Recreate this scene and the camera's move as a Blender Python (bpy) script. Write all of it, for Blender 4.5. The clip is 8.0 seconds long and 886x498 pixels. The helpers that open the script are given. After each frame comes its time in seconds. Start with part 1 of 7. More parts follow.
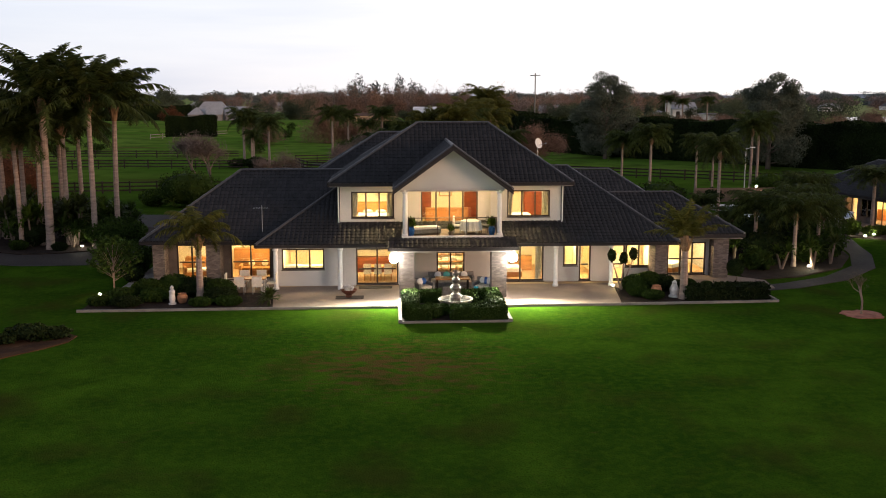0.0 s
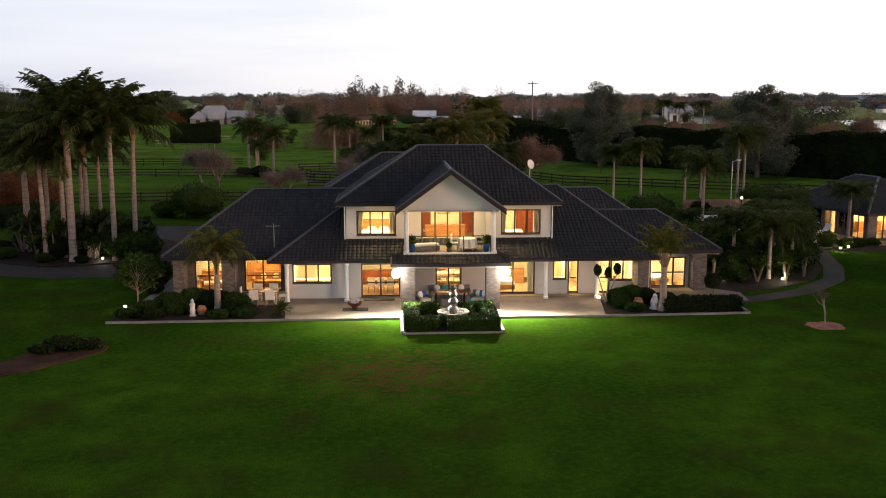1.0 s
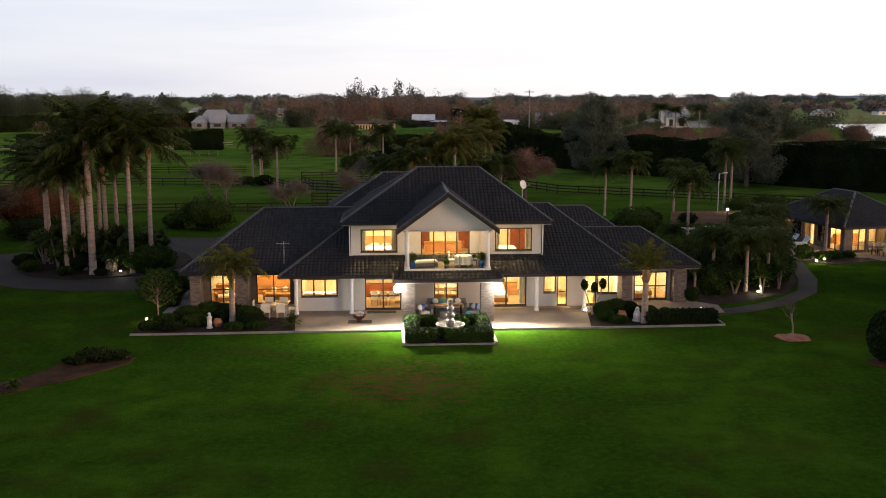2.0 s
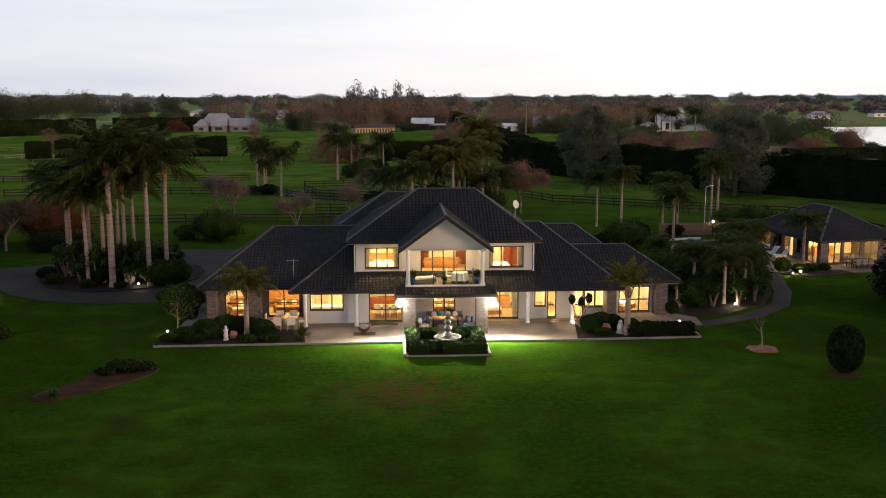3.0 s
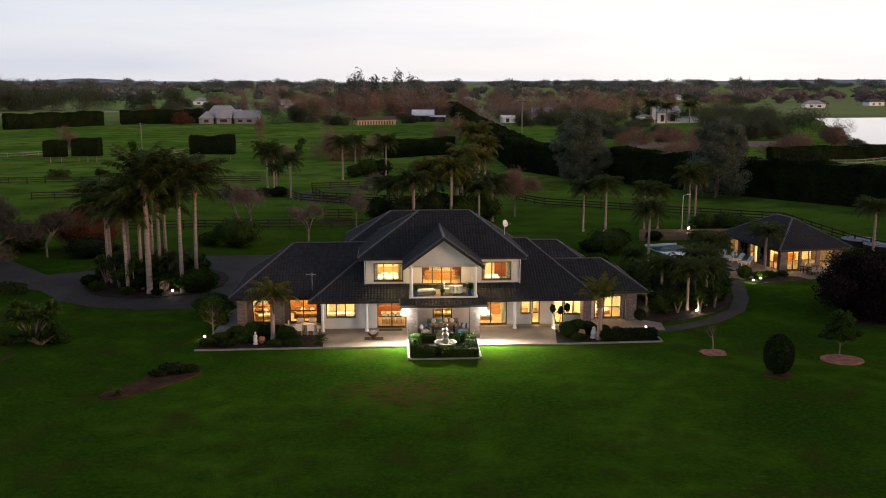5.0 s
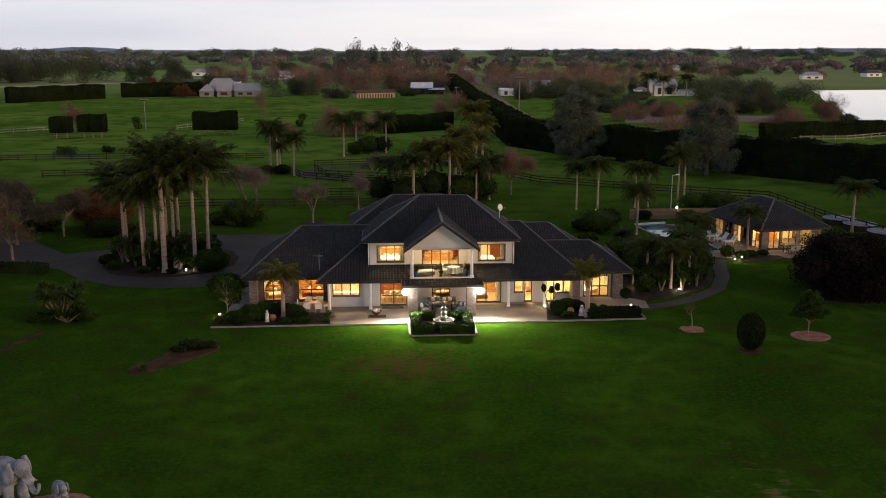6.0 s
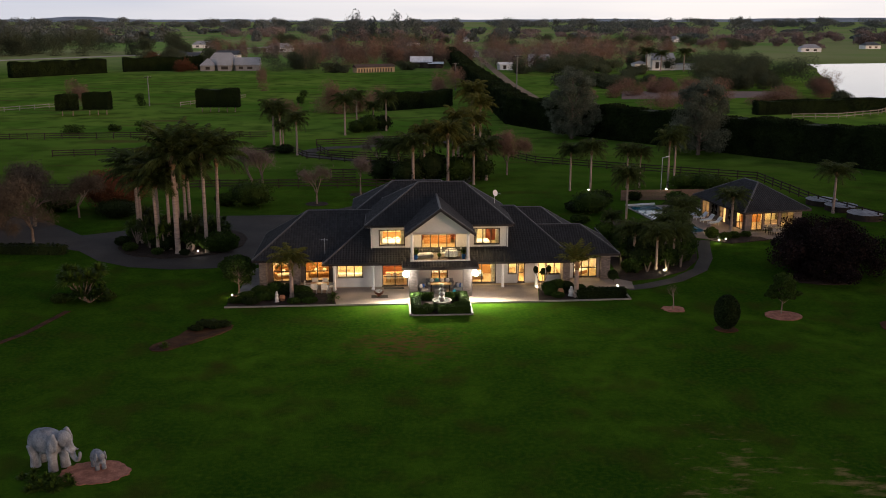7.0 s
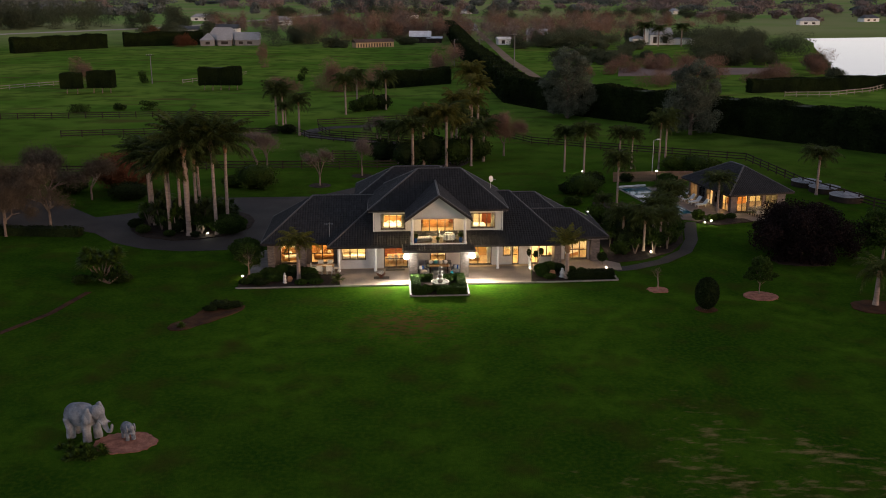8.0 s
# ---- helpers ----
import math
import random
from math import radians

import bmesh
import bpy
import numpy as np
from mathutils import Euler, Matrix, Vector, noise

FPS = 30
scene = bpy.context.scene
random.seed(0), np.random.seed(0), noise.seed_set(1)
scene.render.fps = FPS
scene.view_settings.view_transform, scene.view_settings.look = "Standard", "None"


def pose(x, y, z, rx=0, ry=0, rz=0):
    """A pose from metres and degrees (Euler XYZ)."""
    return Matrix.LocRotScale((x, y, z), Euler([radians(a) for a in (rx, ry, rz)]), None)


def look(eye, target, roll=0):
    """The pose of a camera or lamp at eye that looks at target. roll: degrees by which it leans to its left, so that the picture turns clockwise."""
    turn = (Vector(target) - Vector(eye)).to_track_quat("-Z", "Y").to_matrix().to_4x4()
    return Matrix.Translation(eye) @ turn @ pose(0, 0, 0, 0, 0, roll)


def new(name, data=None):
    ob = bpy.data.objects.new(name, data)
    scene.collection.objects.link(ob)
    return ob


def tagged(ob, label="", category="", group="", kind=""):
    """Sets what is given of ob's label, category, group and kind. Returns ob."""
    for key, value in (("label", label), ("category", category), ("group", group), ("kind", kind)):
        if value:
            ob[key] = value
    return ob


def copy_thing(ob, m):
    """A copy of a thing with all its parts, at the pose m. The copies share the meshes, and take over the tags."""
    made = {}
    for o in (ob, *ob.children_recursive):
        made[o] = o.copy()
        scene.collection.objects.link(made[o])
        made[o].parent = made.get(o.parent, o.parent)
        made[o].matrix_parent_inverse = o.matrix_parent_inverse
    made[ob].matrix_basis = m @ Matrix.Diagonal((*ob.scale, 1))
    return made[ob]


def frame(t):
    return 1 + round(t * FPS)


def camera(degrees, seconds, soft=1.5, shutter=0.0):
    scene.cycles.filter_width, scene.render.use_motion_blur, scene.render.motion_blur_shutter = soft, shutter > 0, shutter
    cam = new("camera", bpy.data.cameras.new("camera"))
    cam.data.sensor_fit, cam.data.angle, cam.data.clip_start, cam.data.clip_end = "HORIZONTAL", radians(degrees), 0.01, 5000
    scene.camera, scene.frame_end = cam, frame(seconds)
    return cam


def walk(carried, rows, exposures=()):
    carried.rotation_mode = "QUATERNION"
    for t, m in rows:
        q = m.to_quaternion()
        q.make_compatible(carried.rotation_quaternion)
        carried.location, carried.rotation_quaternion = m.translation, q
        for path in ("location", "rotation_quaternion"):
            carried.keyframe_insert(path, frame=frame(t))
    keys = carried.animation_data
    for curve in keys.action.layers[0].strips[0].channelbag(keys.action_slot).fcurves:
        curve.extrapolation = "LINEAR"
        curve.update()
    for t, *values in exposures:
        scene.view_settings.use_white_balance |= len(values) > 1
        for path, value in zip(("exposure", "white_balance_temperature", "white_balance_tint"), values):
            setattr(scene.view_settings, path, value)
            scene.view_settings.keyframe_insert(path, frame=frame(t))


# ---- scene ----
cam = camera(50.3, 8.0, 1.0)
PATH = [
    (0, (0.017, -0.747, 10.851), (0.014, 1.227, 10.529), -0.0),
    (0.5, (0.052, -2.697, 11.536), (0.049, -0.723, 11.215), 0.0),
    (1, (0.084, -4.875, 12.433), (0.082, -2.901, 12.112), -0.0),
    (1.5, (0.119, -6.905, 13.263), (0.118, -4.931, 12.943), -0.0),
    (3, (0.22, -13.759, 16.203), (0.222, -11.785, 15.881), 0.0),
    (3.5, (0.276, -16.126, 17.233), (0.276, -14.152, 16.911), 0.0),
    (4, (0.301, -18.649, 18.313), (0.302, -16.675, 17.991), 0.0),
    (5.5, (0.38, -26.184, 21.582), (0.382, -24.222, 21.194), -0.0),
    (6, (0.382, -28.718, 22.66), (0.386, -26.763, 22.24), -0.0),
    (6.5, (0.425, -31.177, 23.785), (0.429, -29.228, 23.335), -0.0),
    (7, (0.494, -33.666, 25.045), (0.499, -31.725, 24.564), -0.0),
    (7.5, (0.566, -36.059, 26.192), (0.572, -34.125, 25.683), -0.0),
    (8, (0.548, -38.324, 27.461), (0.555, -36.398, 26.921), -0.0),
]
walk(cam, [(t, look(eye, target, roll)) for t, eye, target, roll in PATH],
     [(0, 0.47), (1.5, 0.42), (4, 0.34), (5.5, 0.3), (8, 0.2)])

# ---- world, sun and exposure ----
scene.view_settings.exposure = 0.0
world = bpy.data.worlds.new("dusk_sky")
scene.world = world
world.use_nodes = True
wt = world.node_tree
wt.nodes.clear()


def wnode(kind):
    return wt.nodes.new(kind)


w_out, w_bg, w_bg2, w_add = wnode("ShaderNodeOutputWorld"), wnode("ShaderNodeBackground"), wnode("ShaderNodeBackground"), wnode("ShaderNodeAddShader")
w_sky = wnode("ShaderNodeTexSky")
w_sky.sky_type, w_sky.sun_disc, w_sky.sun_elevation, w_sky.sun_rotation = "NISHITA", False, radians(7.5), radians(122)
w_tc, w_sep, w_ramp = wnode("ShaderNodeTexCoord"), wnode("ShaderNodeSeparateXYZ"), wnode("ShaderNodeValToRGB")
w_map, w_noise, w_cl, w_mix = wnode("ShaderNodeMapping"), wnode("ShaderNodeTexNoise"), wnode("ShaderNodeValToRGB"), wnode("ShaderNodeMixRGB")
# high thin overcast after sunset: pale at the horizon, dull blue-grey overhead
els = w_ramp.color_ramp.elements
els[0].position, els[0].color = 0.0, (0.93, 0.895, 0.90, 1)
els[1].position, els[1].color = 1.0, (0.22, 0.25, 0.33, 1)
for p, c in ((0.04, (0.93, 0.91, 0.93, 1)), (0.22, (0.86, 0.86, 0.92, 1)), (0.5, (0.36, 0.38, 0.46, 1))):
    e = els.new(p)
    e.color = c
w_map.inputs["Scale"].default_value = (2.2, 2.2, 26.0)
w_noise.inputs["Scale"].default_value, w_noise.inputs["Detail"].default_value = 1.3, 5.0
w_cl.color_ramp.elements[0].position, w_cl.color_ramp.elements[0].color = 0.45, (1, 1, 1, 1)
w_cl.color_ramp.elements[1].position, w_cl.color_ramp.elements[1].color = 0.8, (0.84, 0.87, 0.93, 1)
w_mix.blend_type, w_mix.inputs[0].default_value = "MULTIPLY", 1.0
wt.links.new(w_tc.outputs["Generated"], w_sep.inputs[0])
wt.links.new(w_sep.outputs["Z"], w_ramp.inputs[0])
wt.links.new(w_tc.outputs["Generated"], w_map.inputs[0])
wt.links.new(w_map.outputs[0], w_noise.inputs["Vector"])
wt.links.new(w_noise.outputs[0], w_cl.inputs[0])
wt.links.new(w_ramp.outputs[0], w_mix.inputs[1])
wt.links.new(w_cl.outputs[0], w_mix.inputs[2])
w_side, w_tint = wnode("ShaderNodeMixRGB"), wnode("ShaderNodeMixRGB")
w_mr = wnode("ShaderNodeMapRange")
w_mr.inputs[1].default_value, w_mr.inputs[2].default_value = -0.46, 0.22
wt.links.new(w_sep.outputs["X"], w_mr.inputs[0])
w_side.inputs[1].default_value, w_side.inputs[2].default_value = (0.66, 0.70, 0.785, 1), (1.0, 0.97, 0.945, 1)
wt.links.new(w_mr.outputs[0], w_side.inputs[0])
w_tint.blend_type, w_tint.inputs[0].default_value = "MULTIPLY", 1.0
wt.links.new(w_mix.outputs[0], w_tint.inputs[1])
wt.links.new(w_side.outputs[0], w_tint.inputs[2])
wt.links.new(w_tint.outputs[0], w_bg.inputs[0])
wt.links.new(w_sky.outputs[0], w_bg2.inputs[0])
w_bg.inputs[1].default_value, w_bg2.inputs[1].default_value = 0.90, 0.015
wt.links.new(w_bg.outputs[0], w_add.inputs[0])
wt.links.new(w_bg2.outputs[0], w_add.inputs[1])
wt.links.new(w_add.outputs[0], w_out.inputs[0])

# the last low glow after sunset, broad and warm, from beyond the pool side
sun = new("sun", bpy.data.lights.new("sun", "SUN"))
sun.data.energy, sun.data.angle, sun.data.color = 1.3, radians(14), (1.0, 0.60, 0.36)
sun.matrix_world = look((0, 0, 0), (-0.85, 0.53, -0.13))

# ---- materials ----


def mat(name, a, b=None, scale=1.0, fine=30.0, rough=0.8, metal=0.0, bump=0.0, island=0.0, random_tint=0.0, emit=None, coat=0.0, streak=None, spec=None, thin=0.0):
    """A procedural surface: two colours mixed by a broad and a fine noise, with relief and, for scattered pieces, a tint of their own."""
    m = bpy.data.materials.new(name)
    m.use_nodes = True
    nt = m.node_tree
    bsdf = nt.nodes["Principled BSDF"]
    bsdf.inputs["Roughness"].default_value, bsdf.inputs["Metallic"].default_value = rough, metal
    bsdf.inputs["Specular IOR Level"].default_value = spec if spec is not None else (0.5 if rough < 0.5 else 0.12)
    bsdf.inputs["Coat Weight"].default_value = coat
    b = b or tuple(c * 0.75 for c in a)
    tc = nt.nodes.new("ShaderNodeTexCoord")
    vec = tc.outputs["Object"]
    if streak:
        mp = nt.nodes.new("ShaderNodeMapping")
        mp.inputs["Scale"].default_value = streak
        nt.links.new(vec, mp.inputs[0])
        vec = mp.outputs[0]
    n1, n2 = nt.nodes.new("ShaderNodeTexNoise"), nt.nodes.new("ShaderNodeTexNoise")
    n1.inputs["Scale"].default_value, n1.inputs["Detail"].default_value = scale, 4
    n2.inputs["Scale"].default_value, n2.inputs["Detail"].default_value = fine, 3
    nt.links.new(vec, n1.inputs["Vector"])
    nt.links.new(vec, n2.inputs["Vector"])
    mr = nt.nodes.new("ShaderNodeMapRange")
    mr.inputs[1].default_value, mr.inputs[2].default_value = 0.35, 0.65
    nt.links.new(n1.outputs[0], mr.inputs[0])
    mix = nt.nodes.new("ShaderNodeMixRGB")
    mix.inputs[1].default_value, mix.inputs[2].default_value = (*a, 1), (*b, 1)
    nt.links.new(mr.outputs[0], mix.inputs[0])
    val = nt.nodes.new("ShaderNodeMapRange")
    val.inputs[1].default_value, val.inputs[2].default_value, val.inputs[3].default_value, val.inputs[4].default_value = 0.3, 0.7, 0.8, 1.2
    nt.links.new(n2.outputs[0], val.inputs[0])
    hsv = nt.nodes.new("ShaderNodeHueSaturation")
    nt.links.new(mix.outputs[0], hsv.inputs["Color"])
    last = val.outputs[0]
    for amount, kind, socket in ((island, "ShaderNodeNewGeometry", "Random Per Island"), (random_tint, "ShaderNodeObjectInfo", "Random")):
        if amount:
            g = nt.nodes.new(kind)
            r = nt.nodes.new("ShaderNodeMapRange")
            r.inputs[3].default_value, r.inputs[4].default_value = 1 - amount, 1 + amount
            mul = nt.nodes.new("ShaderNodeMath")
            mul.operation = "MULTIPLY"
            nt.links.new(g.outputs[socket], r.inputs[0])
            nt.links.new(last, mul.inputs[0])
            nt.links.new(r.outputs[0], mul.inputs[1])
            last = mul.outputs[0]
    nt.links.new(last, hsv.inputs["Value"])
    nt.links.new(hsv.outputs[0], bsdf.inputs["Base Color"])
    if bump:
        bp = nt.nodes.new("ShaderNodeBump")
        bp.inputs["Strength"].default_value, bp.inputs["Distance"].default_value = min(1.0, bump), 0.03
        nt.links.new(n2.outputs[0], bp.inputs["Height"])
        nt.links.new(bp.outputs[0], bsdf.inputs["Normal"])
    if thin:
        # leaves let part of the light through
        tl, mx = nt.nodes.new("ShaderNodeBsdfTranslucent"), nt.nodes.new("ShaderNodeMixShader")
        mx.inputs[0].default_value = thin
        nt.links.new(hsv.outputs[0], tl.inputs[0])
        nt.links.new(bsdf.outputs[0], mx.inputs[1])
        nt.links.new(tl.outputs[0], mx.inputs[2])
        nt.links.new(mx.outputs[0], nt.nodes["Material Output"].inputs[0])
    if emit:
        bsdf.inputs["Emission Color"].default_value, bsdf.inputs["Emission Strength"].default_value = (*emit[:3], 1), emit[3]
    return m


def glass_mat(name, tint=(0.9, 0.92, 0.9)):
    m = bpy.data.materials.new(name)
    m.use_nodes = True
    nt = m.node_tree
    nt.nodes.clear()
    out, mix = nt.nodes.new("ShaderNodeOutputMaterial"), nt.nodes.new("ShaderNodeMixShader")
    tr, gl, fr = nt.nodes.new("ShaderNodeBsdfTransparent"), nt.nodes.new("ShaderNodeBsdfGlossy"), nt.nodes.new("ShaderNodeFresnel")
    tr.inputs[0].default_value = (*tint, 1)
    gl.inputs["Roughness"].default_value = 0.02
    fr.inputs[0].default_value = 1.45
    nt.links.new(fr.outputs[0], mix.inputs[0])
    nt.links.new(tr.outputs[0], mix.inputs[1])
    nt.links.new(gl.outputs[0], mix.inputs[2])
    nt.links.new(mix.outputs[0], out.inputs[0])
    return m


STUCCO = mat("pale_stucco", (0.52, 0.49, 0.455), (0.45, 0.425, 0.395), 0.5, 40, 0.9, bump=0.25)
BRICK = mat("grey_brown_brick", (0.17, 0.14, 0.125), (0.11, 0.095, 0.09), 2.0, 30, 0.9, bump=0.5, random_tint=0.3)
MORTAR = mat("mortar", (0.17, 0.155, 0.14), None, 2, 40, 0.95, bump=0.3)
TILE = mat("dark_roof_tile", (0.0165, 0.0158, 0.0168), (0.0108, 0.0105, 0.0112), 0.35, 12, 0.75, spec=0.25, island=0.3, random_tint=0.3, bump=0.3)
RIDGE = mat("grey_ridge_tile", (0.045, 0.04, 0.038), (0.03, 0.027, 0.026), 1, 20, 0.45, random_tint=0.15, bump=0.3)
FASCIA = mat("dark_brown_fascia", (0.035, 0.03, 0.03), None, 1, 20, 0.5)
BRONZE = mat("bronze_aluminium", (0.04, 0.028, 0.02), (0.03, 0.02, 0.015), 2, 40, 0.4, 0.4)
WHITE = mat("white_paint", (0.72, 0.70, 0.66), (0.62, 0.60, 0.57), 0.7, 30, 0.6)
SOFFIT = mat("soffit_board", (0.42, 0.39, 0.36), None, 0.8, 20, 0.8)
INNER = mat("cream_plaster", (0.76, 0.68, 0.52), (0.72, 0.64, 0.48), 0.8, 20, 0.8)
CARPET = mat("tan_carpet", (0.42, 0.30, 0.18), (0.36, 0.25, 0.15), 1, 60, 1.0)
TIMBER = mat("honey_timber", (0.42, 0.20, 0.07), (0.30, 0.13, 0.045), 1.5, 30, 0.5, streak=(1, 1, 6))
REDWOOD = mat("red_brown_timber", (0.22, 0.06, 0.03), (0.15, 0.04, 0.02), 1.5, 30, 0.5, streak=(1, 1, 6))
FABRIC = mat("pale_fabric", (0.66, 0.60, 0.50), (0.58, 0.52, 0.43), 3, 80, 1.0, bump=0.2)
WICKER = mat("grey_wicker", (0.23, 0.22, 0.21), (0.15, 0.145, 0.14), 8, 90, 0.8, bump=0.6)
LINEN = mat("white_linen", (0.78, 0.77, 0.75), (0.70, 0.69, 0.67), 3, 60, 1.0, bump=0.2)
TEAL = mat("teal_cloth", (0.10, 0.38, 0.36), (0.08, 0.28, 0.28), 4, 60, 0.9)
BLUE = mat("blue_glaze", (0.02, 0.10, 0.36), (0.015, 0.07, 0.25), 3, 30, 0.15, coat=0.5)
TURQ = mat("turquoise_glaze", (0.03, 0.38, 0.50), (0.02, 0.28, 0.42), 3, 30, 0.15, coat=0.5)
TERRA = mat("terracotta", (0.36, 0.17, 0.09), (0.28, 0.13, 0.07), 3, 40, 0.85, bump=0.2)
STONE = mat("carved_stone", (0.20, 0.175, 0.15), (0.13, 0.115, 0.10), 2.5, 30, 0.85, bump=0.5)
DARKSTONE = mat("dark_wet_stone", (0.10, 0.085, 0.075), (0.06, 0.05, 0.045), 3, 30, 0.45, bump=0.4)
STATUE = mat("weathered_white_stone", (0.62, 0.58, 0.54), (0.45, 0.42, 0.39), 3, 25, 0.85, bump=0.3)
GREYSTONE = mat("weathered_grey_concrete", (0.26, 0.27, 0.29), (0.12, 0.125, 0.14), 1.6, 14, 0.85, bump=0.7)
CONCRETE = mat("patio_paving", (0.235, 0.178, 0.14), (0.17, 0.132, 0.108), 0.6, 25, 0.85, bump=0.2, random_tint=0.08)
KERB = mat("pale_concrete_edging", (0.22, 0.205, 0.185), (0.15, 0.14, 0.13), 1.2, 30, 0.9, bump=0.3)
PAVER = mat("brown_grey_pavers", (0.047, 0.040, 0.036), (0.032, 0.028, 0.025), 0.25, 6, 0.85, bump=0.5)
SOIL = mat("dark_bark_mulch", (0.035, 0.024, 0.018), (0.020, 0.014, 0.011), 1.5, 18, 1.0, bump=1.0)
PINKMULCH = mat("pink_bark_chip", (0.30, 0.135, 0.095), (0.17, 0.075, 0.055), 2.0, 14, 1.0, bump=1.0)
BROWNMULCH = mat("brown_bark_chip", (0.058, 0.026, 0.010), (0.024, 0.011, 0.006), 0.9, 12, 1.0, bump=1.0)
IRON = mat("black_iron", (0.02, 0.02, 0.02), None, 3, 40, 0.5, 0.6)
STEEL = mat("galvanised_steel", (0.45, 0.46, 0.47), (0.36, 0.37, 0.38), 3, 40, 0.4, 0.7)
DARKWOOD = mat("dark_stained_timber", (0.035, 0.026, 0.02), (0.022, 0.017, 0.013), 2, 30, 0.8, bump=0.3)
PALEWOOD = mat("grey_fence_timber", (0.20, 0.135, 0.095), (0.14, 0.09, 0.065), 2, 30, 0.85, bump=0.3)
LEAF = mat("dark_green_leaf", (0.046, 0.076, 0.014), (0.020, 0.036, 0.008), 0.5, 9, 0.55, island=0.5, spec=0.03, thin=0.4)
LEAF2 = mat("mid_green_leaf", (0.062, 0.098, 0.014), (0.033, 0.054, 0.009), 0.5, 9, 0.5, island=0.45, spec=0.03, thin=0.4)
OLIVE = mat("grey_olive_leaf", (0.135, 0.148, 0.105), (0.068, 0.078, 0.055), 0.6, 6, 0.6, island=0.3, spec=0.03, thin=0.4)
HEDGE = mat("clipped_hedge_leaf", (0.019, 0.029, 0.008), (0.008, 0.013, 0.005), 0.3, 6, 0.7, island=0.3, spec=0.03)
BOXHEDGE = mat("box_hedge_leaf", (0.030, 0.054, 0.009), (0.016, 0.031, 0.006), 1.2, 18, 0.8, island=0.3, spec=0.04)
COPPER = mat("copper_beech_leaf", (0.016, 0.01, 0.0095), (0.009, 0.006, 0.006), 0.6, 9, 0.7, island=0.5, spec=0.03)
RUST = mat("rust_autumn_leaf", (0.15, 0.062, 0.03), (0.085, 0.036, 0.02), 0.6, 9, 0.8, island=0.4, spec=0.03, thin=0.4)
TWIG = mat("bare_grey_brown_twig", (0.2, 0.15, 0.125), (0.13, 0.098, 0.083), 0.6, 10, 0.9, island=0.35, spec=0.03, thin=0.4)
DIMTWIG = mat("dark_brown_bare_twig", (0.105, 0.08, 0.056), (0.062, 0.048, 0.034), 0.6, 10, 0.9, island=0.35, spec=0.03)
PINKTWIG = mat("reddish_bare_twig", (0.25, 0.150, 0.105), (0.145, 0.088, 0.064), 0.02, 1, 0.9, island=0.4, spec=0.03, thin=0.4)
BARK = mat("grey_brown_bark", (0.20, 0.15, 0.12), (0.12, 0.09, 0.075), 1.5, 20, 0.9, bump=0.7)
PALMBARK = mat("pale_ringed_palm_trunk", (0.33, 0.245, 0.2), (0.21, 0.155, 0.13), 1.2, 9, 0.85, bump=0.6, streak=(0.6, 0.6, 4))
SHEATH = mat("dry_palm_boot", (0.24, 0.15, 0.085), (0.15, 0.09, 0.05), 3, 20, 0.8, bump=0.5)
FROND = mat("palm_frond", (0.072, 0.09, 0.024), (0.032, 0.043, 0.013), 0.7, 9, 0.5, island=0.4, spec=0.03, thin=0.4)
# paler, yellower copy of the frond: warm light put into the colour
FRONDLIT = mat("lit_yellow_green_frond", (0.125, 0.118, 0.026), (0.065, 0.068, 0.016), 0.7, 9, 0.5, island=0.35, spec=0.03, thin=0.4)
GLASS = glass_mat("window_glass")
LAMPGLOW = mat("flood_lamp_lens", (0.9, 0.9, 0.88), None, 1, 1, 0.3, emit=(1.0, 0.98, 0.90, 90.0))
BULB = mat("small_lamp_bulb", (0.9, 0.88, 0.8), None, 1, 1, 0.3, emit=(1.0, 0.90, 0.66, 25.0))
WARMGLOW = mat("warm_ceiling_lamp", (0.9, 0.8, 0.6), None, 1, 1, 0.3, emit=(1.0, 0.72, 0.36, 12.0))

# ---- building blocks ----


def box(bm, x0, x1, y0, y1, z0, z1):
    v = [bm.verts.new((x, y, z)) for z in (z0, z1) for x, y in ((x0, y0), (x1, y0), (x1, y1), (x0, y1))]
    for f in ((3, 2, 1, 0), (4, 5, 6, 7), (0, 1, 5, 4), (1, 2, 6, 5), (2, 3, 7, 6), (3, 0, 4, 7)):
        bm.faces.new([v[i] for i in f])


def bar(bm, a, b, r0, r1=None, sides=6, cap=True):
    """A tapered round bar from a to b."""
    a, b = Vector(a), Vector(b)
    r1 = r0 if r1 is None else r1
    d = (b - a).normalized()
    s = d.orthogonal().normalized()
    t = d.cross(s)
    rings = [[bm.verts.new(c + (s * math.cos(k) + t * math.sin(k)) * r) for k in (2 * math.pi * i / sides for i in range(sides))] for c, r in ((a, r0), (b, r1))]
    for i in range(sides):
        j = (i + 1) % sides
        bm.faces.new((rings[0][i], rings[0][j], rings[1][j], rings[1][i]))
    if cap:
        bm.faces.new(rings[1])
        bm.faces.new(rings[0][::-1])


def lathe(bm, profile, sides=16, at=(0, 0, 0)):
    """Turns (radius, height) pairs round the z axis."""
    ax, ay, az = at
    rings = [[bm.verts.new((ax + r * math.cos(2 * math.pi * i / sides), ay + r * math.sin(2 * math.pi * i / sides), az + z)) for i in range(sides)] for r, z in profile]
    for p, q in zip(rings, rings[1:]):
        for i in range(sides):
            j = (i + 1) % sides
            bm.faces.new((p[i], p[j], q[j], q[i]))
    bm.faces.new(rings[0][::-1])
    bm.faces.new(rings[-1])


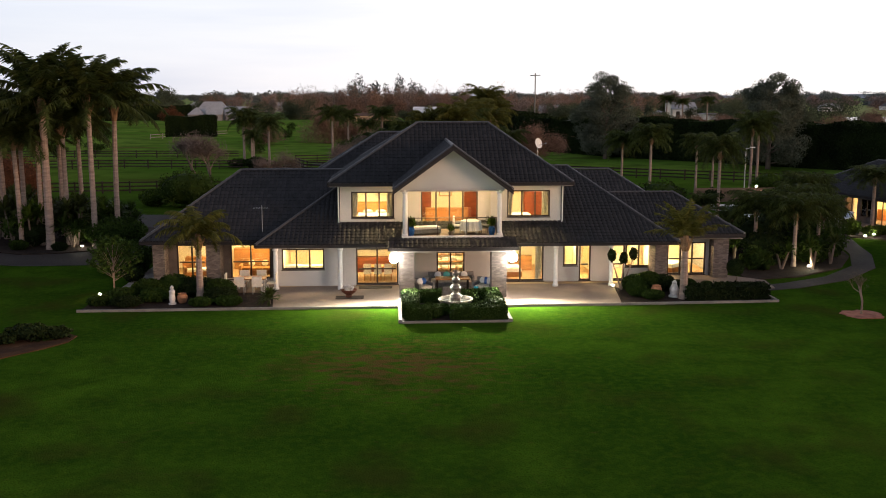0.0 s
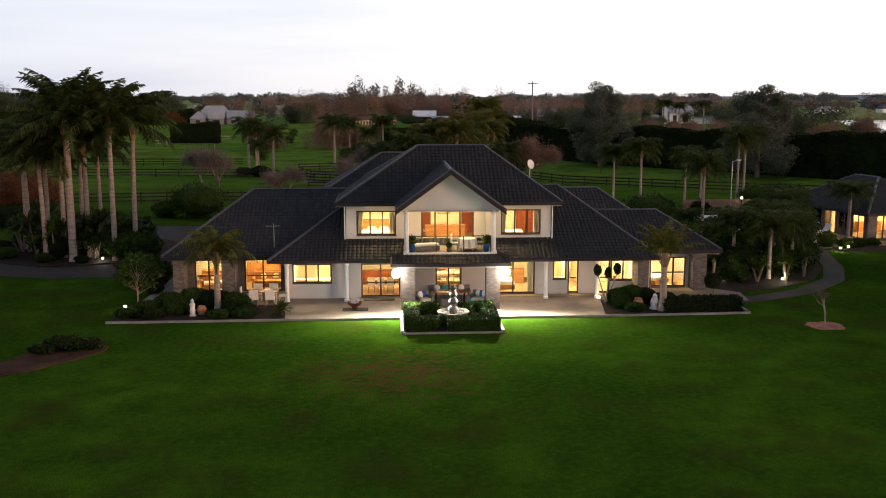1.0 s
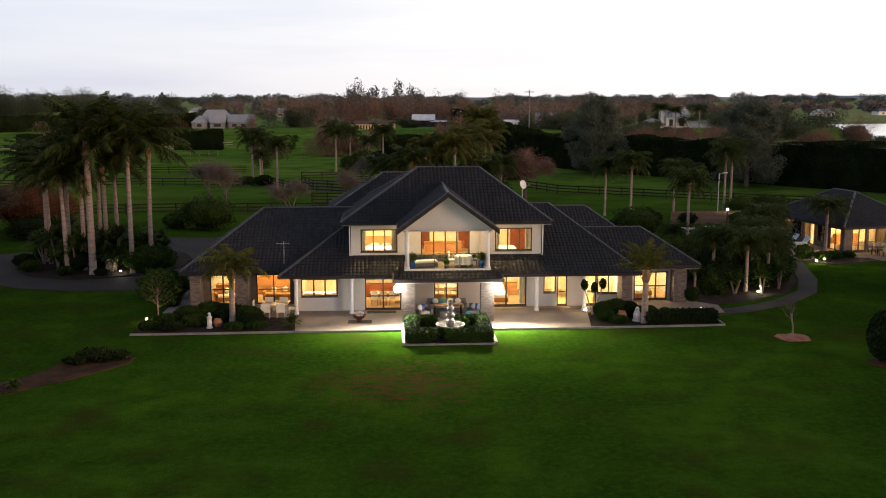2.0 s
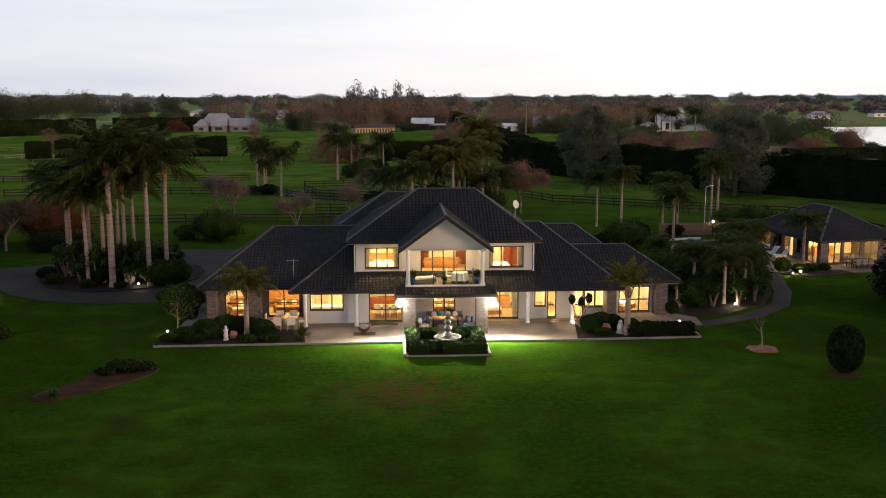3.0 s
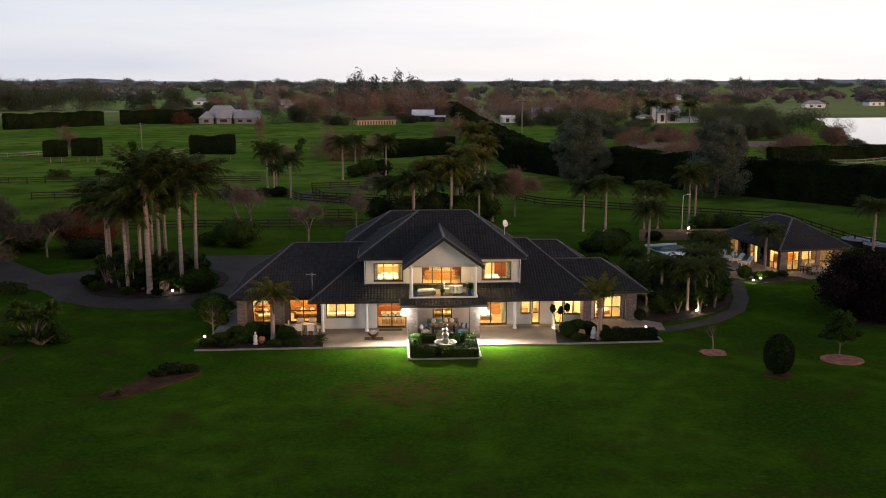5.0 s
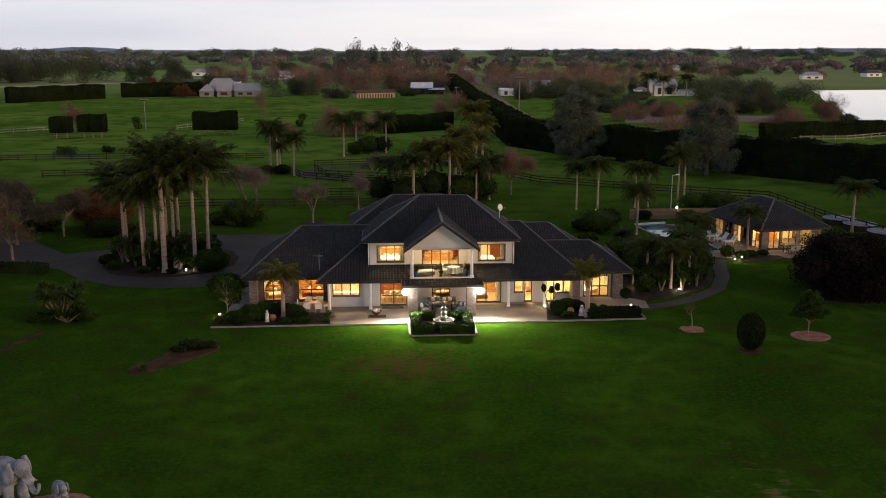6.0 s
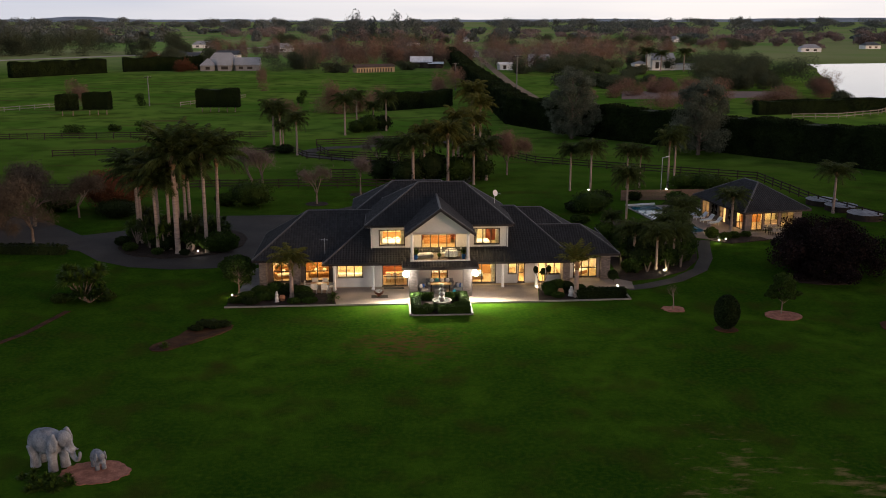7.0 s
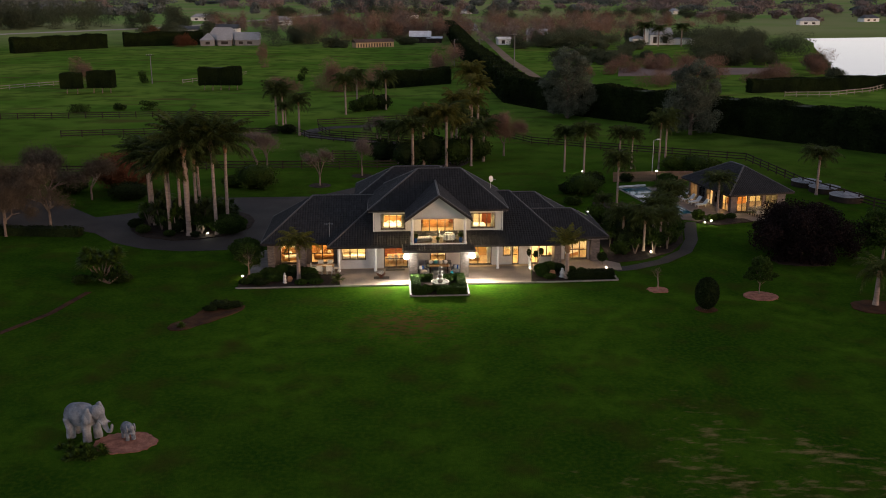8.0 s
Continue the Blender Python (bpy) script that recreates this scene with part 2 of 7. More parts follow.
def ball(bm, at, rx, ry=None, rz=None, seg=12):
    ry, rz = ry or rx, rz or rx
    rows = seg // 2
    top, bot = bm.verts.new((at[0], at[1], at[2] + rz)), bm.verts.new((at[0], at[1], at[2] - rz))
    rings = []
    for k in range(1, rows):
        a = math.pi * k / rows
        rings.append([bm.verts.new((at[0] + rx * math.sin(a) * math.cos(2 * math.pi * i / seg), at[1] + ry * math.sin(a) * math.sin(2 * math.pi * i / seg), at[2] + rz * math.cos(a))) for i in range(seg)])
    for i in range(seg):
        j = (i + 1) % seg
        bm.faces.new((top, rings[0][i], rings[0][j]))
        bm.faces.new((bot, rings[-1][j], rings[-1][i]))
        for p, q in zip(rings, rings[1:]):
            bm.faces.new((p[i], q[i], q[j], p[j]))


def slab(bm, outline, z0, z1):
    """A flat plate from an outline of (x, y)."""
    lo, hi = [bm.verts.new((x, y, z0)) for x, y in outline], [bm.verts.new((x, y, z1)) for x, y in outline]
    bm.faces.new(hi)
    bm.faces.new(lo[::-1])
    for i in range(len(lo)):
        j = (i + 1) % len(lo)
        bm.faces.new((lo[i], lo[j], hi[j], hi[i]))


def mesh_of(name, bm, material, smooth=False):
    bmesh.ops.recalc_face_normals(bm, faces=bm.faces) if len(bm.faces) < 20000 else None
    me = bpy.data.meshes.new(name)
    bm.to_mesh(me)
    bm.free()
    me.materials.append(material)
    if smooth:
        me.polygons.foreach_set("use_smooth", [True] * len(me.polygons))
    return me


def part(name, bm, material, parent, label="", smooth=False):
    ob = new(name, bm if isinstance(bm, bpy.types.Mesh) else mesh_of(name, bm, material, smooth))
    ob.parent = parent
    return tagged(ob, label)


def thing(name, label, category, m=None, group="", kind=""):
    """An Empty at the base of a thing, which parents its parts."""
    ob = new(name)
    ob.empty_display_size = 0.3
    if m is not None:
        ob.matrix_world = m
    return tagged(ob, label, category, group, kind)


def solid(name, bm, material, label, category, m=None, group="", kind="", smooth=False):
    """A thing of one mesh."""
    ob = new(name, mesh_of(name, bm, material, smooth))
    if m is not None:
        ob.matrix_world = m
    return tagged(ob, label, category, group, kind)


def B():
    return bmesh.new()


def lamp(name, at, watts, colour, radius=0.1, kind="POINT", aim=None, cone=120, blend=0.6):
    data = bpy.data.lights.new(name, kind)
    data.energy, data.color, data.shadow_soft_size = watts, colour, radius
    ob = new(name, data)
    ob.location = at
    if kind == "SPOT":
        data.spot_size, data.spot_blend = radians(cone), blend
        ob.matrix_world = look(at, aim)
    return ob


# the house stands turned by a few degrees; its own axes run along and across its front
HOUSE = pose(0.57, 43.7, 0, 0, 0, 3.2)


def hp(u, v, z=0.0, rz=0.0):
    return HOUSE @ pose(u, v, z, 0, 0, rz)


def hpoint(u, v, z=0.0):
    return HOUSE @ Vector((u, v, z))

# ---- ground ----
# one sheet to the horizon: finer near the house
GRASS = bpy.data.materials.new("winter_grass")
GRASS.use_nodes = True
gt = GRASS.node_tree
gb = gt.nodes["Principled BSDF"]
gb.inputs["Roughness"].default_value, gb.inputs["Specular IOR Level"].default_value = 0.95, 0.1
g_tc = gt.nodes.new("ShaderNodeTexCoord")


def gnoise(scale, detail=4.0, stretch=None):
    n = gt.nodes.new("ShaderNodeTexNoise")
    n.inputs["Scale"].default_value, n.inputs["Detail"].default_value = scale, detail
    src = g_tc.outputs["Object"]
    if stretch:
        mp = gt.nodes.new("ShaderNodeMapping")
        mp.inputs["Scale"].default_value = stretch
        gt.links.new(src, mp.inputs[0])
        src = mp.outputs[0]
    gt.links.new(src, n.inputs["Vector"])
    return n.outputs[0]


def gmix(fac, low, high, c1, c2):
    mr = gt.nodes.new("ShaderNodeMapRange")
    mr.inputs[1].default_value, mr.inputs[2].default_value = low, high
    gt.links.new(fac, mr.inputs[0])
    mx = gt.nodes.new("ShaderNodeMixRGB")
    gt.links.new(mr.outputs[0], mx.inputs[0])
    for sock, c in ((1, c1), (2, c2)):
        if isinstance(c, tuple):
            mx.inputs[sock].default_value = (*c, 1)
        else:
            gt.links.new(c, mx.inputs[sock])
    return mx.outputs[0]


def gmask(axis, low, high):
    sp = gt.nodes.new("ShaderNodeSeparateXYZ")
    gt.links.new(g_tc.outputs["Object"], sp.inputs[0])
    mr = gt.nodes.new("ShaderNodeMapRange")
    mr.inputs[1].default_value, mr.inputs[2].default_value = low, high
    gt.links.new(sp.outputs[axis], mr.inputs[0])
    return mr.outputs[0]


def gmath(op, a, b):
    n = gt.nodes.new("ShaderNodeMath")
    n.operation = op
    gt.links.new(a, n.inputs[0])
    if isinstance(b, float):
        n.inputs[1].default_value = b
    else:
        gt.links.new(b, n.inputs[1])
    return n.outputs[0]


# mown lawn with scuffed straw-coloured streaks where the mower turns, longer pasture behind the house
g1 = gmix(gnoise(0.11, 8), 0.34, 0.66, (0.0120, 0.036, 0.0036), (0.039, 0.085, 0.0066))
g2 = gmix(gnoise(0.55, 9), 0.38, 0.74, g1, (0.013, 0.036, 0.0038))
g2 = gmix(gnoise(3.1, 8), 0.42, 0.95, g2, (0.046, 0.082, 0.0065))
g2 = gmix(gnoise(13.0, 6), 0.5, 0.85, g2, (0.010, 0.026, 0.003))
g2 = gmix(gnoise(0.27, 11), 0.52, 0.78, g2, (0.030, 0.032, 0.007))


def patch(x0, x1, y0, y1, soft):
    """One inside a soft-edged stretch of the lawn, falling to nothing outside."""
    return gmath("MULTIPLY", gmath("MULTIPLY", gmask("X", x0 - soft, x0 + soft), gmask("X", x1 + soft, x1 - soft)), gmath("MULTIPLY", gmask("Y", y0 - soft, y0 + soft), gmask("Y", y1 + soft, y1 - soft)))


# scuffed earth before the fountain, dry straw where the mower turns
fibres = gmath("ADD", gmath("MULTIPLY", gnoise(7.0, 4, (0.5, 1.6, 1)), 0.5), 0.75)
scuff = gmath("MULTIPLY", gnoise(1.9, 12, (0.7, 1.2, 1)), gmath("ADD", gmath("MULTIPLY", patch(-6, 2, 33, 40, 3.0), 0.52), 0.75))
g3 = gmix(gmath("MULTIPLY", scuff, fibres), 0.49, 0.70, g2, (0.058, 0.040, 0.014))
uneven = gmath("ADD", gmath("MULTIPLY", gnoise(0.2, 5), 2.4), -0.35)
streaks = gmath("MULTIPLY", gnoise(1.1, 13, (0.6, 1.5, 1)), gmath("ADD", gmath("MULTIPLY", gmath("MULTIPLY", patch(7, 40, -30, 21, 8.0), uneven), 0.52), 0.52))
g3 = gmix(gmath("MULTIPLY", streaks, fibres), 0.50, 0.76, g3, (0.15, 0.115, 0.046))
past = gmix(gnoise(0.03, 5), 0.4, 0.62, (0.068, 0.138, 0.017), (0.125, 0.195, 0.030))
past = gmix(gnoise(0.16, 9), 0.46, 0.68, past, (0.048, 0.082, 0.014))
past = gmix(gnoise(0.07, 8, (0.5, 2.2, 1)), 0.60, 0.70, past, (0.085, 0.080, 0.024))
# far fields: green and tan patches, paled with distance haze put into the colour
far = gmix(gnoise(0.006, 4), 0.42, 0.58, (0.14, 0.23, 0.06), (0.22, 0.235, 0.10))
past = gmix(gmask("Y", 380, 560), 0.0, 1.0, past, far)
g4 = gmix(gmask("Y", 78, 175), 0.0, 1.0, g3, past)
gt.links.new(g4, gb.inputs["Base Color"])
g_b = gt.nodes.new("ShaderNodeBump")
gb.inputs['Specular IOR Level'].default_value = 0.0
g_b.inputs["Strength"].default_value, g_b.inputs["Distance"].default_value = 0.6, 0.05
gt.links.new(gnoise(14, 5), g_b.inputs["Height"])
gt.links.new(g_b.outputs[0], gb.inputs["Normal"])

bm = B()
steps = [-4500, -1500, -600, -250, -120, -60, -30, 0, 30, 60, 120, 250, 600, 1500, 4500]
grid = [[bm.verts.new((x, y + 60, 0)) for x in steps] for y in steps]
for j in range(len(steps) - 1):
    for i in range(len(steps) - 1):
        bm.faces.new((grid[j][i], grid[j][i + 1], grid[j + 1][i + 1], grid[j + 1][i]))
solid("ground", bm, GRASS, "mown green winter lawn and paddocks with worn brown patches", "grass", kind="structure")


def flat(name, outline, material, label, category, z=0.02, kind="structure"):
    bm = B()
    slab(bm, outline, -0.05, z)
    return solid(name, bm, material, label, category, kind=kind)


def ring(cx, cy, rx, ry, n=28, wob=0.06, seed=1):
    rnd = random.Random(seed)
    return [(cx + rx * math.cos(a) * k, cy + ry * math.sin(a) * k) for a, k in ((2 * math.pi * i / n, 1 + rnd.uniform(-wob, wob)) for i in range(n))]


flat("driveway", [(-17.6, 61.0), (-19.5, 60.2), (-23, 59.2), (-27, 58.8), (-31.5, 59.8), (-35.5, 62.3), (-39, 66.5), (-44, 69), (-80, 69.5), (-80, 84), (-52, 85), (-46, 79), (-41.5, 74), (-36.5, 77), (-33, 81), (-29, 85), (-12, 86), (-12, 80), (-17.6, 76)],
     PAVER, "brown-grey paved driveway looping round the palm island", "driveway")

# ---- the house ----
house = thing("house", "large two-storey stucco house, dark tiled hip roof, lit windows", "house", HOUSE)


def wall(name, u0, u1, v0, v1, z0, z1, openings=(), material=STUCCO, label="", owner=None):
    """A wall along u with openings (ua, ub, za, zb) that go through it."""
    bm = B()
    us = sorted({u0, u1, *[c for o in openings for c in o[:2]]})
    for a, b in zip(us, us[1:]):
        holes = sorted((o[2], o[3]) for o in openings if o[0] <= a and o[1] >= b)
        z = z0
        for lo, hi in holes:
            if lo > z:
                box(bm, a, b, v0, v1, z, lo)
            z = hi
        if z < z1:
            box(bm, a, b, v0, v1, z, z1)
    bmesh.ops.remove_doubles(bm, verts=bm.verts, dist=0.0005)
    return part(name, bm, material, owner or house, label)


def window(u0, u1, z0, z1, v, lights=2, transom=None, name="window", owner=None, label="bronze aluminium window"):
    """A framed window in a wall along u, its mullions at even steps, with one pane to each light."""
    w = 0.085
    bm = B()
    for a, b, c, d in ((u0, u1, z0, z0 + w), (u0, u1, z1 - w, z1), (u0, u0 + w, z0 + w, z1 - w), (u1 - w, u1, z0 + w, z1 - w)):
        box(bm, a, b, v + 0.03, v + 0.11, c, d)
    fr = part(name, bm, BRONZE, owner or house, label)
    inner = (u1 - u0 - 2 * w) / lights
    for k in range(lights):
        a = u0 + w + inner * k
        if k:
            bm = B()
            box(bm, a - 0.045, a + 0.045, v + 0.035, v + 0.105, z0 + w, z1 - w)
            part("mullion", bm, BRONZE, fr)
        if transom:
            bm = B()
            box(bm, a + 0.05, a + inner - 0.05, v + 0.04, v + 0.10, transom - 0.04, transom + 0.04)
            part("transom", bm, BRONZE, fr)
        bm = B()
        box(bm, a + 0.03, a + inner - 0.03, v + 0.065, v + 0.073, z0 + w, z1 - w)
        part("pane", bm, GLASS, fr).visible_shadow = False
    bm = B()
    box(bm, u0 - 0.03, u1 + 0.03, v - 0.045, v + 0.028, z0 - 0.05, z0 - 0.002)
    part("sill", bm, BRONZE, fr)
    return fr


SL = 0.10
# slab under the rooms
bm = B()
box(bm, -16.6, 16.8, 10.9, 22, -0.2, SL)
box(bm, -9.5, 12.4, 8.75, 10.9, -0.2, SL)
part("floor_slab", bm, CARPET, house)

# front walls, ground floor
LWIN = [(-15.6, -13.85, 0.2, 2.25), (-12.5, -10.15, 0.2, 2.25)]
wall("wall", -16.5, -9.6, 10.7, 10.9, SL, 2.45, LWIN, label="brick veneer wall", material=BRICK)
MWIN = [(-9.3, -6.9, 1.05, 2.25), (-5.1, -2.7, 0.16, 2.25)]
wall("wall", -9.4, -1.6, 8.8, 9.0, SL, 2.45, MWIN)
CWIN = [(-0.5, 1.12, 0.35, 1.95)]
wall("wall", -1.6, 2.4, 9.1, 9.3, SL, 3.2, CWIN)
RWIN = [(3.0, 5.75, 0.16, 2.27), (6.9, 7.75, 1.03, 2.28), (7.84, 8.52, 0.16, 2.28), (9.76, 10.52, 0.16, 2.28), (10.56, 12.15, 0.93, 2.28)]
wall("wall", 2.4, 12.4, 9.35, 9.55, SL, 2.45, RWIN)
XWIN = [(13.5, 15.85, 0.16, 2.12)]
wall("wall", 12.4, 16.4, 10.9, 11.1, SL, 2.45, XWIN)
# side and back walls
bm = B()
box(bm, -16.7, -16.5, 10.7, 20.5, SL, 2.45)
box(bm, -9.6, -9.4, 8.8, 10.68, SL, 2.45)
box(bm, 12.4, 12.6, 9.35, 10.88, SL, 2.45)
box(bm, 16.4, 16.6, 10.9, 21.0, SL, 2.45)
box(bm, -16.5, 16.4, 20.3, 20.5, SL, 2.45)
part("side_wall", bm, STUCCO, house)
for u0, u1, z0, z1, n, tr in ((*LWIN[0], 2, 1.2), (*LWIN[1], 2, 1.2)):
    window(u0, u1, z0, z1, 10.7, n, tr, label="tall bronze window with a low transom")
window(*MWIN[0], 8.8, 3)
window(*MWIN[1], 8.8, 2, 1.05, name="sliding_door", label="bronze sliding glass door")
window(*CWIN[0], 9.1, 2)
window(*RWIN[0], 9.35, 2, name="sliding_door", label="bronze sliding glass door")
window(*RWIN[1], 9.35, 1)
window(*RWIN[2], 9.35, 1, 1.1, name="door", label="glazed bronze door")
window(*RWIN[3], 9.35, 1, 1.1, name="door", label="glazed bronze door")
window(*RWIN[4], 9.35, 2)
window(*XWIN[0], 10.9, 3, 1.1, name="sliding_door", label="bronze sliding glass door")

# upper floor
UZ0, UZ1 = 3.3, 5.72
UL = [(-5.38, -2.92, 3.85, 5.38)]
UR = [(3.64, 6.14, 3.87, 5.42)]
wall("wall", -6.02, -2.45, 9.8, 10.0, 3.0, UZ1, UL)
wall("wall", 2.9, 6.77, 9.8, 10.0, 3.0, UZ1, UR)
UC = [(-1.35, 0.05, 3.4, 5.45), (0.05, 1.0, 3.4, 5.45), (1.0, 1.95, 3.4, 5.45)]
wall("wall", -2.25, 2.7, 10.05, 10.2, 3.0, UZ1, [(-1.35, 1.95, 3.36, 5.45)])
bm = B()
box(bm, -2.45, -2.25, 9.8, 10.2, 3.0, UZ1)
box(bm, 2.7, 2.9, 9.8, 10.2, 3.0, UZ1)
box(bm, -6.02, -5.82, 10.0, 18.6, 3.0, UZ1)
box(bm, 6.57, 6.77, 10.0, 18.6, 3.0, UZ1)
box(bm, -5.82, 6.57, 18.4, 18.6, 3.0, UZ1)
part("side_wall", bm, STUCCO, house)
window(*UL[0], 9.8, 3)
window(*UR[0], 9.8, 3)
window(-1.35, 1.95, 3.36, 5.45, 10.05, 4, name="folding_door", label="bronze folding balcony doors")
# upper floor slab
bm = B()
box(bm, -5.8, 6.55, 10.0, 18.4, 3.0, UZ0)
part("upper_floor", bm, CARPET, house)

# balcony
bm = B()
box(bm, -2.5, 2.95, 6.0, 10.04, 3.0, UZ0)
part("balcony_floor", bm, CONCRETE, house, "pale tiled balcony floor")
bm = B()
box(bm, -2.52, 2.97, 5.94, 6.0, 3.05, 3.36)
part("balcony_edge", bm, WHITE, house)
for u in (-2.33, 2.78):
    bm = B()
    lathe(bm, [(0.19, 3.3), (0.19, 3.42), (0.14, 3.46), (0.13, 5.6), (0.15, 5.66), (0.19, 5.7), (0.19, 5.83)], 18, (u, 6.2, 0))
    part("column", bm, WHITE, house, "white round balcony column", smooth=False)
rail = part("balustrade", (lambda b: (box(b, -2.2, 2.65, 6.1, 6.15, 4.28, 4.33), b)[1])(B()), BRONZE, house, "glass balustrade with a dark handrail")
for u in (-2.15, -0.6, 1.0, 2.6):
    bm = B()
    box(bm, u - 0.025, u + 0.025, 6.1, 6.15, 3.3, 4.28)
    part("post", bm, BRONZE, rail)
for a, b in ((-2.1, -0.65), (-0.55, 0.95), (1.05, 2.55)):
    bm = B()
    box(bm, a, b, 6.12, 6.13, 3.38, 4.22)
    part("pane", bm, GLASS, rail).visible_shadow = False

# gable over the balcony
GA, GV, GZ, GH = 0.22, 5.4, 8.2, 3.12
bm = B()
vs = [bm.verts.new(c) for c in ((GA - 2.95, 6.1, 5.83), (GA + 2.95, 6.1, 5.83), (GA, 6.1, 8.02), (GA - 2.95, 6.3, 5.83), (GA + 2.95, 6.3, 5.83), (GA, 6.3, 8.02))]
for f in ((0, 1, 2), (5, 4, 3), (0, 3, 4, 1), (1, 4, 5, 2), (2, 5, 3, 0)):
    bm.faces.new([vs[i] for i in f])
part("gable_wall", bm, STUCCO, house, "pale stucco gable end")
bm = B()
box(bm, -2.6, 3.05, 6.02, 10.0, 5.74, 5.82)
part("balcony_ceiling", bm, SOFFIT, house)

# roofs: each plane is a sheet with rows of tiles on it


def inside(p, poly):
    hit = False
    for i in range(len(poly)):
        (x1, y1), (x2, y2) = poly[i], poly[i - 1]
        if (y1 > p[1]) != (y2 > p[1]) and p[0] < (x2 - x1) * (p[1] - y1) / (y2 - y1) + x1:
            hit = not hit
    return hit


TILES = []
TILE_W, TILE_H = 0.26, 0.33
TILE_PROFILE = ((0.0, 0.01), (0.065, 0.04), (0.13, 0.05), (0.195, 0.04), (0.26, 0.01))
RIDGE_MESH = []


def roof_plane(corners, owner=None, single=False, tiles=True, name="roof"):
    """corners: eave first two (left, right seen from outside), then the rest, anticlockwise from outside."""
    owner = owner or house
    pts = [Vector(c) for c in corners]
    o = pts[0]
    ex = (pts[1] - pts[0]).normalized()
    nrm = ex.cross(pts[2] - pts[0]).normalized()
    ey = nrm.cross(ex)
    bm = B()
    lo = [bm.verts.new(p - nrm * 0.10) for p in pts]
    hi = [bm.verts.new(p) for p in pts]
    bm.faces.new(hi)
    bm.faces.new(lo[::-1])
    for i in range(len(pts)):
        j = (i + 1) % len(pts)
        bm.faces.new((lo[i], lo[j], hi[j], hi[i]))
    ob = part(name, bm, TILE, owner)
    if not tiles:
        return ob
    poly = [((p - o).dot(ex), (p - o).dot(ey)) for p in pts]
    xs, ys = [p[0] for p in poly], [p[1] for p in poly]
    tw, th, prof = TILE_W, TILE_H, TILE_PROFILE
    verts, faces = [], []
    for j in range(int(max(ys) / th) + 1):
        for i in range(int(min(xs) / tw) - 1, int(max(xs) / tw) + 1):
            cx, cy = (i + 0.5) * tw, (j + 0.5) * th
            if not (inside((cx - 0.08, cy), poly) and inside((cx + 0.08, cy), poly)):
                continue
            at = o + ex * (i * tw) + ey * (j * th)
            if single:
                TILES.append((ob, Matrix((ex, ey, nrm)).transposed().to_4x4(), at))
                continue
            k = len(verts)
            for px, pz in prof:
                verts.append(at + ex * px + nrm * (pz + 0.02))
                verts.append(at + ex * px + ey * (th + 0.03) + nrm * pz)
            for q in range(4):
                faces.append((k + 2 * q, k + 2 * q + 2, k + 2 * q + 3, k + 2 * q + 1))
            verts.append(at + nrm * -0.01)
            verts.append(at + ex * tw + nrm * -0.01)
            faces.append((k + 10, k + 11, k + 8, k + 6, k + 4, k + 2, k))
    if verts:
        me = bpy.data.meshes.new("roof_tiles")
        me.from_pydata(verts, [], faces)
        me.materials.append(TILE)
        tl = part("roof_tiles", me, TILE, ob)
        tagged(tl, kind="stuff")
    return ob


def ridge(a, b, owner=None):
    """Half-round cap tiles along a ridge or a hip."""
    a, b = Vector(a), Vector(b)
    d = (b - a).normalized()
    side = d.cross(Vector((0, 0, 1))).normalized()
    up = side.cross(d)
    n = max(1, round((b - a).length / 0.4))
    if not RIDGE_MESH:
        bm = B()
        rows = [[bm.verts.new((0.11 * math.cos(t), y, lift + 0.08 * math.sin(t))) for t in (0, 0.8, 1.57, 2.34, 3.14)] for y, lift in ((0, 0.02), (0.42, 0.036))]
        for i in range(4):
            bm.faces.new((rows[0][i], rows[0][i + 1], rows[1][i + 1], rows[1][i]))
        bm.faces.new(rows[0])
        bm.faces.new(rows[1][::-1])
        RIDGE_MESH.append(mesh_of("ridge_tile", bm, RIDGE))
    turn = Matrix((side, d, up)).transposed().to_4x4()
    step = (b - a).length / n
    for k in range(n):
        part("ridge_tile", RIDGE_MESH[0], RIDGE, owner or house).matrix_local = Matrix.Translation(a + d * (step * k)) @ turn @ Matrix.Diagonal((1, step / 0.4, 1, 1))



def fascia(pts, z0, z1, owner=None):
    """A gutter board along the eave."""
    for (u0, v0), (u1, v1) in zip(pts, pts[1:]):
        bm = B()
        d = Vector((u1 - u0, v1 - v0, 0)).normalized()
        nn = Vector((d.y, -d.x, 0))
        c = [Vector((u0, v0, 0)) - d * 0.0, Vector((u1, v1, 0))]
        q = [c[0], c[1], c[1] + nn * 0.09, c[0] + nn * 0.09]
        slab(bm, [(p.x, p.y) for p in q], z0, z1)
        part("gutter", bm, FASCIA, owner or house)


def hip(u0, u1, v0, v1, ze, zr, ul, ur, vr, owner=None, front=True, sides=True, back=True, single=False, tiles=True, hips=True):
    """A hipped roof over a rectangle with its ridge at height zr from ul to ur along v = vr."""
    a, b, c, d, e, f = (u0, v0, ze), (u1, v0, ze), (u1, v1, ze), (u0, v1, ze), (ul, vr, zr), (ur, vr, zr)
    if front:
        roof_plane([a, b, f, e], owner, single, tiles)
    if sides:
        roof_plane([b, c, f], owner, False, tiles)
        roof_plane([d, a, e], owner, False, tiles)
    if back:
        roof_plane([c, d, e, f], owner, False, False)
    if hips:
        ridge(e, f, owner)
        for p, q in ((a, e), (b, f), (c, f), (d, e)):
            ridge(p, q, owner)


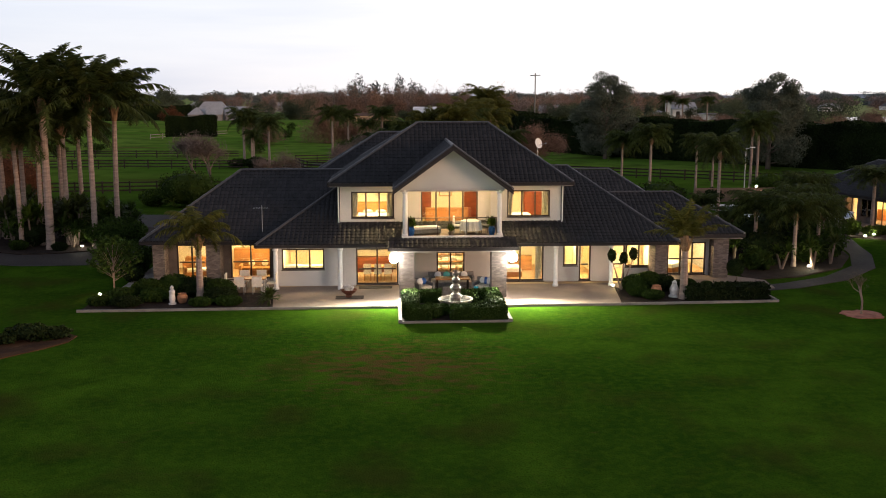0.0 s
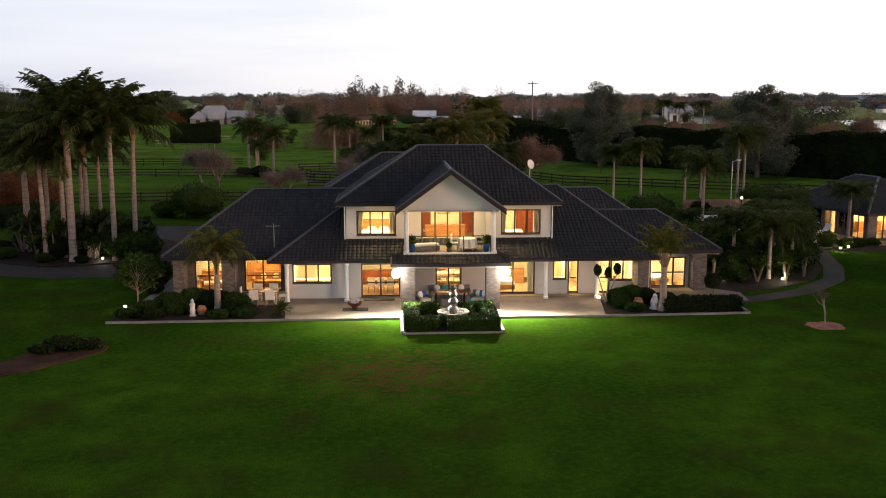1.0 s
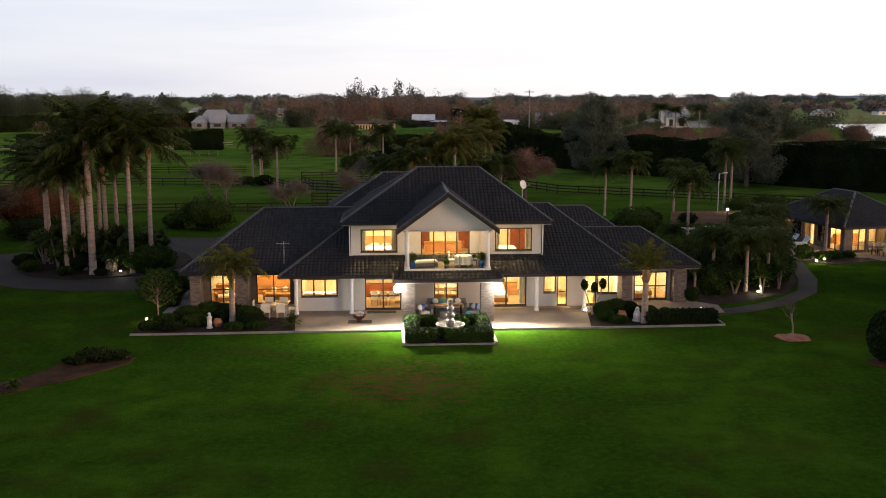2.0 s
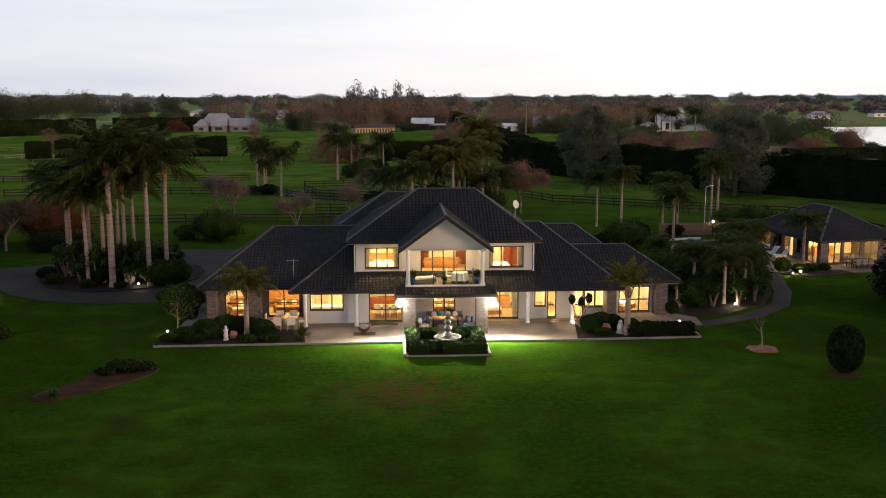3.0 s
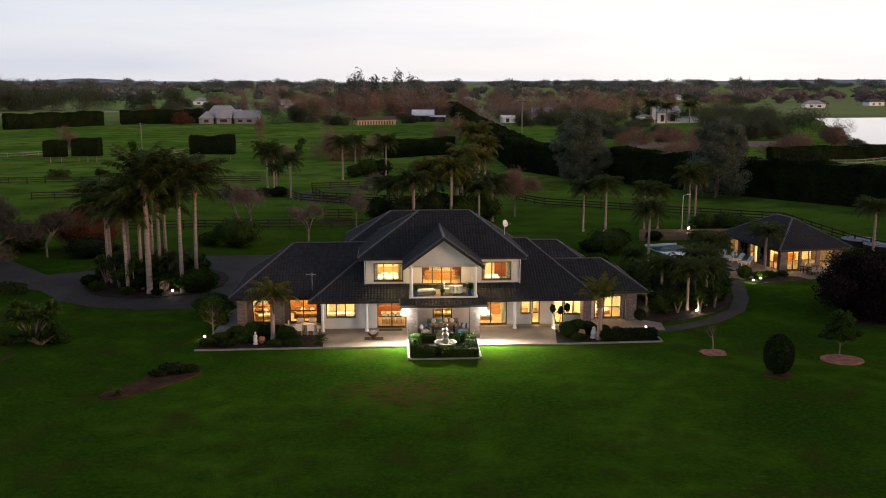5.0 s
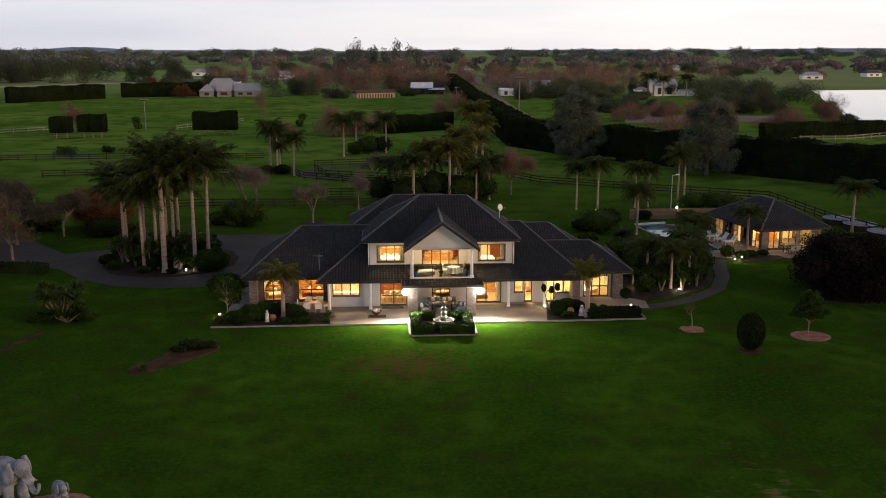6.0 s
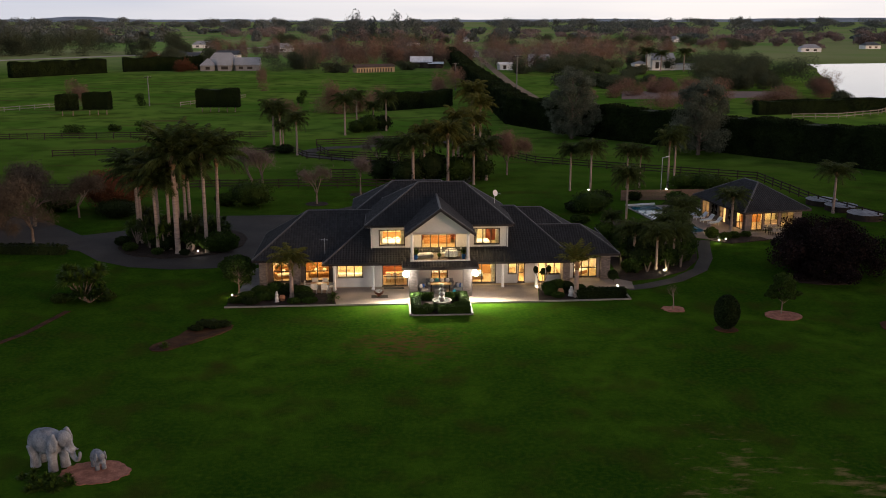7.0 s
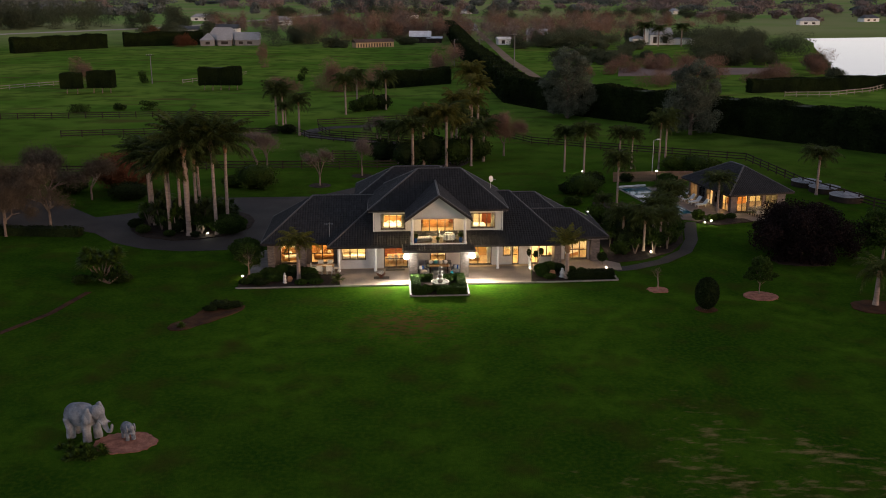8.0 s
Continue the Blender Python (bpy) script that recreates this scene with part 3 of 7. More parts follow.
# upper roof and its gable
hip(-6.62, 7.35, 9.2, 18.9, 5.92, 9.15, -1.45, 2.9, 14.05)
fascia([(-6.62, 9.2), (7.35, 9.2), (7.35, 18.9)], 5.74, 5.93)
fascia([(-6.62, 18.9), (-6.62, 9.2)], 5.74, 5.93)
bm = B()
box(bm, -6.6, 7.33, 9.22, 18.88, 5.70, 5.735)
part("soffit", bm, SOFFIT, house)
hip(-8.2, 5.0, 15.6, 23.5, 5.7, 8.35, -3.9, 1.0, 19.6, back=True)
gy = 12.55
roof_plane([(GA - GH, 9.25, 5.90), (GA - GH, GV, 5.90), (GA, GV, GZ), (GA, gy, GZ)], single=True)
roof_plane([(GA + GH, GV, 5.90), (GA + GH, 9.25, 5.90), (GA, gy, GZ), (GA, GV, GZ)], single=True)
ridge((GA, GV, GZ), (GA, gy, GZ))
for s in (-1, 1):
    bm = B()
    p = [Vector((GA, GV - 0.05, GZ + 0.03)), Vector((GA + s * (GH + 0.1), GV - 0.05, 5.84)), Vector((GA + s * (GH + 0.1), GV - 0.05, 5.62)), Vector((GA, GV - 0.05, GZ - 0.24))]
    lo, hi = [bm.verts.new(c) for c in p], [bm.verts.new(c + Vector((0, 0.06, 0))) for c in p]
    bm.faces.new(lo), bm.faces.new(hi)
    for i in range(4):
        bm.faces.new((lo[i], lo[i - 1], hi[i - 1], hi[i]))
    part("barge_board", bm, FASCIA, house)
    ridge((GA, GV, GZ + 0.0), (GA + s * (GH + 0.05), GV, 5.90))
    bm = B()
    q = [Vector((GA, GV + 0.02, GZ - 0.16)), Vector((GA + s * GH, GV + 0.02, 5.76)), Vector((GA + s * GH, 6.1, 5.76)), Vector((GA, 6.1, GZ - 0.16))]
    bm.faces.new([bm.verts.new(c) for c in q])
    part("gable_soffit", bm, SOFFIT, house)
fascia([(GA - GH, 9.2), (GA - GH, GV)], 5.72, 5.90)
fascia([(GA + GH, GV), (GA + GH, 9.2)], 5.72, 5.90)

# lower roofs
EZ = 2.64
# the main lower roof runs up to the walls of the upper floor, and past them on both sides
ra, rb_, rc, rd, re_, rf = (-10.6, 7.65, EZ), (13.2, 7.65, EZ), (13.2, 21.5, EZ), (-10.6, 21.5, EZ), (-4.6, 15.8, 6.35), (8.2, 15.8, 6.35)
zw = EZ + (9.78 - 7.65) * 3.71 / 8.15
roof_plane([ra, rb_, rf, (6.8, 15.8, 6.35), (6.8, 9.78, zw), (-6.05, 9.78, zw), (-6.05, 13.83, 5.453)])
roof_plane([rb_, rc, rf])
roof_plane([rd, ra, (-6.05, 13.83, 5.453), (-6.05, 17.18, 5.453)])
roof_plane([rc, rd, (-6.05, 17.18, 5.453), (-6.05, 18.62, 4.515), (6.8, 18.62, 4.515), (6.8, 15.8, 6.35), rf], tiles=False)
ridge(ra, (-6.05, 13.83, 5.453))
ridge(rb_, rf)
ridge(rc, rf)
ridge((6.8, 15.8, 6.35), rf)
fascia([(-10.6, 9.4), (-10.6, 7.65), (-3.1, 7.65)], 2.48, EZ + 0.01)
fascia([(3.6, 7.65), (13.2, 7.65), (13.2, 9.9)], 2.48, EZ + 0.01)
hip(-17.3, -6.08, 9.35, 20.9, EZ, 6.22, -12.4, -6.1, 15.1)
fascia([(-17.3, 20.9), (-17.3, 9.35), (-10.6, 9.35)], 2.46, EZ + 0.01)
hip(6.85, 15.4, 10.6, 21.8, 3.0, 6.1, 6.9, 11.0, 16.2)
roof_plane([(8, 9.8, 2.75), (17.75, 9.8, 2.75), (14.5, 13.6, 4.85), (9.8, 13.6, 4.85)])
roof_plane([(17.75, 9.8, 2.75), (17.75, 17.4, 2.75), (14.5, 13.6, 4.85)])
roof_plane([(17.75, 17.4, 2.75), (8, 17.4, 2.75), (9.8, 13.6, 4.85), (14.5, 13.6, 4.85)], tiles=False)
for p, q in (((10.2, 13.6, 4.85), (14.5, 13.6, 4.85)), ((17.75, 9.8, 2.75), (14.5, 13.6, 4.85)), ((17.75, 17.4, 2.75), (14.5, 13.6, 4.85))):
    ridge(p, q)
fascia([(13.2, 9.8), (17.75, 9.8), (17.75, 21.3)], 2.55, 2.76)
bm = B()
box(bm, -10.55, 13.15, 7.7, 9.8, 2.45, 2.475)
box(bm, -17.25, -10.6, 9.4, 11.5, 2.45, 2.475)
box(bm, 13.15, 17.7, 9.85, 11.5, 2.45, 2.475)
part("soffit", bm, SOFFIT, house)
# tiled skirt below the balcony, and the beam under it
roof_plane([(-3.2, 5.15, 2.84), (3.65, 5.15, 2.84), (3.65, 6.0, 3.24), (-3.2, 6.0, 3.24)], single=True)
roof_plane([(-3.2, 7.65, 2.84), (-3.2, 5.15, 2.84), (-3.0, 6.0, 3.24), (-3.0, 7.65, 3.24)], tiles=False)
roof_plane([(3.65, 5.15, 2.84), (3.65, 7.65, 2.84), (3.45, 7.65, 3.24), (3.45, 6.0, 3.24)], tiles=False)
fascia([(-3.2, 7.65), (-3.2, 5.15), (3.65, 5.15), (3.65, 7.65)], 2.66, 2.85)
bm = B()
box(bm, -3.1, 3.55, 5.2, 9.1, 2.58, 2.65)
part("porch_ceiling", bm, SOFFIT, house)

# piers of brick and white posts


def pier(u0, u1, v0, v1, z1=2.44):
    core = part("pier", (lambda b: (box(b, u0 + 0.012, u1 - 0.012, v0 + 0.012, v1, 0.0, z1), b)[1])(B()), MORTAR, house, "grey-brown brick pier")
    PIERS.append((core, u0, u1, v0, v1, z1))


PIERS = []
pier(-2.68, -1.86, 5.25, 6.05, 2.57)
pier(2.28, 3.1, 5.25, 6.05, 2.57)
pier(-16.72, -16.05, 9.65, 10.68)
pier(-13.72, -12.9, 9.65, 10.68)
pier(11.92, 12.58, 7.85, 9.33)
pier(16.05, 16.95, 10.05, 10.88)
for u, v in ((-9.55, 7.95), (-5.95, 7.9), (6.25, 8.1), (9.45, 8.1)):
    bm = B()
    lathe(bm, [(0.17, 0.08), (0.17, 0.2), (0.125, 0.25), (0.12, 2.25), (0.16, 2.32), (0.16, 2.46)], 16, (u, v, 0))
    part("veranda_column", bm, WHITE, house, "white round veranda column")

# rooms behind the glass
bm = B()
box(bm, -16.5, 16.4, 15.0, 15.1, SL, 2.44)
for u in (-9.5, -6.1, -1.6, 2.4, 6.4, 9.2, 12.5):
    box(bm, u - 0.05, u + 0.05, 11.12, 15.0, SL, 2.44)
for u, v in ((-6.1, 9.02), (-1.6, 9.32), (2.4, 9.57), (6.4, 9.57), (9.2, 9.57)):
    box(bm, u - 0.05, u + 0.05, v, 11.12, SL, 2.44)
box(bm, -5.8, 6.55, 14.4, 14.5, UZ0, 5.7)
for u in (-2.35, 2.8):
    box(bm, u - 0.05, u + 0.05, 10.22, 14.4, UZ0, 5.7)
part("inner_wall", bm, INNER, house)
bm = B()
box(bm, -16.5, 16.4, 11.1, 20.3, 2.44, 2.47)
box(bm, -9.4, 12.4, 9.6, 11.1, 2.44, 2.47)
box(bm, -5.8, 6.55, 10.22, 18.4, 5.66, 5.69)
part("inner_ceiling", bm, INNER, house)

# ---- lamps of the house ----
WARM = (1.0, 0.72, 0.36)
for u, v, z, watts in ((-14.4, 12.6, 2.25, 70), (-11.3, 12.8, 2.25, 90), (-7.8, 10.8, 2.25, 170), (-3.9, 11.2, 2.25, 110), (0.4, 11.2, 2.25, 90), (4.4, 11.5, 2.25, 110), (7.8, 11.4, 2.25, 170), (10.9, 11.4, 2.25, 190), (14.6, 12.8, 2.25, 120), (-4.1, 11.8, 5.5, 130), (0.3, 11.0, 5.5, 130), (4.8, 11.8, 5.5, 110), (0.3, 7.9, 5.6, 110)):
    watts *= 3.4
    t = thing("ceiling_light", "round warm ceiling light, switched on", "light", hp(u, v, z + 0.17), group="ceiling lights")
    bm = B()
    lathe(bm, [(0.14, 0.0), (0.14, -0.05), (0.10, -0.07)], 14)
    part("diffuser", bm, WARMGLOW, t)
    lamp("room_light", hpoint(u, v, z), watts, WARM, 0.12)
for u in (-2.95, 3.4):
    t = thing("flood_light", "bright white flood light on the porch pier", "light", hp(u, 5.35, 2.28), group="flood lights")
    bm = B()
    ball(bm, (0, -0.16, 0), 0.26, 0.18, 0.26, 18)
    part("lens", bm, LAMPGLOW, t)
    bm = B()
    box(bm, -0.2, 0.2, -0.02, 0.1, -0.2, 0.2)
    part("housing", bm, IRON, t)
    lamp("flood_beam", hpoint(u, 4.9, 2.25), 5800, (1.0, 0.95, 0.74), 0.15, "SPOT", hpoint(u * 1.6, -14, -0.6), 170, 0.7)
    lamp("flood_spill", hpoint(u, 4.7, 2.1), 130, (1.0, 0.96, 0.84), 0.2)

# ---- plants ----


def rand_dirs(n, rng):
    d = rng.normal(size=(n, 3))
    return d / np.linalg.norm(d, axis=1, keepdims=True)


def leaf_mesh(name, centres, sizes, material, rng, long=1.8, upright=0.0):
    """Many small leaves or sprays: four-cornered blades turned at random."""
    n = len(centres)
    a = rand_dirs(n, rng)
    a[:, 2] += upright
    a /= np.linalg.norm(a, axis=1, keepdims=True)
    b = np.cross(a, rand_dirs(n, rng))
    b /= np.linalg.norm(b, axis=1, keepdims=True)
    s = np.asarray(sizes)[:, None]
    v = np.empty((n, 4, 3))
    v[:, 0], v[:, 1], v[:, 2], v[:, 3] = centres - a * s * long / 2, centres + b * s / 2, centres + a * s * long / 2, centres - b * s / 2
    me = bpy.data.meshes.new(name)
    me.from_pydata(v.reshape(-1, 3).tolist(), [], np.arange(4 * n).reshape(n, 4).tolist())
    me.materials.append(material)
    return me


def lobes_points(lobes, n, rng, inner=0.6):
    """Points in the outer layers of some overlapping uneven lobes (centre, radii)."""
    w = np.array([r[0] * r[1] + r[1] * r[2] + r[0] * r[2] for _, r in lobes])
    pick = rng.choice(len(lobes), n, p=w / w.sum())
    d = rand_dirs(n, rng)
    k = inner + (1.06 - inner) * rng.random(n) ** 0.6
    k *= 1 + 0.14 * np.sin(5 * d[:, 0] + 3 * d[:, 1] + pick) * np.cos(4 * d[:, 2] + pick)
    c = np.array([l[0] for l in lobes])[pick]
    r = np.array([l[1] for l in lobes])[pick]
    return c + d * r * k[:, None]


def seg_mesh(name, segs, material, sides=5):
    """Tapered twigs from (a, b, ra, rb)."""
    verts, faces = [], []
    ang = [2 * math.pi * i / sides for i in range(sides)]
    for a, b, ra, rb in segs:
        d = (b - a).normalized()
        s = d.orthogonal().normalized()
        t = d.cross(s)
        k = len(verts)
        for c, r in ((a, ra), (b, rb)):
            verts += [c + (s * math.cos(g) + t * math.sin(g)) * r for g in ang]
        faces += [(k + i, k + (i + 1) % sides, k + sides + (i + 1) % sides, k + sides + i) for i in range(sides)]
    me = bpy.data.meshes.new(name)
    me.from_pydata(verts, [], faces)
    me.materials.append(material)
    return me


def branching(rnd, at, d, length, r, depth, spread, out, tips, shrink=0.72):
    end = at + d * length
    out.append((at, end, r, r * 0.7))
    if depth == 0:
        tips.append(end)
        return
    for _ in range(rnd.choice((2, 3)) if depth > 1 else 3):
        side = Vector((rnd.uniform(-1, 1), rnd.uniform(-1, 1), rnd.uniform(-0.35, 0.5))) * spread
        branching(rnd, end - d * length * rnd.uniform(0, 0.25), (d + side).normalized(), length * shrink * rnd.uniform(0.8, 1.15), r * 0.62, depth - 1, spread, out, tips, shrink)


def bare_tree(at, h, seed, material=TWIG, depth=5, spread=0.55, label="leafless grey-brown winter tree on grass", name="bare_tree", width=1.0, haze=2600):
    rnd = random.Random(seed)
    t = thing(name, label, "tree", pose(*at, 0, 0, rnd.uniform(0, 360)))
    segs, tips = [], []
    branching(rnd, Vector((0, 0, -0.05)), Vector((0, 0, 1)), h * 0.27, h * 0.022, depth, spread, segs, tips)
    big = [s for s in segs if s[2] > h * 0.008]
    part("trunk", seg_mesh("trunk", big, BARK, 6), BARK, t)
    part("twig_crown", seg_mesh("twig_crown", [(a, b, max(ra, 0.034 * width), max(rb, 0.02 * width)) for a, b, ra, rb in segs if ra <= h * 0.008], material, 3), material, t)
    rng = np.random.default_rng(seed)
    ends = np.array([tuple(q) for q in tips])
    k = max(1, round(haze / len(ends)))
    pts = np.repeat(ends, k, 0) + rng.normal(0, 0.05 * h, (len(ends) * k, 3))
    tagged(part("twig_haze", leaf_mesh("twig_haze", pts, np.full(len(pts), 0.022 * width + 0.0012 * h), material, rng, 0.075 * h / (0.022 * width + 0.0012 * h), 0.35), material, t), kind="stuff")
    return t


def leafy_tree(name, at, h, r, material, label, seed, n=2600, leaf=0.34, trunk=0.3, category="tree", low=0.25, count=9, tight=1.0):
    n, leaf = int(n * 1.9), leaf * 0.72
    rnd = random.Random(seed)
    rng = np.random.default_rng(seed)
    t = thing(name, label, category, pose(*at))
    # limbs reach out to many small uneven clumps that fill a tall dome
    total, pts, segs = count * 6, [], [(Vector((0, 0, -0.1)), Vector((0, 0, h * 0.82)), trunk, trunk * 0.2)]
    for k in range(total):
        a = k * 2.399 + rnd.uniform(-0.5, 0.5)
        f = low + (1 - low) * ((k + 0.5) / total) * rnd.uniform(0.9, 1.02)
        q = r * math.sqrt(max(0.04, 1 - ((f - 0.4) / 0.64) ** 2)) * rnd.uniform(0.1, 1.0) ** 0.5 * (1 + 0.28 * math.sin(2 * a + seed) * math.cos(9 * f + seed))
        c = Vector((math.cos(a) * q, math.sin(a) * q, h * f * 0.96))
        spread = r * rnd.uniform(0.09, 0.17) * tight
        m = max(20, n // total)
        size = spread * 1.9 * np.array([1.0, 1.0, 0.72])
        pts.append(rand_dirs(m, rng) * (rng.uniform(0.25, 1.0, (m, 1)) ** 0.6) * size + np.array(tuple(c)))
        if k % 3 == 0:
            segs.append((Vector((0, 0, h * f * 0.55)), c, trunk * 0.3, trunk * 0.08))
    part("trunk", seg_mesh("trunk", segs, BARK, 6), BARK, t)
    pts = np.concatenate(pts)
    pts[:, 2] = np.maximum(pts[:, 2], 0.1)
    part("crown", leaf_mesh("crown", pts, leaf * rng.uniform(0.6, 1.3, len(pts)), material, rng), material, t)
    return t


def bush(name, at, rx, ry, h, material, label, seed, n=900, leaf=0.16, category="shrub", smoothness=0.86, lift=0.0, ragged=0.0):
    """A rounded shrub: dense leaves over short stems."""
    n, leaf = int(n * 1.9), leaf * 0.7
    rng = np.random.default_rng(seed)
    t = thing(name, label, category, pose(*at))
    d = rand_dirs(n, rng)
    k = smoothness + (1.04 - smoothness) * rng.random(n)
    k *= 1 + ragged * np.sin(6 * d[:, 0] + seed) * np.cos(5 * d[:, 1] + 4 * d[:, 2])
    pts = d * np.array([rx, ry, (h - lift) / 2]) * k[:, None] + np.array([0, 0, lift + (h - lift) / 2])
    pts[:, 2] = np.maximum(pts[:, 2], 0.03)
    part("foliage", leaf_mesh("foliage", pts, leaf * rng.uniform(0.6, 1.3, n), material, rng), material, t)
    bm = B()
    ball(bm, (0, 0, lift + (h - lift) / 2), rx * 0.86, ry * 0.86, (h - lift) * 0.43, 14)
    part("inner_foliage", bm, material, t)
    for k in range(1 if lift > 0.2 else 4):
        a = k * 1.6 + seed
        bm = B()
        bar(bm, (0.1 * math.cos(a), 0.1 * math.sin(a), -0.03), (0.3 * rx * math.cos(a), 0.3 * ry * math.sin(a), lift + (h - lift) * 0.5), 0.04, 0.02, 5)
        part("stem", bm, BARK, t)
    return t


def hedge(name, a, b, width, h, material, label, seed, per=18.0, leaf=0.35, lift=0.0, kind="", m=None, category="hedge"):
    """A clipped hedge between two points on the ground: a leafy skin over a dark core."""
    if leaf > 0.3:
        per, leaf = per * 6.0, leaf * 0.38
    rng = np.random.default_rng(seed)
    a, b = Vector((*a, 0)), Vector((*b, 0))
    d = (b - a)
    L = d.length
    d.normalize()
    base = Matrix.Translation(a) @ Matrix(((d.x, -d.y, 0), (d.y, d.x, 0), (0, 0, 1))).to_4x4()
    t = thing(name, label, category, (m or Matrix()) @ base, kind=kind)
    area = [L * width, L * (h - lift), L * (h - lift), width * (h - lift), width * (h - lift)]
    n = int(sum(area) * per)
    pick = rng.choice(5, n, p=np.array(area) / sum(area))
    u, v, w = rng.random(n), rng.random(n), rng.normal(0, 0.5 * leaf, n)
    top = h + 0.10 * h * (np.sin(u * L * 0.35 + seed) + 0.6 * np.sin(u * L * 0.93)) * 0.4
    x = np.where(pick < 3, u * L, np.where(pick == 3, w, L + w))
    y = np.where(pick == 0, (v - 0.5) * width, np.where(pick == 1, -width / 2 + w, np.where(pick == 2, width / 2 + w, (u - 0.5) * width)))
    z = np.where(pick == 0, top + w, lift + v * (top - lift))
    part("foliage", leaf_mesh("foliage", np.stack([x, y, z], 1), leaf * rng.uniform(0.6, 1.3, n), material, rng), material, t)
    bm = B()
    box(bm, 0.1, L - 0.1, -width / 2 + leaf * 0.4, width / 2 - leaf * 0.4, lift, h - leaf * 0.35)
    part("inner_foliage", bm, material, t)
    if lift > 0.2:
        for k in range(max(2, int(L / 2))):
            x0 = (k + 0.5) * L / max(2, int(L / 2))
            bm = B()
            bar(bm, (x0, 0, -0.05), (x0 + 0.1, 0, lift + 0.4), 0.14, 0.1, 6)
            part("trunk", bm, PALMBARK, t)
    return t


def palm(name, at, trunk_h, label, seed, r=0.22, fronds=20, length=2.6, leaflet=0.5, material=FROND, boot=0.9, droop=1.0, rise=0.5, trunk_mat=PALMBARK, lean=0.0, group="", pairs=24, fall=0.75):
    """A feather palm: ringed trunk, swollen crownshaft and arching fronds with many leaflets."""
    rnd = random.Random(seed)
    t = thing(name, label, "palm tree", pose(*at, 0, 0, rnd.uniform(0, 360)), group=group)
    prof = [(r * 1.45, -0.05), (r * 1.2, 0.35)]
    k = max(6, int(trunk_h * 3))
    for i in range(k):
        z = 0.4 + (trunk_h - 0.4) * i / k
        rr = r * (1.08 - 0.22 * i / k)
        prof += [(rr * 1.03, z), (rr * 0.98, z + 0.06)]
    bm = B()
    lathe(bm, prof + [(r * 0.85, trunk_h)], 10)
    for v in bm.verts:
        v.co.x += lean * (v.co.z / trunk_h) ** 2
    part("trunk", bm, trunk_mat, t)
    top = Vector((lean, 0, trunk_h))
    bm = B()
    lathe(bm, [(r * 0.9, 0), (r * 1.35, boot * 0.25), (r * 1.15, boot * 0.6), (r * 0.6, boot)], 9, top)
    for q in range(7):
        a = q * 0.9
        bar(bm, top + Vector((math.cos(a) * r, math.sin(a) * r, boot * 0.2)), top + Vector((math.cos(a) * r * 2.2, math.sin(a) * r * 2.2, boot * rnd.uniform(0.5, 1.0))), 0.05, 0.02, 4)
    part("crownshaft", bm, SHEATH, t)
    verts, faces = [], []
    heart = top + Vector((0, 0, boot * 0.8))
    for f in range(fronds):
        az = f * 2.399 + rnd.uniform(-0.2, 0.2)
        lift = rise + (1.35 - rise) * (1 - (f / fronds)) ** 1.2 - fall * (f / fronds) ** 2
        out = Vector((math.cos(az), math.sin(az), 0))
        side = Vector((-math.sin(az), math.cos(az), 0))
        L = length * rnd.uniform(0.82, 1.1)
        p, ang, pts = heart.copy(), lift, [heart.copy()]
        steps = 9
        for s in range(steps):
            p = p + (out * math.cos(ang) + Vector((0, 0, math.sin(ang)))) * (L / steps)
            ang -= droop * (0.10 + 0.16 * (s / steps)) * rnd.uniform(0.85, 1.15)
            pts.append(p.copy())
        for a, b in zip(pts, pts[1:]):
            c = len(verts)
            verts += [a - side * 0.025, a + side * 0.025, b + side * 0.018, b - side * 0.018]
            faces.append((c, c + 1, c + 2, c + 3))
        for q in range(1, pairs + 1):
            x = 0.1 + 0.9 * q / pairs
            i = min(int(x * steps), steps - 1)
            fr = x * steps - i
            base = pts[i].lerp(pts[i + 1], min(fr, 1.0))
            along = (pts[i + 1] - pts[i]).normalized()
            ln = leaflet * math.sin(math.pi * min(0.97, 0.18 + 0.80 * x)) ** 0.6 * rnd.uniform(0.8, 1.15)
            for sgn in (-1, 1):
                d = (side * sgn + along * 0.55 + Vector((0, 0, rnd.uniform(-0.75, 0.3)))).normalized()
                c = len(verts)
                tip = base + d * ln + Vector((0, 0, -0.38 * ln * droop))
                w = along * 0.034 * (length / 2.6)
                verts += [base - w, base + w, base.lerp(tip, 0.6) + w * 0.8 + Vector((0, 0, 0.03)), tip]
                faces.append((c, c + 1, c + 2, c + 3))
    me = bpy.data.meshes.new("fronds")
    me.from_pydata(verts, [], faces)
    me.materials.append(material)
    part("fronds", me, material, t)
    return t


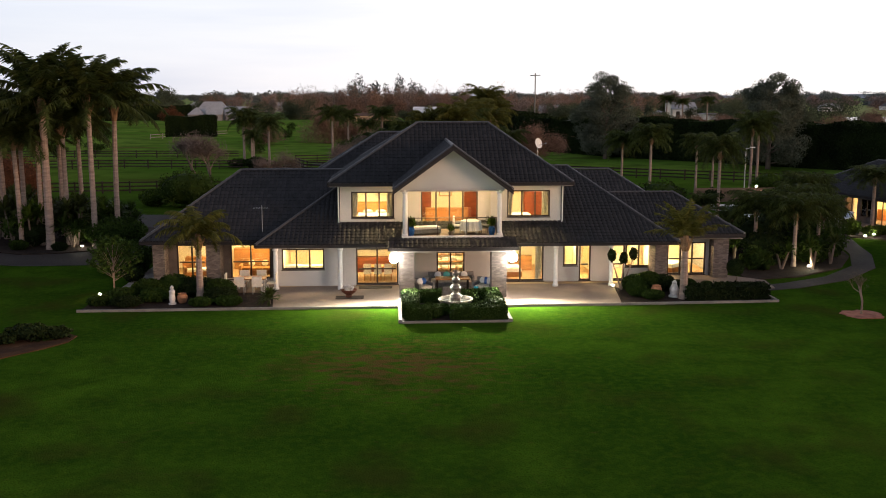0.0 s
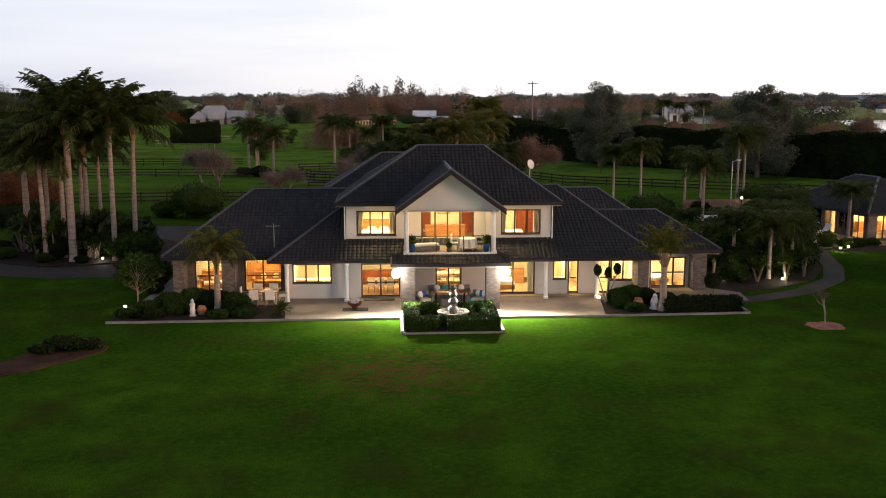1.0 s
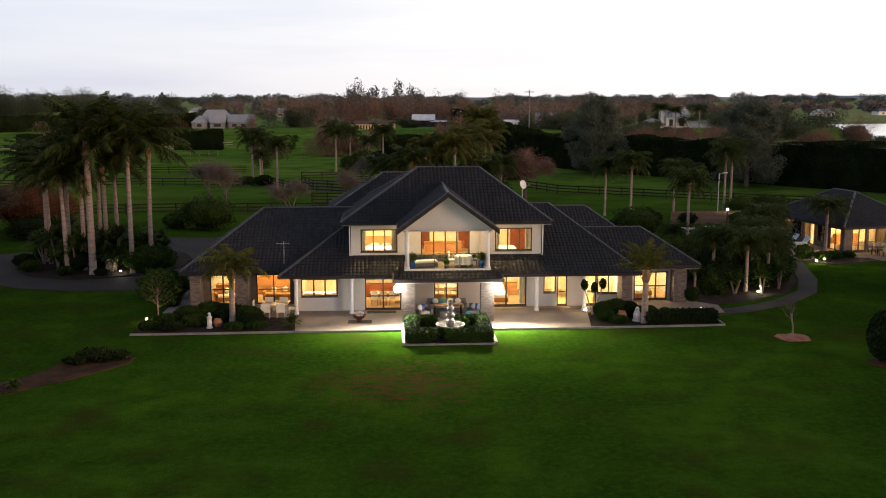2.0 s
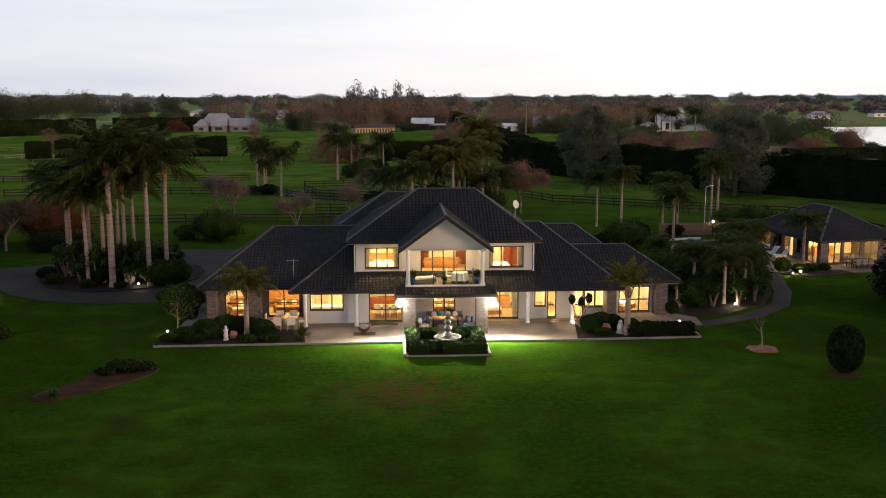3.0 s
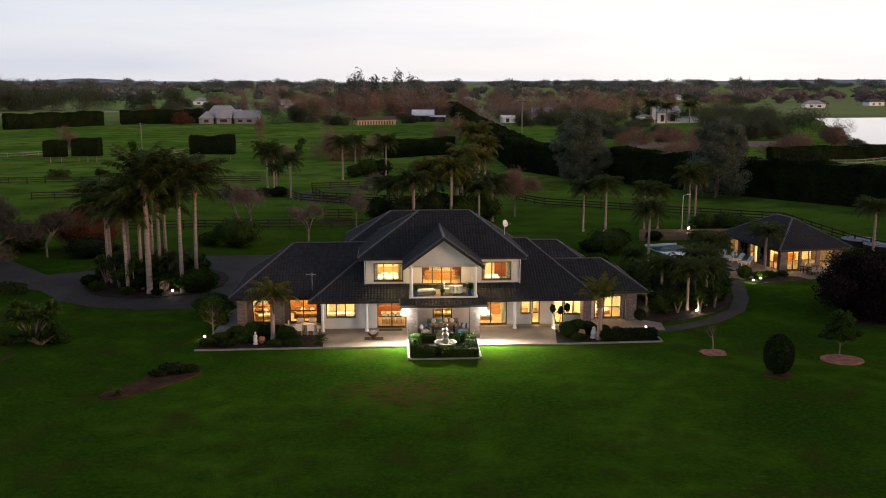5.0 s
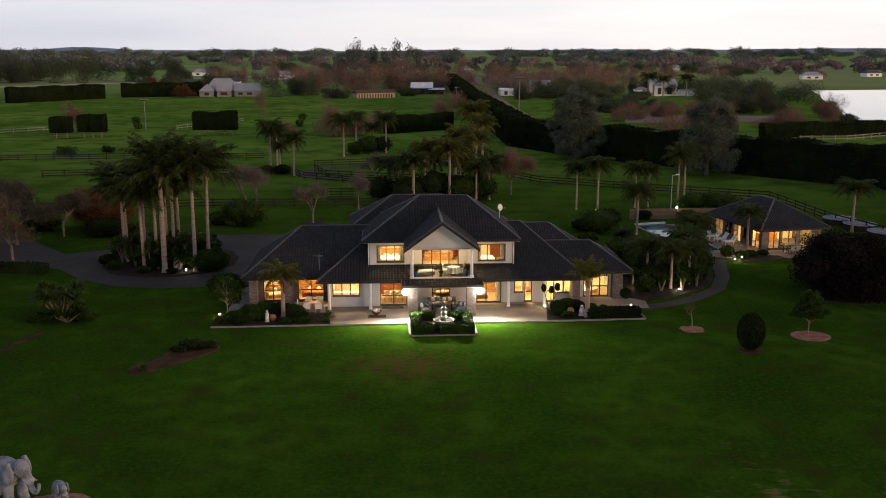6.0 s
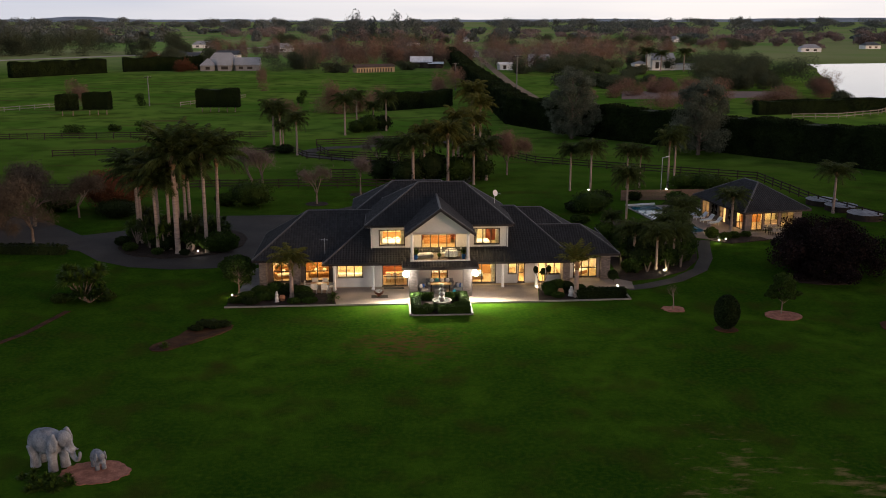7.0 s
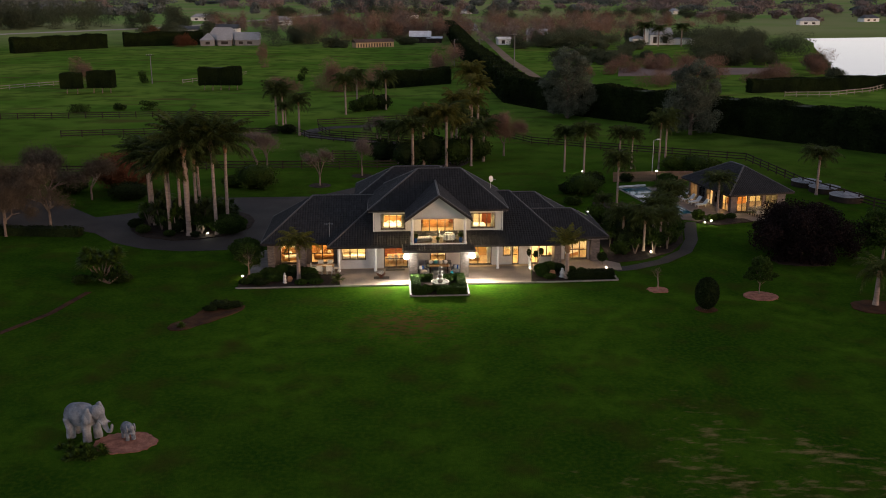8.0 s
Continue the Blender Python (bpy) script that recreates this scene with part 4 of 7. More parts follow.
def spiky(name, at, r, h, material, label, seed, blades=70, stem=0.0, heads=1, spread=0.4, category="plant"):
    """A rosette plant: sword leaves springing from one or more stems."""
    rnd = random.Random(seed)
    t = thing(name, label, category, pose(*at))
    verts, faces, segs = [], [], []
    for k in range(heads):
        a = 2 * math.pi * k / heads + seed
        foot = Vector((0, 0, -0.03))
        c0 = Vector((math.cos(a) * spread, math.sin(a) * spread, stem * rnd.uniform(0.7, 1.1))) if heads > 1 else Vector((0, 0, stem))
        if stem:
            segs.append((foot, c0, 0.09, 0.06))
        for _ in range(blades):
            az, el = rnd.uniform(0, 6.283), rnd.uniform(-0.25, 1.4)
            d = Vector((math.cos(az) * math.cos(el), math.sin(az) * math.cos(el), math.sin(el)))
            s = d.cross(Vector((0, 0, 1))).normalized() * (0.05 * r + 0.015)
            L = r * rnd.uniform(0.75, 1.05)
            mid = c0 + d * L * 0.6
            tip = c0 + d * L + Vector((0, 0, -0.22 * L))
            k0 = len(verts)
            verts += [c0 - s * 0.5, c0 + s * 0.5, mid + s, mid - s, tip]
            faces += [(k0, k0 + 1, k0 + 2, k0 + 3), (k0 + 3, k0 + 2, k0 + 4)]
    me = bpy.data.meshes.new("leaves")
    me.from_pydata(verts, [], faces)
    me.materials.append(material)
    part("leaves", me, material, t)
    for seg in segs:
        part("stem", seg_mesh("stem", [seg], BARK, 6), BARK, t)
    return t


# the island of tall palms in the driveway
flat("palm_island", ring(-28.6, 70.6, 7.0, 7.4, 30, 0.03, 3), SOIL, "dark mulched island bed with a low stone edge", "garden bed", 0.10)
TALL = [palm("palm", (-27.8, 65.1, 0), 9.2, "tall feather palm with a thick pale ringed trunk", 11, 0.27, 38, 5.0, 0.95, boot=1.7, droop=0.8, rise=1.4, fall=1.7, group="tall palms in the island", pairs=46)]
TALL.append(palm("palm", (-24.8, 65.6, 0), 9.4, "tall feather palm with a pale ringed trunk", 22, 0.19, 32, 4.4, 0.9, boot=1.5, droop=0.85, rise=1.4, fall=1.6, group="tall palms in the island", pairs=44))
TALL.append(palm("palm", (-24.0, 68.0, 0), 9.0, "tall feather palm with a leaning pale ringed trunk", 33, 0.19, 32, 4.3, 0.9, boot=1.4, droop=1.0, rise=1.3, fall=1.5, group="tall palms in the island", pairs=44, lean=-0.15))
for x, y, s, k, rz in ((-27.3, 67.1, 0.83, 1, 200), (-28.3, 72.6, 0.83, 2, 90), (-30.2, 66.7, 0.74, 1, 300), (-30.1, 65.7, 0.78, 2, 40), (-29.1, 66.9, 0.83, 1, 130), (-33.1, 69.9, 0.80, 2, 75), (-33.8, 71.0, 0.78, 1, 250), (-29.2, 71.0, 0.84, 1, 20)):
    copy_thing(TALL[k], pose(x, y, 0, 0, 0, rz) @ Matrix.Diagonal((0.92, 0.92, s, 1)))
for k, (x, y) in enumerate(((-26.6, 66.0), (-29.6, 66.2), (-31.6, 67.6), (-24.9, 68.8), (-33.6, 69.6), (-27.2, 67.6), (-26.0, 73.5), (-30.4, 70.2), (-26.6, 66.8), (-27.5, 69.0), (-25.2, 70.0), (-29.5, 68.6), (-31.5, 69.5), (-26.8, 71.5), (-33.0, 72.5), (-24.4, 71.5), (-29.0, 71.5))):
    spiky("cordyline", (x, y, 0.1), 1.25 + 0.15 * (k % 3), 2, (LEAF, LEAF2, FROND)[k % 3], "green cabbage-tree plant on thin stems under palms", 40 + k, 60, 1.7 + 0.5 * (k % 3), 4, 0.6)
bush("round_shrub", (-23.6, 66.4, 0.05), 2.1, 1.8, 2.1, LEAF, "dense dark green rounded shrub at the drive's edge", 5, 2600, 0.17, ragged=0.06)
for k, (x, y, r) in enumerate(((-33.4, 66.5, 0.8), (-35.0, 69.0, 0.9), (-34.6, 72.6, 1.1), (-27.0, 64.6, 0.5), (-30.0, 64.9, 0.6), (-25.2, 73.5, 1.2), (-28.5, 76.3, 1.2))):
    bush("low_shrub", (x, y, 0.08), r, r, r * 1.1, (LEAF, HEDGE)[k % 2], "low dark green shrub in the island bed", 60 + k, 700, 0.15, ragged=0.1)

# trees along the left side of the drive
bush("rust_shrub", (-43.0, 90.5, 0), 4.4, 3.4, 5.2, RUST, "large rounded shrub with rust autumn leaves", 71, 9000, 0.17, ragged=0.12, smoothness=0.45)
bush("dark_shrub", (-40.5, 84.2, 0), 2.8, 1.8, 2.3, HEDGE, "dark clipped shrub beside the drive", 72, 2600, 0.18, ragged=0.12, smoothness=0.6)
bush("dark_shrub", (-50, 88, 0), 2.6, 2.2, 2.6, LEAF, "dark rounded shrub beside the drive", 73, 1600, 0.22, ragged=0.1)
bush("dark_shrub", (-25.0, 91.0, 0), 3.0, 2.4, 3.6, LEAF, "broad dark green shrub on the lawn", 74, 3400, 0.2, ragged=0.3, smoothness=0.5)
bush("dark_shrub", (-28.6, 92.0, 0), 1.5, 1.3, 1.7, LEAF2, "green shrub on the lawn", 75, 800, 0.2, ragged=0.14)
for k, (x, y, h) in enumerate(((-44.4, 67.6, 8.5), (-51, 70.5, 9.5), (-56, 66, 9), (-49, 79, 9.5), (-48.5, 65.0, 7.5), (-57, 76, 9.5), (-53, 84, 9), (-45.5, 84, 7))):
    bare_tree((x, y, 0), h, 80 + k, DIMTWIG, 7, 1.0, "leafless spreading dark-twigged tree beside the drive", haze=7000)
hedge("low_hedge", (-40, 65.2), (-66, 67.0), 1.2, 1.0, HEDGE, "low dark hedge along the drive", 91, 30, 0.16)
spiky("yucca_clump", (-31.9, 48.4, 0), 1.2, 3, LEAF2, "clump of green yuccas with pale stems on the lawn", 95, 95, 2.4, 12, 1.5)
spiky("yucca_clump", (-31.0, 47.6, 0), 0.9, 1, LEAF, "low spiky plant beside the yuccas", 96, 80, 0.9, 7, 1.2)
for k, (x, y) in enumerate(((-29.8, 48.2), (-33.6, 47.6), (-30.6, 49.3))):
    bush("low_shrub", (x, y, 0), 0.9, 0.8, 0.8, LEAF, "low dark green shrub below the yuccas", 97 + k, 600, 0.14, ragged=0.1)

# bare trees behind the house
for k, (x, y, h, d) in enumerate(((-16.4, 93.0, 6.4, 5), (-11.0, 99.9, 6.6, 5), (-25.1, 100.4, 9.0, 5), (-9.5, 121, 7.0, 5), (-27.0, 102.2, 7.6, 5))):
    bare_tree((x, y, 0), h, 110 + k, TWIG, 6, 0.5, "slender leafless tree in a mulched circle", "bare_tree")
bare_tree((11.2, 117.0, 0), 8.4, 120, PINKTWIG, 7, 0.8, "spreading leafless tree with reddish twigs", "bare_tree", 1.0, 12000)
for x, y in ((-16.4, 93.0), (-11.0, 99.9)):
    flat("mulch_circle", ring(x, y, 1.6, 1.6, 20, 0.05, 4), SOIL, "dark mulch circle round a tree", "mulch", 0.03)

# palms behind the house and along the far drive
PB = palm("palm", (1.6, 107.5, 0), 7.0, "feather palm with dry and warm-lit yellow fronds behind the house", 130, 0.22, 28, 3.7, 0.95, FRONDLIT, 1.0, 1.15, 1.25, fall=1.5, pairs=34)
PC = palm("palm", (-3.6, 105.5, 0), 5.4, "dark feather palm behind the house", 131, 0.22, 28, 3.7, 0.95, FROND, 1.0, 1.2, 1.25, fall=1.5, pairs=34)
for x, y, s, rz in ((6.8, 158, 1.25, 50), (8.2, 150, 1.05, 140), (3.8, 111, 0.75, 230), (3.4, 122, 1.05, 15), (6.2, 128, 0.95, 95), (-2.0, 109, 0.95, 310)):
    copy_thing(PB, pose(x, y, 0, 0, 0, rz) @ Matrix.Diagonal((s, s, s, 1)))
for x, y, s, rz in ((-0.6, 112, 0.95, 80), (-6.0, 110, 0.85, 170), (5.5, 108, 0.8, 20), (2.6, 118, 1.1, 300), (-7.6, 113, 0.8, 210), (7.6, 112, 0.85, 45)):
    copy_thing(PC, pose(x, y, 0, 0, 0, rz) @ Matrix.Diagonal((s, s, s, 1)))
PD = palm("palm", (-25.9, 139.3, 0), 5.6, "feather palm beside the far drive", 132, 0.18, 34, 3.3, 0.85, FROND, 0.8, 1.2, 1.25, fall=1.5, group="palms along the far drive")
for x, y, s, rz in ((-32.7, 154, 1.1, 50), (-31.2, 153, 1.0, 170), (-20, 169, 1.12, 250), (-11.6, 176.7, 1.1, 30), (-19.3, 190, 1.0, 120), (-14.5, 178, 0.8, 60), (-29.5, 146, 0.7, 90)):
    copy_thing(PD, pose(x, y, 0, 0, 0, rz) @ Matrix.Diagonal((s, s, s, 1)))
for k, (x, y, r, h) in enumerate(((-15.5, 176, 2.4, 3.6), (-12.5, 178, 2.2, 3.4), (-18, 174, 1.8, 2.6), (-28.5, 142, 1.6, 1.6), (-31.5, 143, 1.4, 1.3), (-4.5, 107.5, 2.6, 4.2), (3.0, 109.5, 2.8, 4.4), (-1.0, 110, 3.0, 5.0), (6.5, 113, 2.6, 4.0), (-8.5, 112, 2.4, 3.6), (8.5, 158, 2.5, 3.0), (5, 150, 2.6, 3.4), (12, 152, 2, 2.2))):
    bush("dark_shrub", (x, y, 0), r, r, h, (LEAF, HEDGE)[k % 2], "dark green shrub in the far garden", 140 + k, 900, 0.3, ragged=0.15, smoothness=0.6)

# palms and lights behind the pool
PE = palm("palm", (22.1, 100.6, 0), 5.6, "feather palm with a thin pale trunk by the pool garden", 150, 0.15, 34, 3.0, 0.85, FROND, 0.8, 1.2, 1.25, fall=1.5, group="palms behind the pool")
for x, y, s, sz, rz in ((28.2, 105, 0.85, 0.85, 60), (30.2, 105.5, 0.8, 0.8, 160), (34.3, 105, 0.95, 1.12, 20), (35.8, 107.4, 0.95, 1.16, 270), (22.9, 77.8, 0.9, 0.98, 120), (51.6, 86.7, 1.1, 0.85, 200), (19.5, 103, 0.9, 0.9, 330), (35.2, 76.3, 0.95, 0.66, 45)):
    copy_thing(PE, pose(x, y, 0, 0, 0, rz) @ Matrix.Diagonal((s, s, sz, 1)))
for k, (x, y, r, h, mt) in enumerate(((20.0, 86.5, 2.4, 3.0, 0), (21.8, 91, 1.8, 2.2, 1), (18.4, 88, 1.6, 1.4, 1), (22.6, 95, 1.5, 1.6, 2), (36.5, 104, 2.2, 2.4, 2), (39.5, 103, 2.4, 2.6, 0), (42, 104, 1.8, 1.8, 2), (33, 93.6, 1.4, 1.6, 0), (27.4, 95.8, 1.2, 1.4, 1), (17.8, 81, 1.2, 1.0, 0))):
    bush("garden_shrub", (x, y, 0), r, r, h, (LEAF, HEDGE, LEAF2)[mt], "leafy dark shrub around the pool garden", 160 + k, 1200, 0.22, ragged=0.16, smoothness=0.6)

for k, (x, y, r, h) in enumerate(((-31.2, 68.4, 1.5, 2.6), (-29.8, 66.8, 1.3, 2.0), (-26.9, 68.6, 1.3, 2.2), (-32.4, 71.5, 1.6, 2.8), (-28.6, 71.2, 1.7, 3.0), (-25.2, 70.2, 1.3, 1.9))):
    bush("garden_shrub", (x, y, 0.08), r, r, h, (LEAF, HEDGE, LEAF2)[k % 3], "tall dark shrub under the island palms", 860 + k, 1100, 0.2, ragged=0.2, smoothness=0.55)

# the dense bed between the house and the pool
flat("pool_garden_bed", [(18.0, 54.2), (21.5, 55.2), (25.2, 58.2), (27.5, 62.4), (28.6, 67), (29.4, 72.5), (28.6, 74.4), (24.5, 82), (20.5, 82), (19.0, 70), (18.2, 62)], SOIL, "dark mulched garden bed beside the curved path", "garden bed", 0.06)
PF = palm("palm", (22.3, 58.6, 0), 3.0, "small leafy palm in the pool garden bed", 180, 0.13, 34, 2.5, 0.7, FROND, 0.5, 1.15, 0.8, trunk_mat=PALMBARK, group="palms in the pool bed")
for x, y, s, rz in ((24.4, 60.2, 0.95, 50), (20.4, 60.5, 1.0, 130), (25.9, 63.2, 0.8, 220), (24.6, 64.4, 1.0, 300), (20.2, 65.0, 0.65, 10), (26.6, 67.6, 0.8, 80), (26.4, 69.0, 0.9, 170), (20.2, 72.5, 0.7, 260), (28.0, 71.6, 1.05, 340), (28.6, 73.2, 1.0, 110)):
    copy_thing(PF, pose(x, y, 0, 0, 0, rz) @ Matrix.Diagonal((s, s, s, 1)))
for k, (x, y, r, h) in enumerate(((19.6, 57.6, 1.0, 1.3), (20.9, 59.8, 1.4, 2.2), (23.8, 60.4, 1.5, 2.0), (25.6, 62.0, 1.4, 2.0), (26.8, 65.6, 1.5, 2.2), (21.8, 63.2, 1.9, 2.8), (24.6, 66.8, 1.9, 2.4), (27.6, 69.8, 1.3, 1.5), (21.6, 69.4, 1.8, 1.6), (25.8, 71.6, 1.6, 2.2), (19.6, 64.0, 1.2, 1.8), (19.4, 71, 1.4, 2.2), (28.2, 72.4, 0.6, 0.6))):
    bush("garden_shrub", (x, y, 0.04), r, r * 0.9, h, (LEAF, HEDGE, LEAF, LEAF2)[k % 4], "leafy dark shrub in the pool garden bed", 200 + k, 1300, 0.2, ragged=0.2, smoothness=0.55)
for k, (x, y) in enumerate(((23.2, 57.8), (25.0, 59.4), (21.2, 57.6), (27.0, 66.9), (19.0, 60.2))):
    spiky("cordyline", (x, y, 0.04), 0.9, 1, (LEAF2, FROND)[k % 2], "spiky green plant with a bent pale stem", 230 + k, 45, 1.4, 2, 0.35)

# lawn trees on the pool side
flat("mulch_circle", ring(20.9, 45.3, 0.95, 0.9, 22, 0.16, 5), PINKMULCH, "pink bark mulch circle round a sapling", "mulch", 0.05)
bare_tree((20.9, 45.4, 0.03), 2.9, 240, DIMTWIG, 4, 0.6, "thin leafless sapling in a pink mulch circle", "sapling", 0.25, 400)
flat("mulch_circle", ring(29.9, 43.5, 1.55, 1.35, 22, 0.04, 6), PINKMULCH, "pink bark mulch circle round a small tree", "mulch", 0.05)
leafy_tree("small_tree", (29.9, 44.0, 0.03), 3.6, 1.25, LEAF, "small dark round-headed tree in a mulch circle", 241, 4000, 0.13, 0.06, low=0.42)
bush("topiary", (23.9, 39.9, 0), 1.0, 1.0, 2.9, HEDGE, "dark clipped egg-shaped topiary on the lawn", 242, 3200, 0.13, "topiary", 0.93, 0.12)
flat("mulch_circle", ring(23.9, 39.9, 1.0, 0.9, 18, 0.06, 7), BROWNMULCH, "narrow brown mulch circle under a topiary", "mulch", 0.03)
flat("mulch_circle", ring(37.8, 55.0, 3.0, 2.2, 22, 0.1, 8), SOIL, "brown mulch under a copper-leaved tree", "mulch", 0.04)
leafy_tree("copper_tree", (38.6, 57.0, 0), 5.2, 5.2, COPPER, "broad dark copper-leaved tree reaching to the lawn", 243, 26000, 0.17, 0.2, low=0.10, count=16)
flat("mulch_circle", ring(39.2, 40.4, 2.3, 1.9, 22, 0.06, 9), BROWNMULCH, "brown mulch circle under a palm", "mulch", 0.05)
palm("palm", (39.3, 41.0, 0), 2.6, "dark feather palm in a brown mulch circle", 244, 0.22, 24, 2.8, 0.55, FROND, 0.6, 1.3, 0.4)
leafy_tree("dark_tree", (46.5, 55.5, 0), 5.5, 2.8, LEAF, "dark leafy tree at the lawn's edge", 245, 2600, 0.26, 0.16, low=0.25)
leafy_tree("dark_tree", (63, 84, 0), 6.0, 3.2, LEAF, "dark leafy tree beside the fence", 246, 2600, 0.28, 0.16, low=0.3)

strip_edge = [(-40, 27), (-36, 33), (-33.2, 39), (-32, 45)]
for a, b in zip(strip_edge, strip_edge[1:]):
    a, b = Vector(a), Vector(b)
    n = Vector((-(b - a).y, (b - a).x)).normalized() * 0.3
    flat("lawn_edge", [tuple(a - n), tuple(b - n), tuple(b + n), tuple(a + n)], BROWNMULCH, "narrow bare earth edge of the lawn", "lawn edge", 0.02)

# ---- terrace, beds and paths round the house ----
def hflat(name, outline, material, label, category, z=0.02):
    return flat(name, [tuple(hpoint(u, v))[:2] for u, v in outline], material, label, category, z)


hflat("patio", [(-9.2, 3.42), (-2.72, 3.42), (-2.72, 5.0), (2.72, 5.0), (2.72, 3.42), (8.95, 3.42), (9.55, 7.6), (12.0, 7.3), (18.6, 7.0), (18.9, 9.2), (17.0, 11.0), (16.4, 10.9), (12.4, 10.9), (12.4, 9.35), (-9.4, 8.8), (-9.6, 10.7), (-16.0, 10.7), (-16.0, 8.2), (-9.6, 7.0)], CONCRETE, "pale concrete patio with warm stains in front of the house", "patio", 0.085)
hflat("side_path", [(-18.5, 7.6), (-17.1, 7.6), (-16.75, 10.6), (-16.75, 16.5), (-18.3, 16.5), (-18.4, 12)], KERB, "pale concrete side path along the house", "path", 0.03)
hflat("left_bed", [(-18.9, 3.3), (-8.9, 3.42), (-9.2, 7.0), (-16.0, 8.2), (-17.1, 7.6), (-18.9, 7.4)], SOIL, "dark mulched flower bed before the house", "garden bed", 0.05)
hflat("right_bed", [(8.98, 3.45), (17.3, 3.75), (17.2, 5.3), (12.0, 7.2), (9.58, 7.5)], SOIL, "dark mulched flower bed before the house", "garden bed", 0.06)


def edging(pts, w=0.14, z=0.12):
    for a, b in zip(pts, pts[1:]):
        a, b = hpoint(*a), hpoint(*b)
        d = (b - a).normalized()
        n = Vector((-d.y, d.x, 0)) * w / 2
        bm = B()
        slab(bm, [tuple(p)[:2] for p in (a - n, b - n, b + n, a + n)], -0.05, z)
        solid("edging", bm, KERB, "pale concrete garden edging strip", "edging", kind="structure")


edging([(-19.0, 3.2), (-9.0, 3.32), (-2.8, 3.34)])
edging([(2.8, 3.34), (8.95, 3.36), (17.4, 3.66), (17.4, 5.4)])
edging([(-2.68, 4.98), (-2.68, 0.0)], 0.17, 0.16)
edging([(2.68, 0.0), (2.68, 4.98)], 0.17, 0.16)
edging([(-2.58, -0.02), (2.58, -0.02)], 0.12, 0.10)
hflat("fountain_bed", [(-2.58, 0.06), (2.58, 0.06), (2.58, 4.95), (-2.58, 4.95)], SOIL, "dark soil of the square fountain bed", "garden bed", 0.07)

# box hedges round the fountain
for k, (a, b, w, h) in enumerate((((-2.15, 0.6), (-2.15, 4.6), 0.75, 0.72), ((2.15, 1.2), (2.15, 4.6), 0.75, 0.72), ((-0.2, 0.55), (2.5, 0.55), 0.85, 0.66), ((-2.4, 0.55), (-1.2, 0.55), 0.8, 0.62), ((-1.7, 4.4), (-0.5, 4.4), 0.6, 0.6), ((0.6, 4.4), (1.75, 4.4), 0.6, 0.6))):
    hedge("box_hedge", a, b, w, h, BOXHEDGE, "low clipped green box hedge round the fountain", 500 + k, 900, 0.05, m=HOUSE @ Matrix.Translation((0, 0, 0.05)))
for k, (u, v, r) in enumerate(((-0.95, 0.75, 0.36), (-1.25, 1.35, 0.33), (-0.5, 1.35, 0.3), (1.0, 3.7, 0.4), (1.35, 1.5, 0.35))):
    p = hpoint(u, v)
    bush("box_ball", (p.x, p.y, 0.05), r, r, r * 2, BOXHEDGE, "round clipped box ball in the fountain bed", 510 + k, 900, 0.065, "topiary", 0.93)

# fountain
fo = thing("fountain", "tiered dark stone garden fountain in a wide round bowl", "fountain", hp(0.15, 2.3, 0.05))
bm = B()
lathe(bm, [(0.55, 0), (0.55, 0.12), (0.35, 0.2), (0.35, 0.3), (0.75, 0.42), (0.86, 0.58), (0.88, 0.64), (0.78, 0.64), (0.72, 0.5), (0.2, 0.46)], 28)
part("bowl", bm, STONE, fo)
bm = B()
lathe(bm, [(0.20, 0.44), (0.26, 0.58), (0.30, 0.72), (0.26, 0.86), (0.14, 0.95), (0.14, 1.02), (0.24, 1.1), (0.27, 1.2), (0.22, 1.32), (0.12, 1.4), (0.12, 1.45), (0.19, 1.52), (0.21, 1.6), (0.16, 1.7), (0.09, 1.76), (0.09, 1.8), (0.17, 1.86), (0.19, 1.95), (0.1, 2.0)], 20)
part("stem", bm, DARKSTONE, fo, "dark stacked stone balls")
bm = B()
lathe(bm, [(0.70, 0.52), (0.70, 0.54), (0.05, 0.545)], 24)
part("water", bm, mat("fountain_water", (0.12, 0.12, 0.11), None, 2, 9, 0.05), fo)
bm = B()
for k in range(5):
    a = k * 1.257
    ball(bm, (0.09 * math.cos(a), 0.09 * math.sin(a), 2.04), 0.07, 0.07, 0.06, 8)
part("finial", bm, STONE, fo)

# fire bowl on a dark mat
solid("ground_mat", (lambda b: (box(b, -0.75, 0.75, -0.4, 0.4, 0, 0.02), b)[1])(B()), DARKWOOD, "dark square mat under a fire bowl", "mat", hp(-5.35, 5.6, 0.087))
fb = thing("fire_bowl", "rusty iron bowl planted with pale flowers on a mat", "planter", hp(-5.4, 5.65, 0.108))
bm = B()
lathe(bm, [(0.16, 0), (0.2, 0.05), (0.14, 0.12), (0.36, 0.28), (0.46, 0.42), (0.42, 0.42), (0.3, 0.34)], 18)
part("bowl", bm, mat("rusted_iron", (0.16, 0.06, 0.035), (0.09, 0.035, 0.025), 3, 30, 0.8, bump=0.4), fb)
rngf = np.random.default_rng(3)
part("flower_cluster", leaf_mesh("flower_cluster", lobes_points([((0, 0, 0.5), (0.3, 0.3, 0.16))], 160, rngf, 0.4), np.full(160, 0.08), STATUE, rngf), STATUE, fb, "pale flower heads")
solid("door_mat", (lambda b: (box(b, -0.95, 0.95, -0.3, 0.3, 0, 0.02), b)[1])(B()), DARKWOOD, "dark door mat before the sliding door", "mat", hp(-4.0, 8.25, 0.087))


# furniture


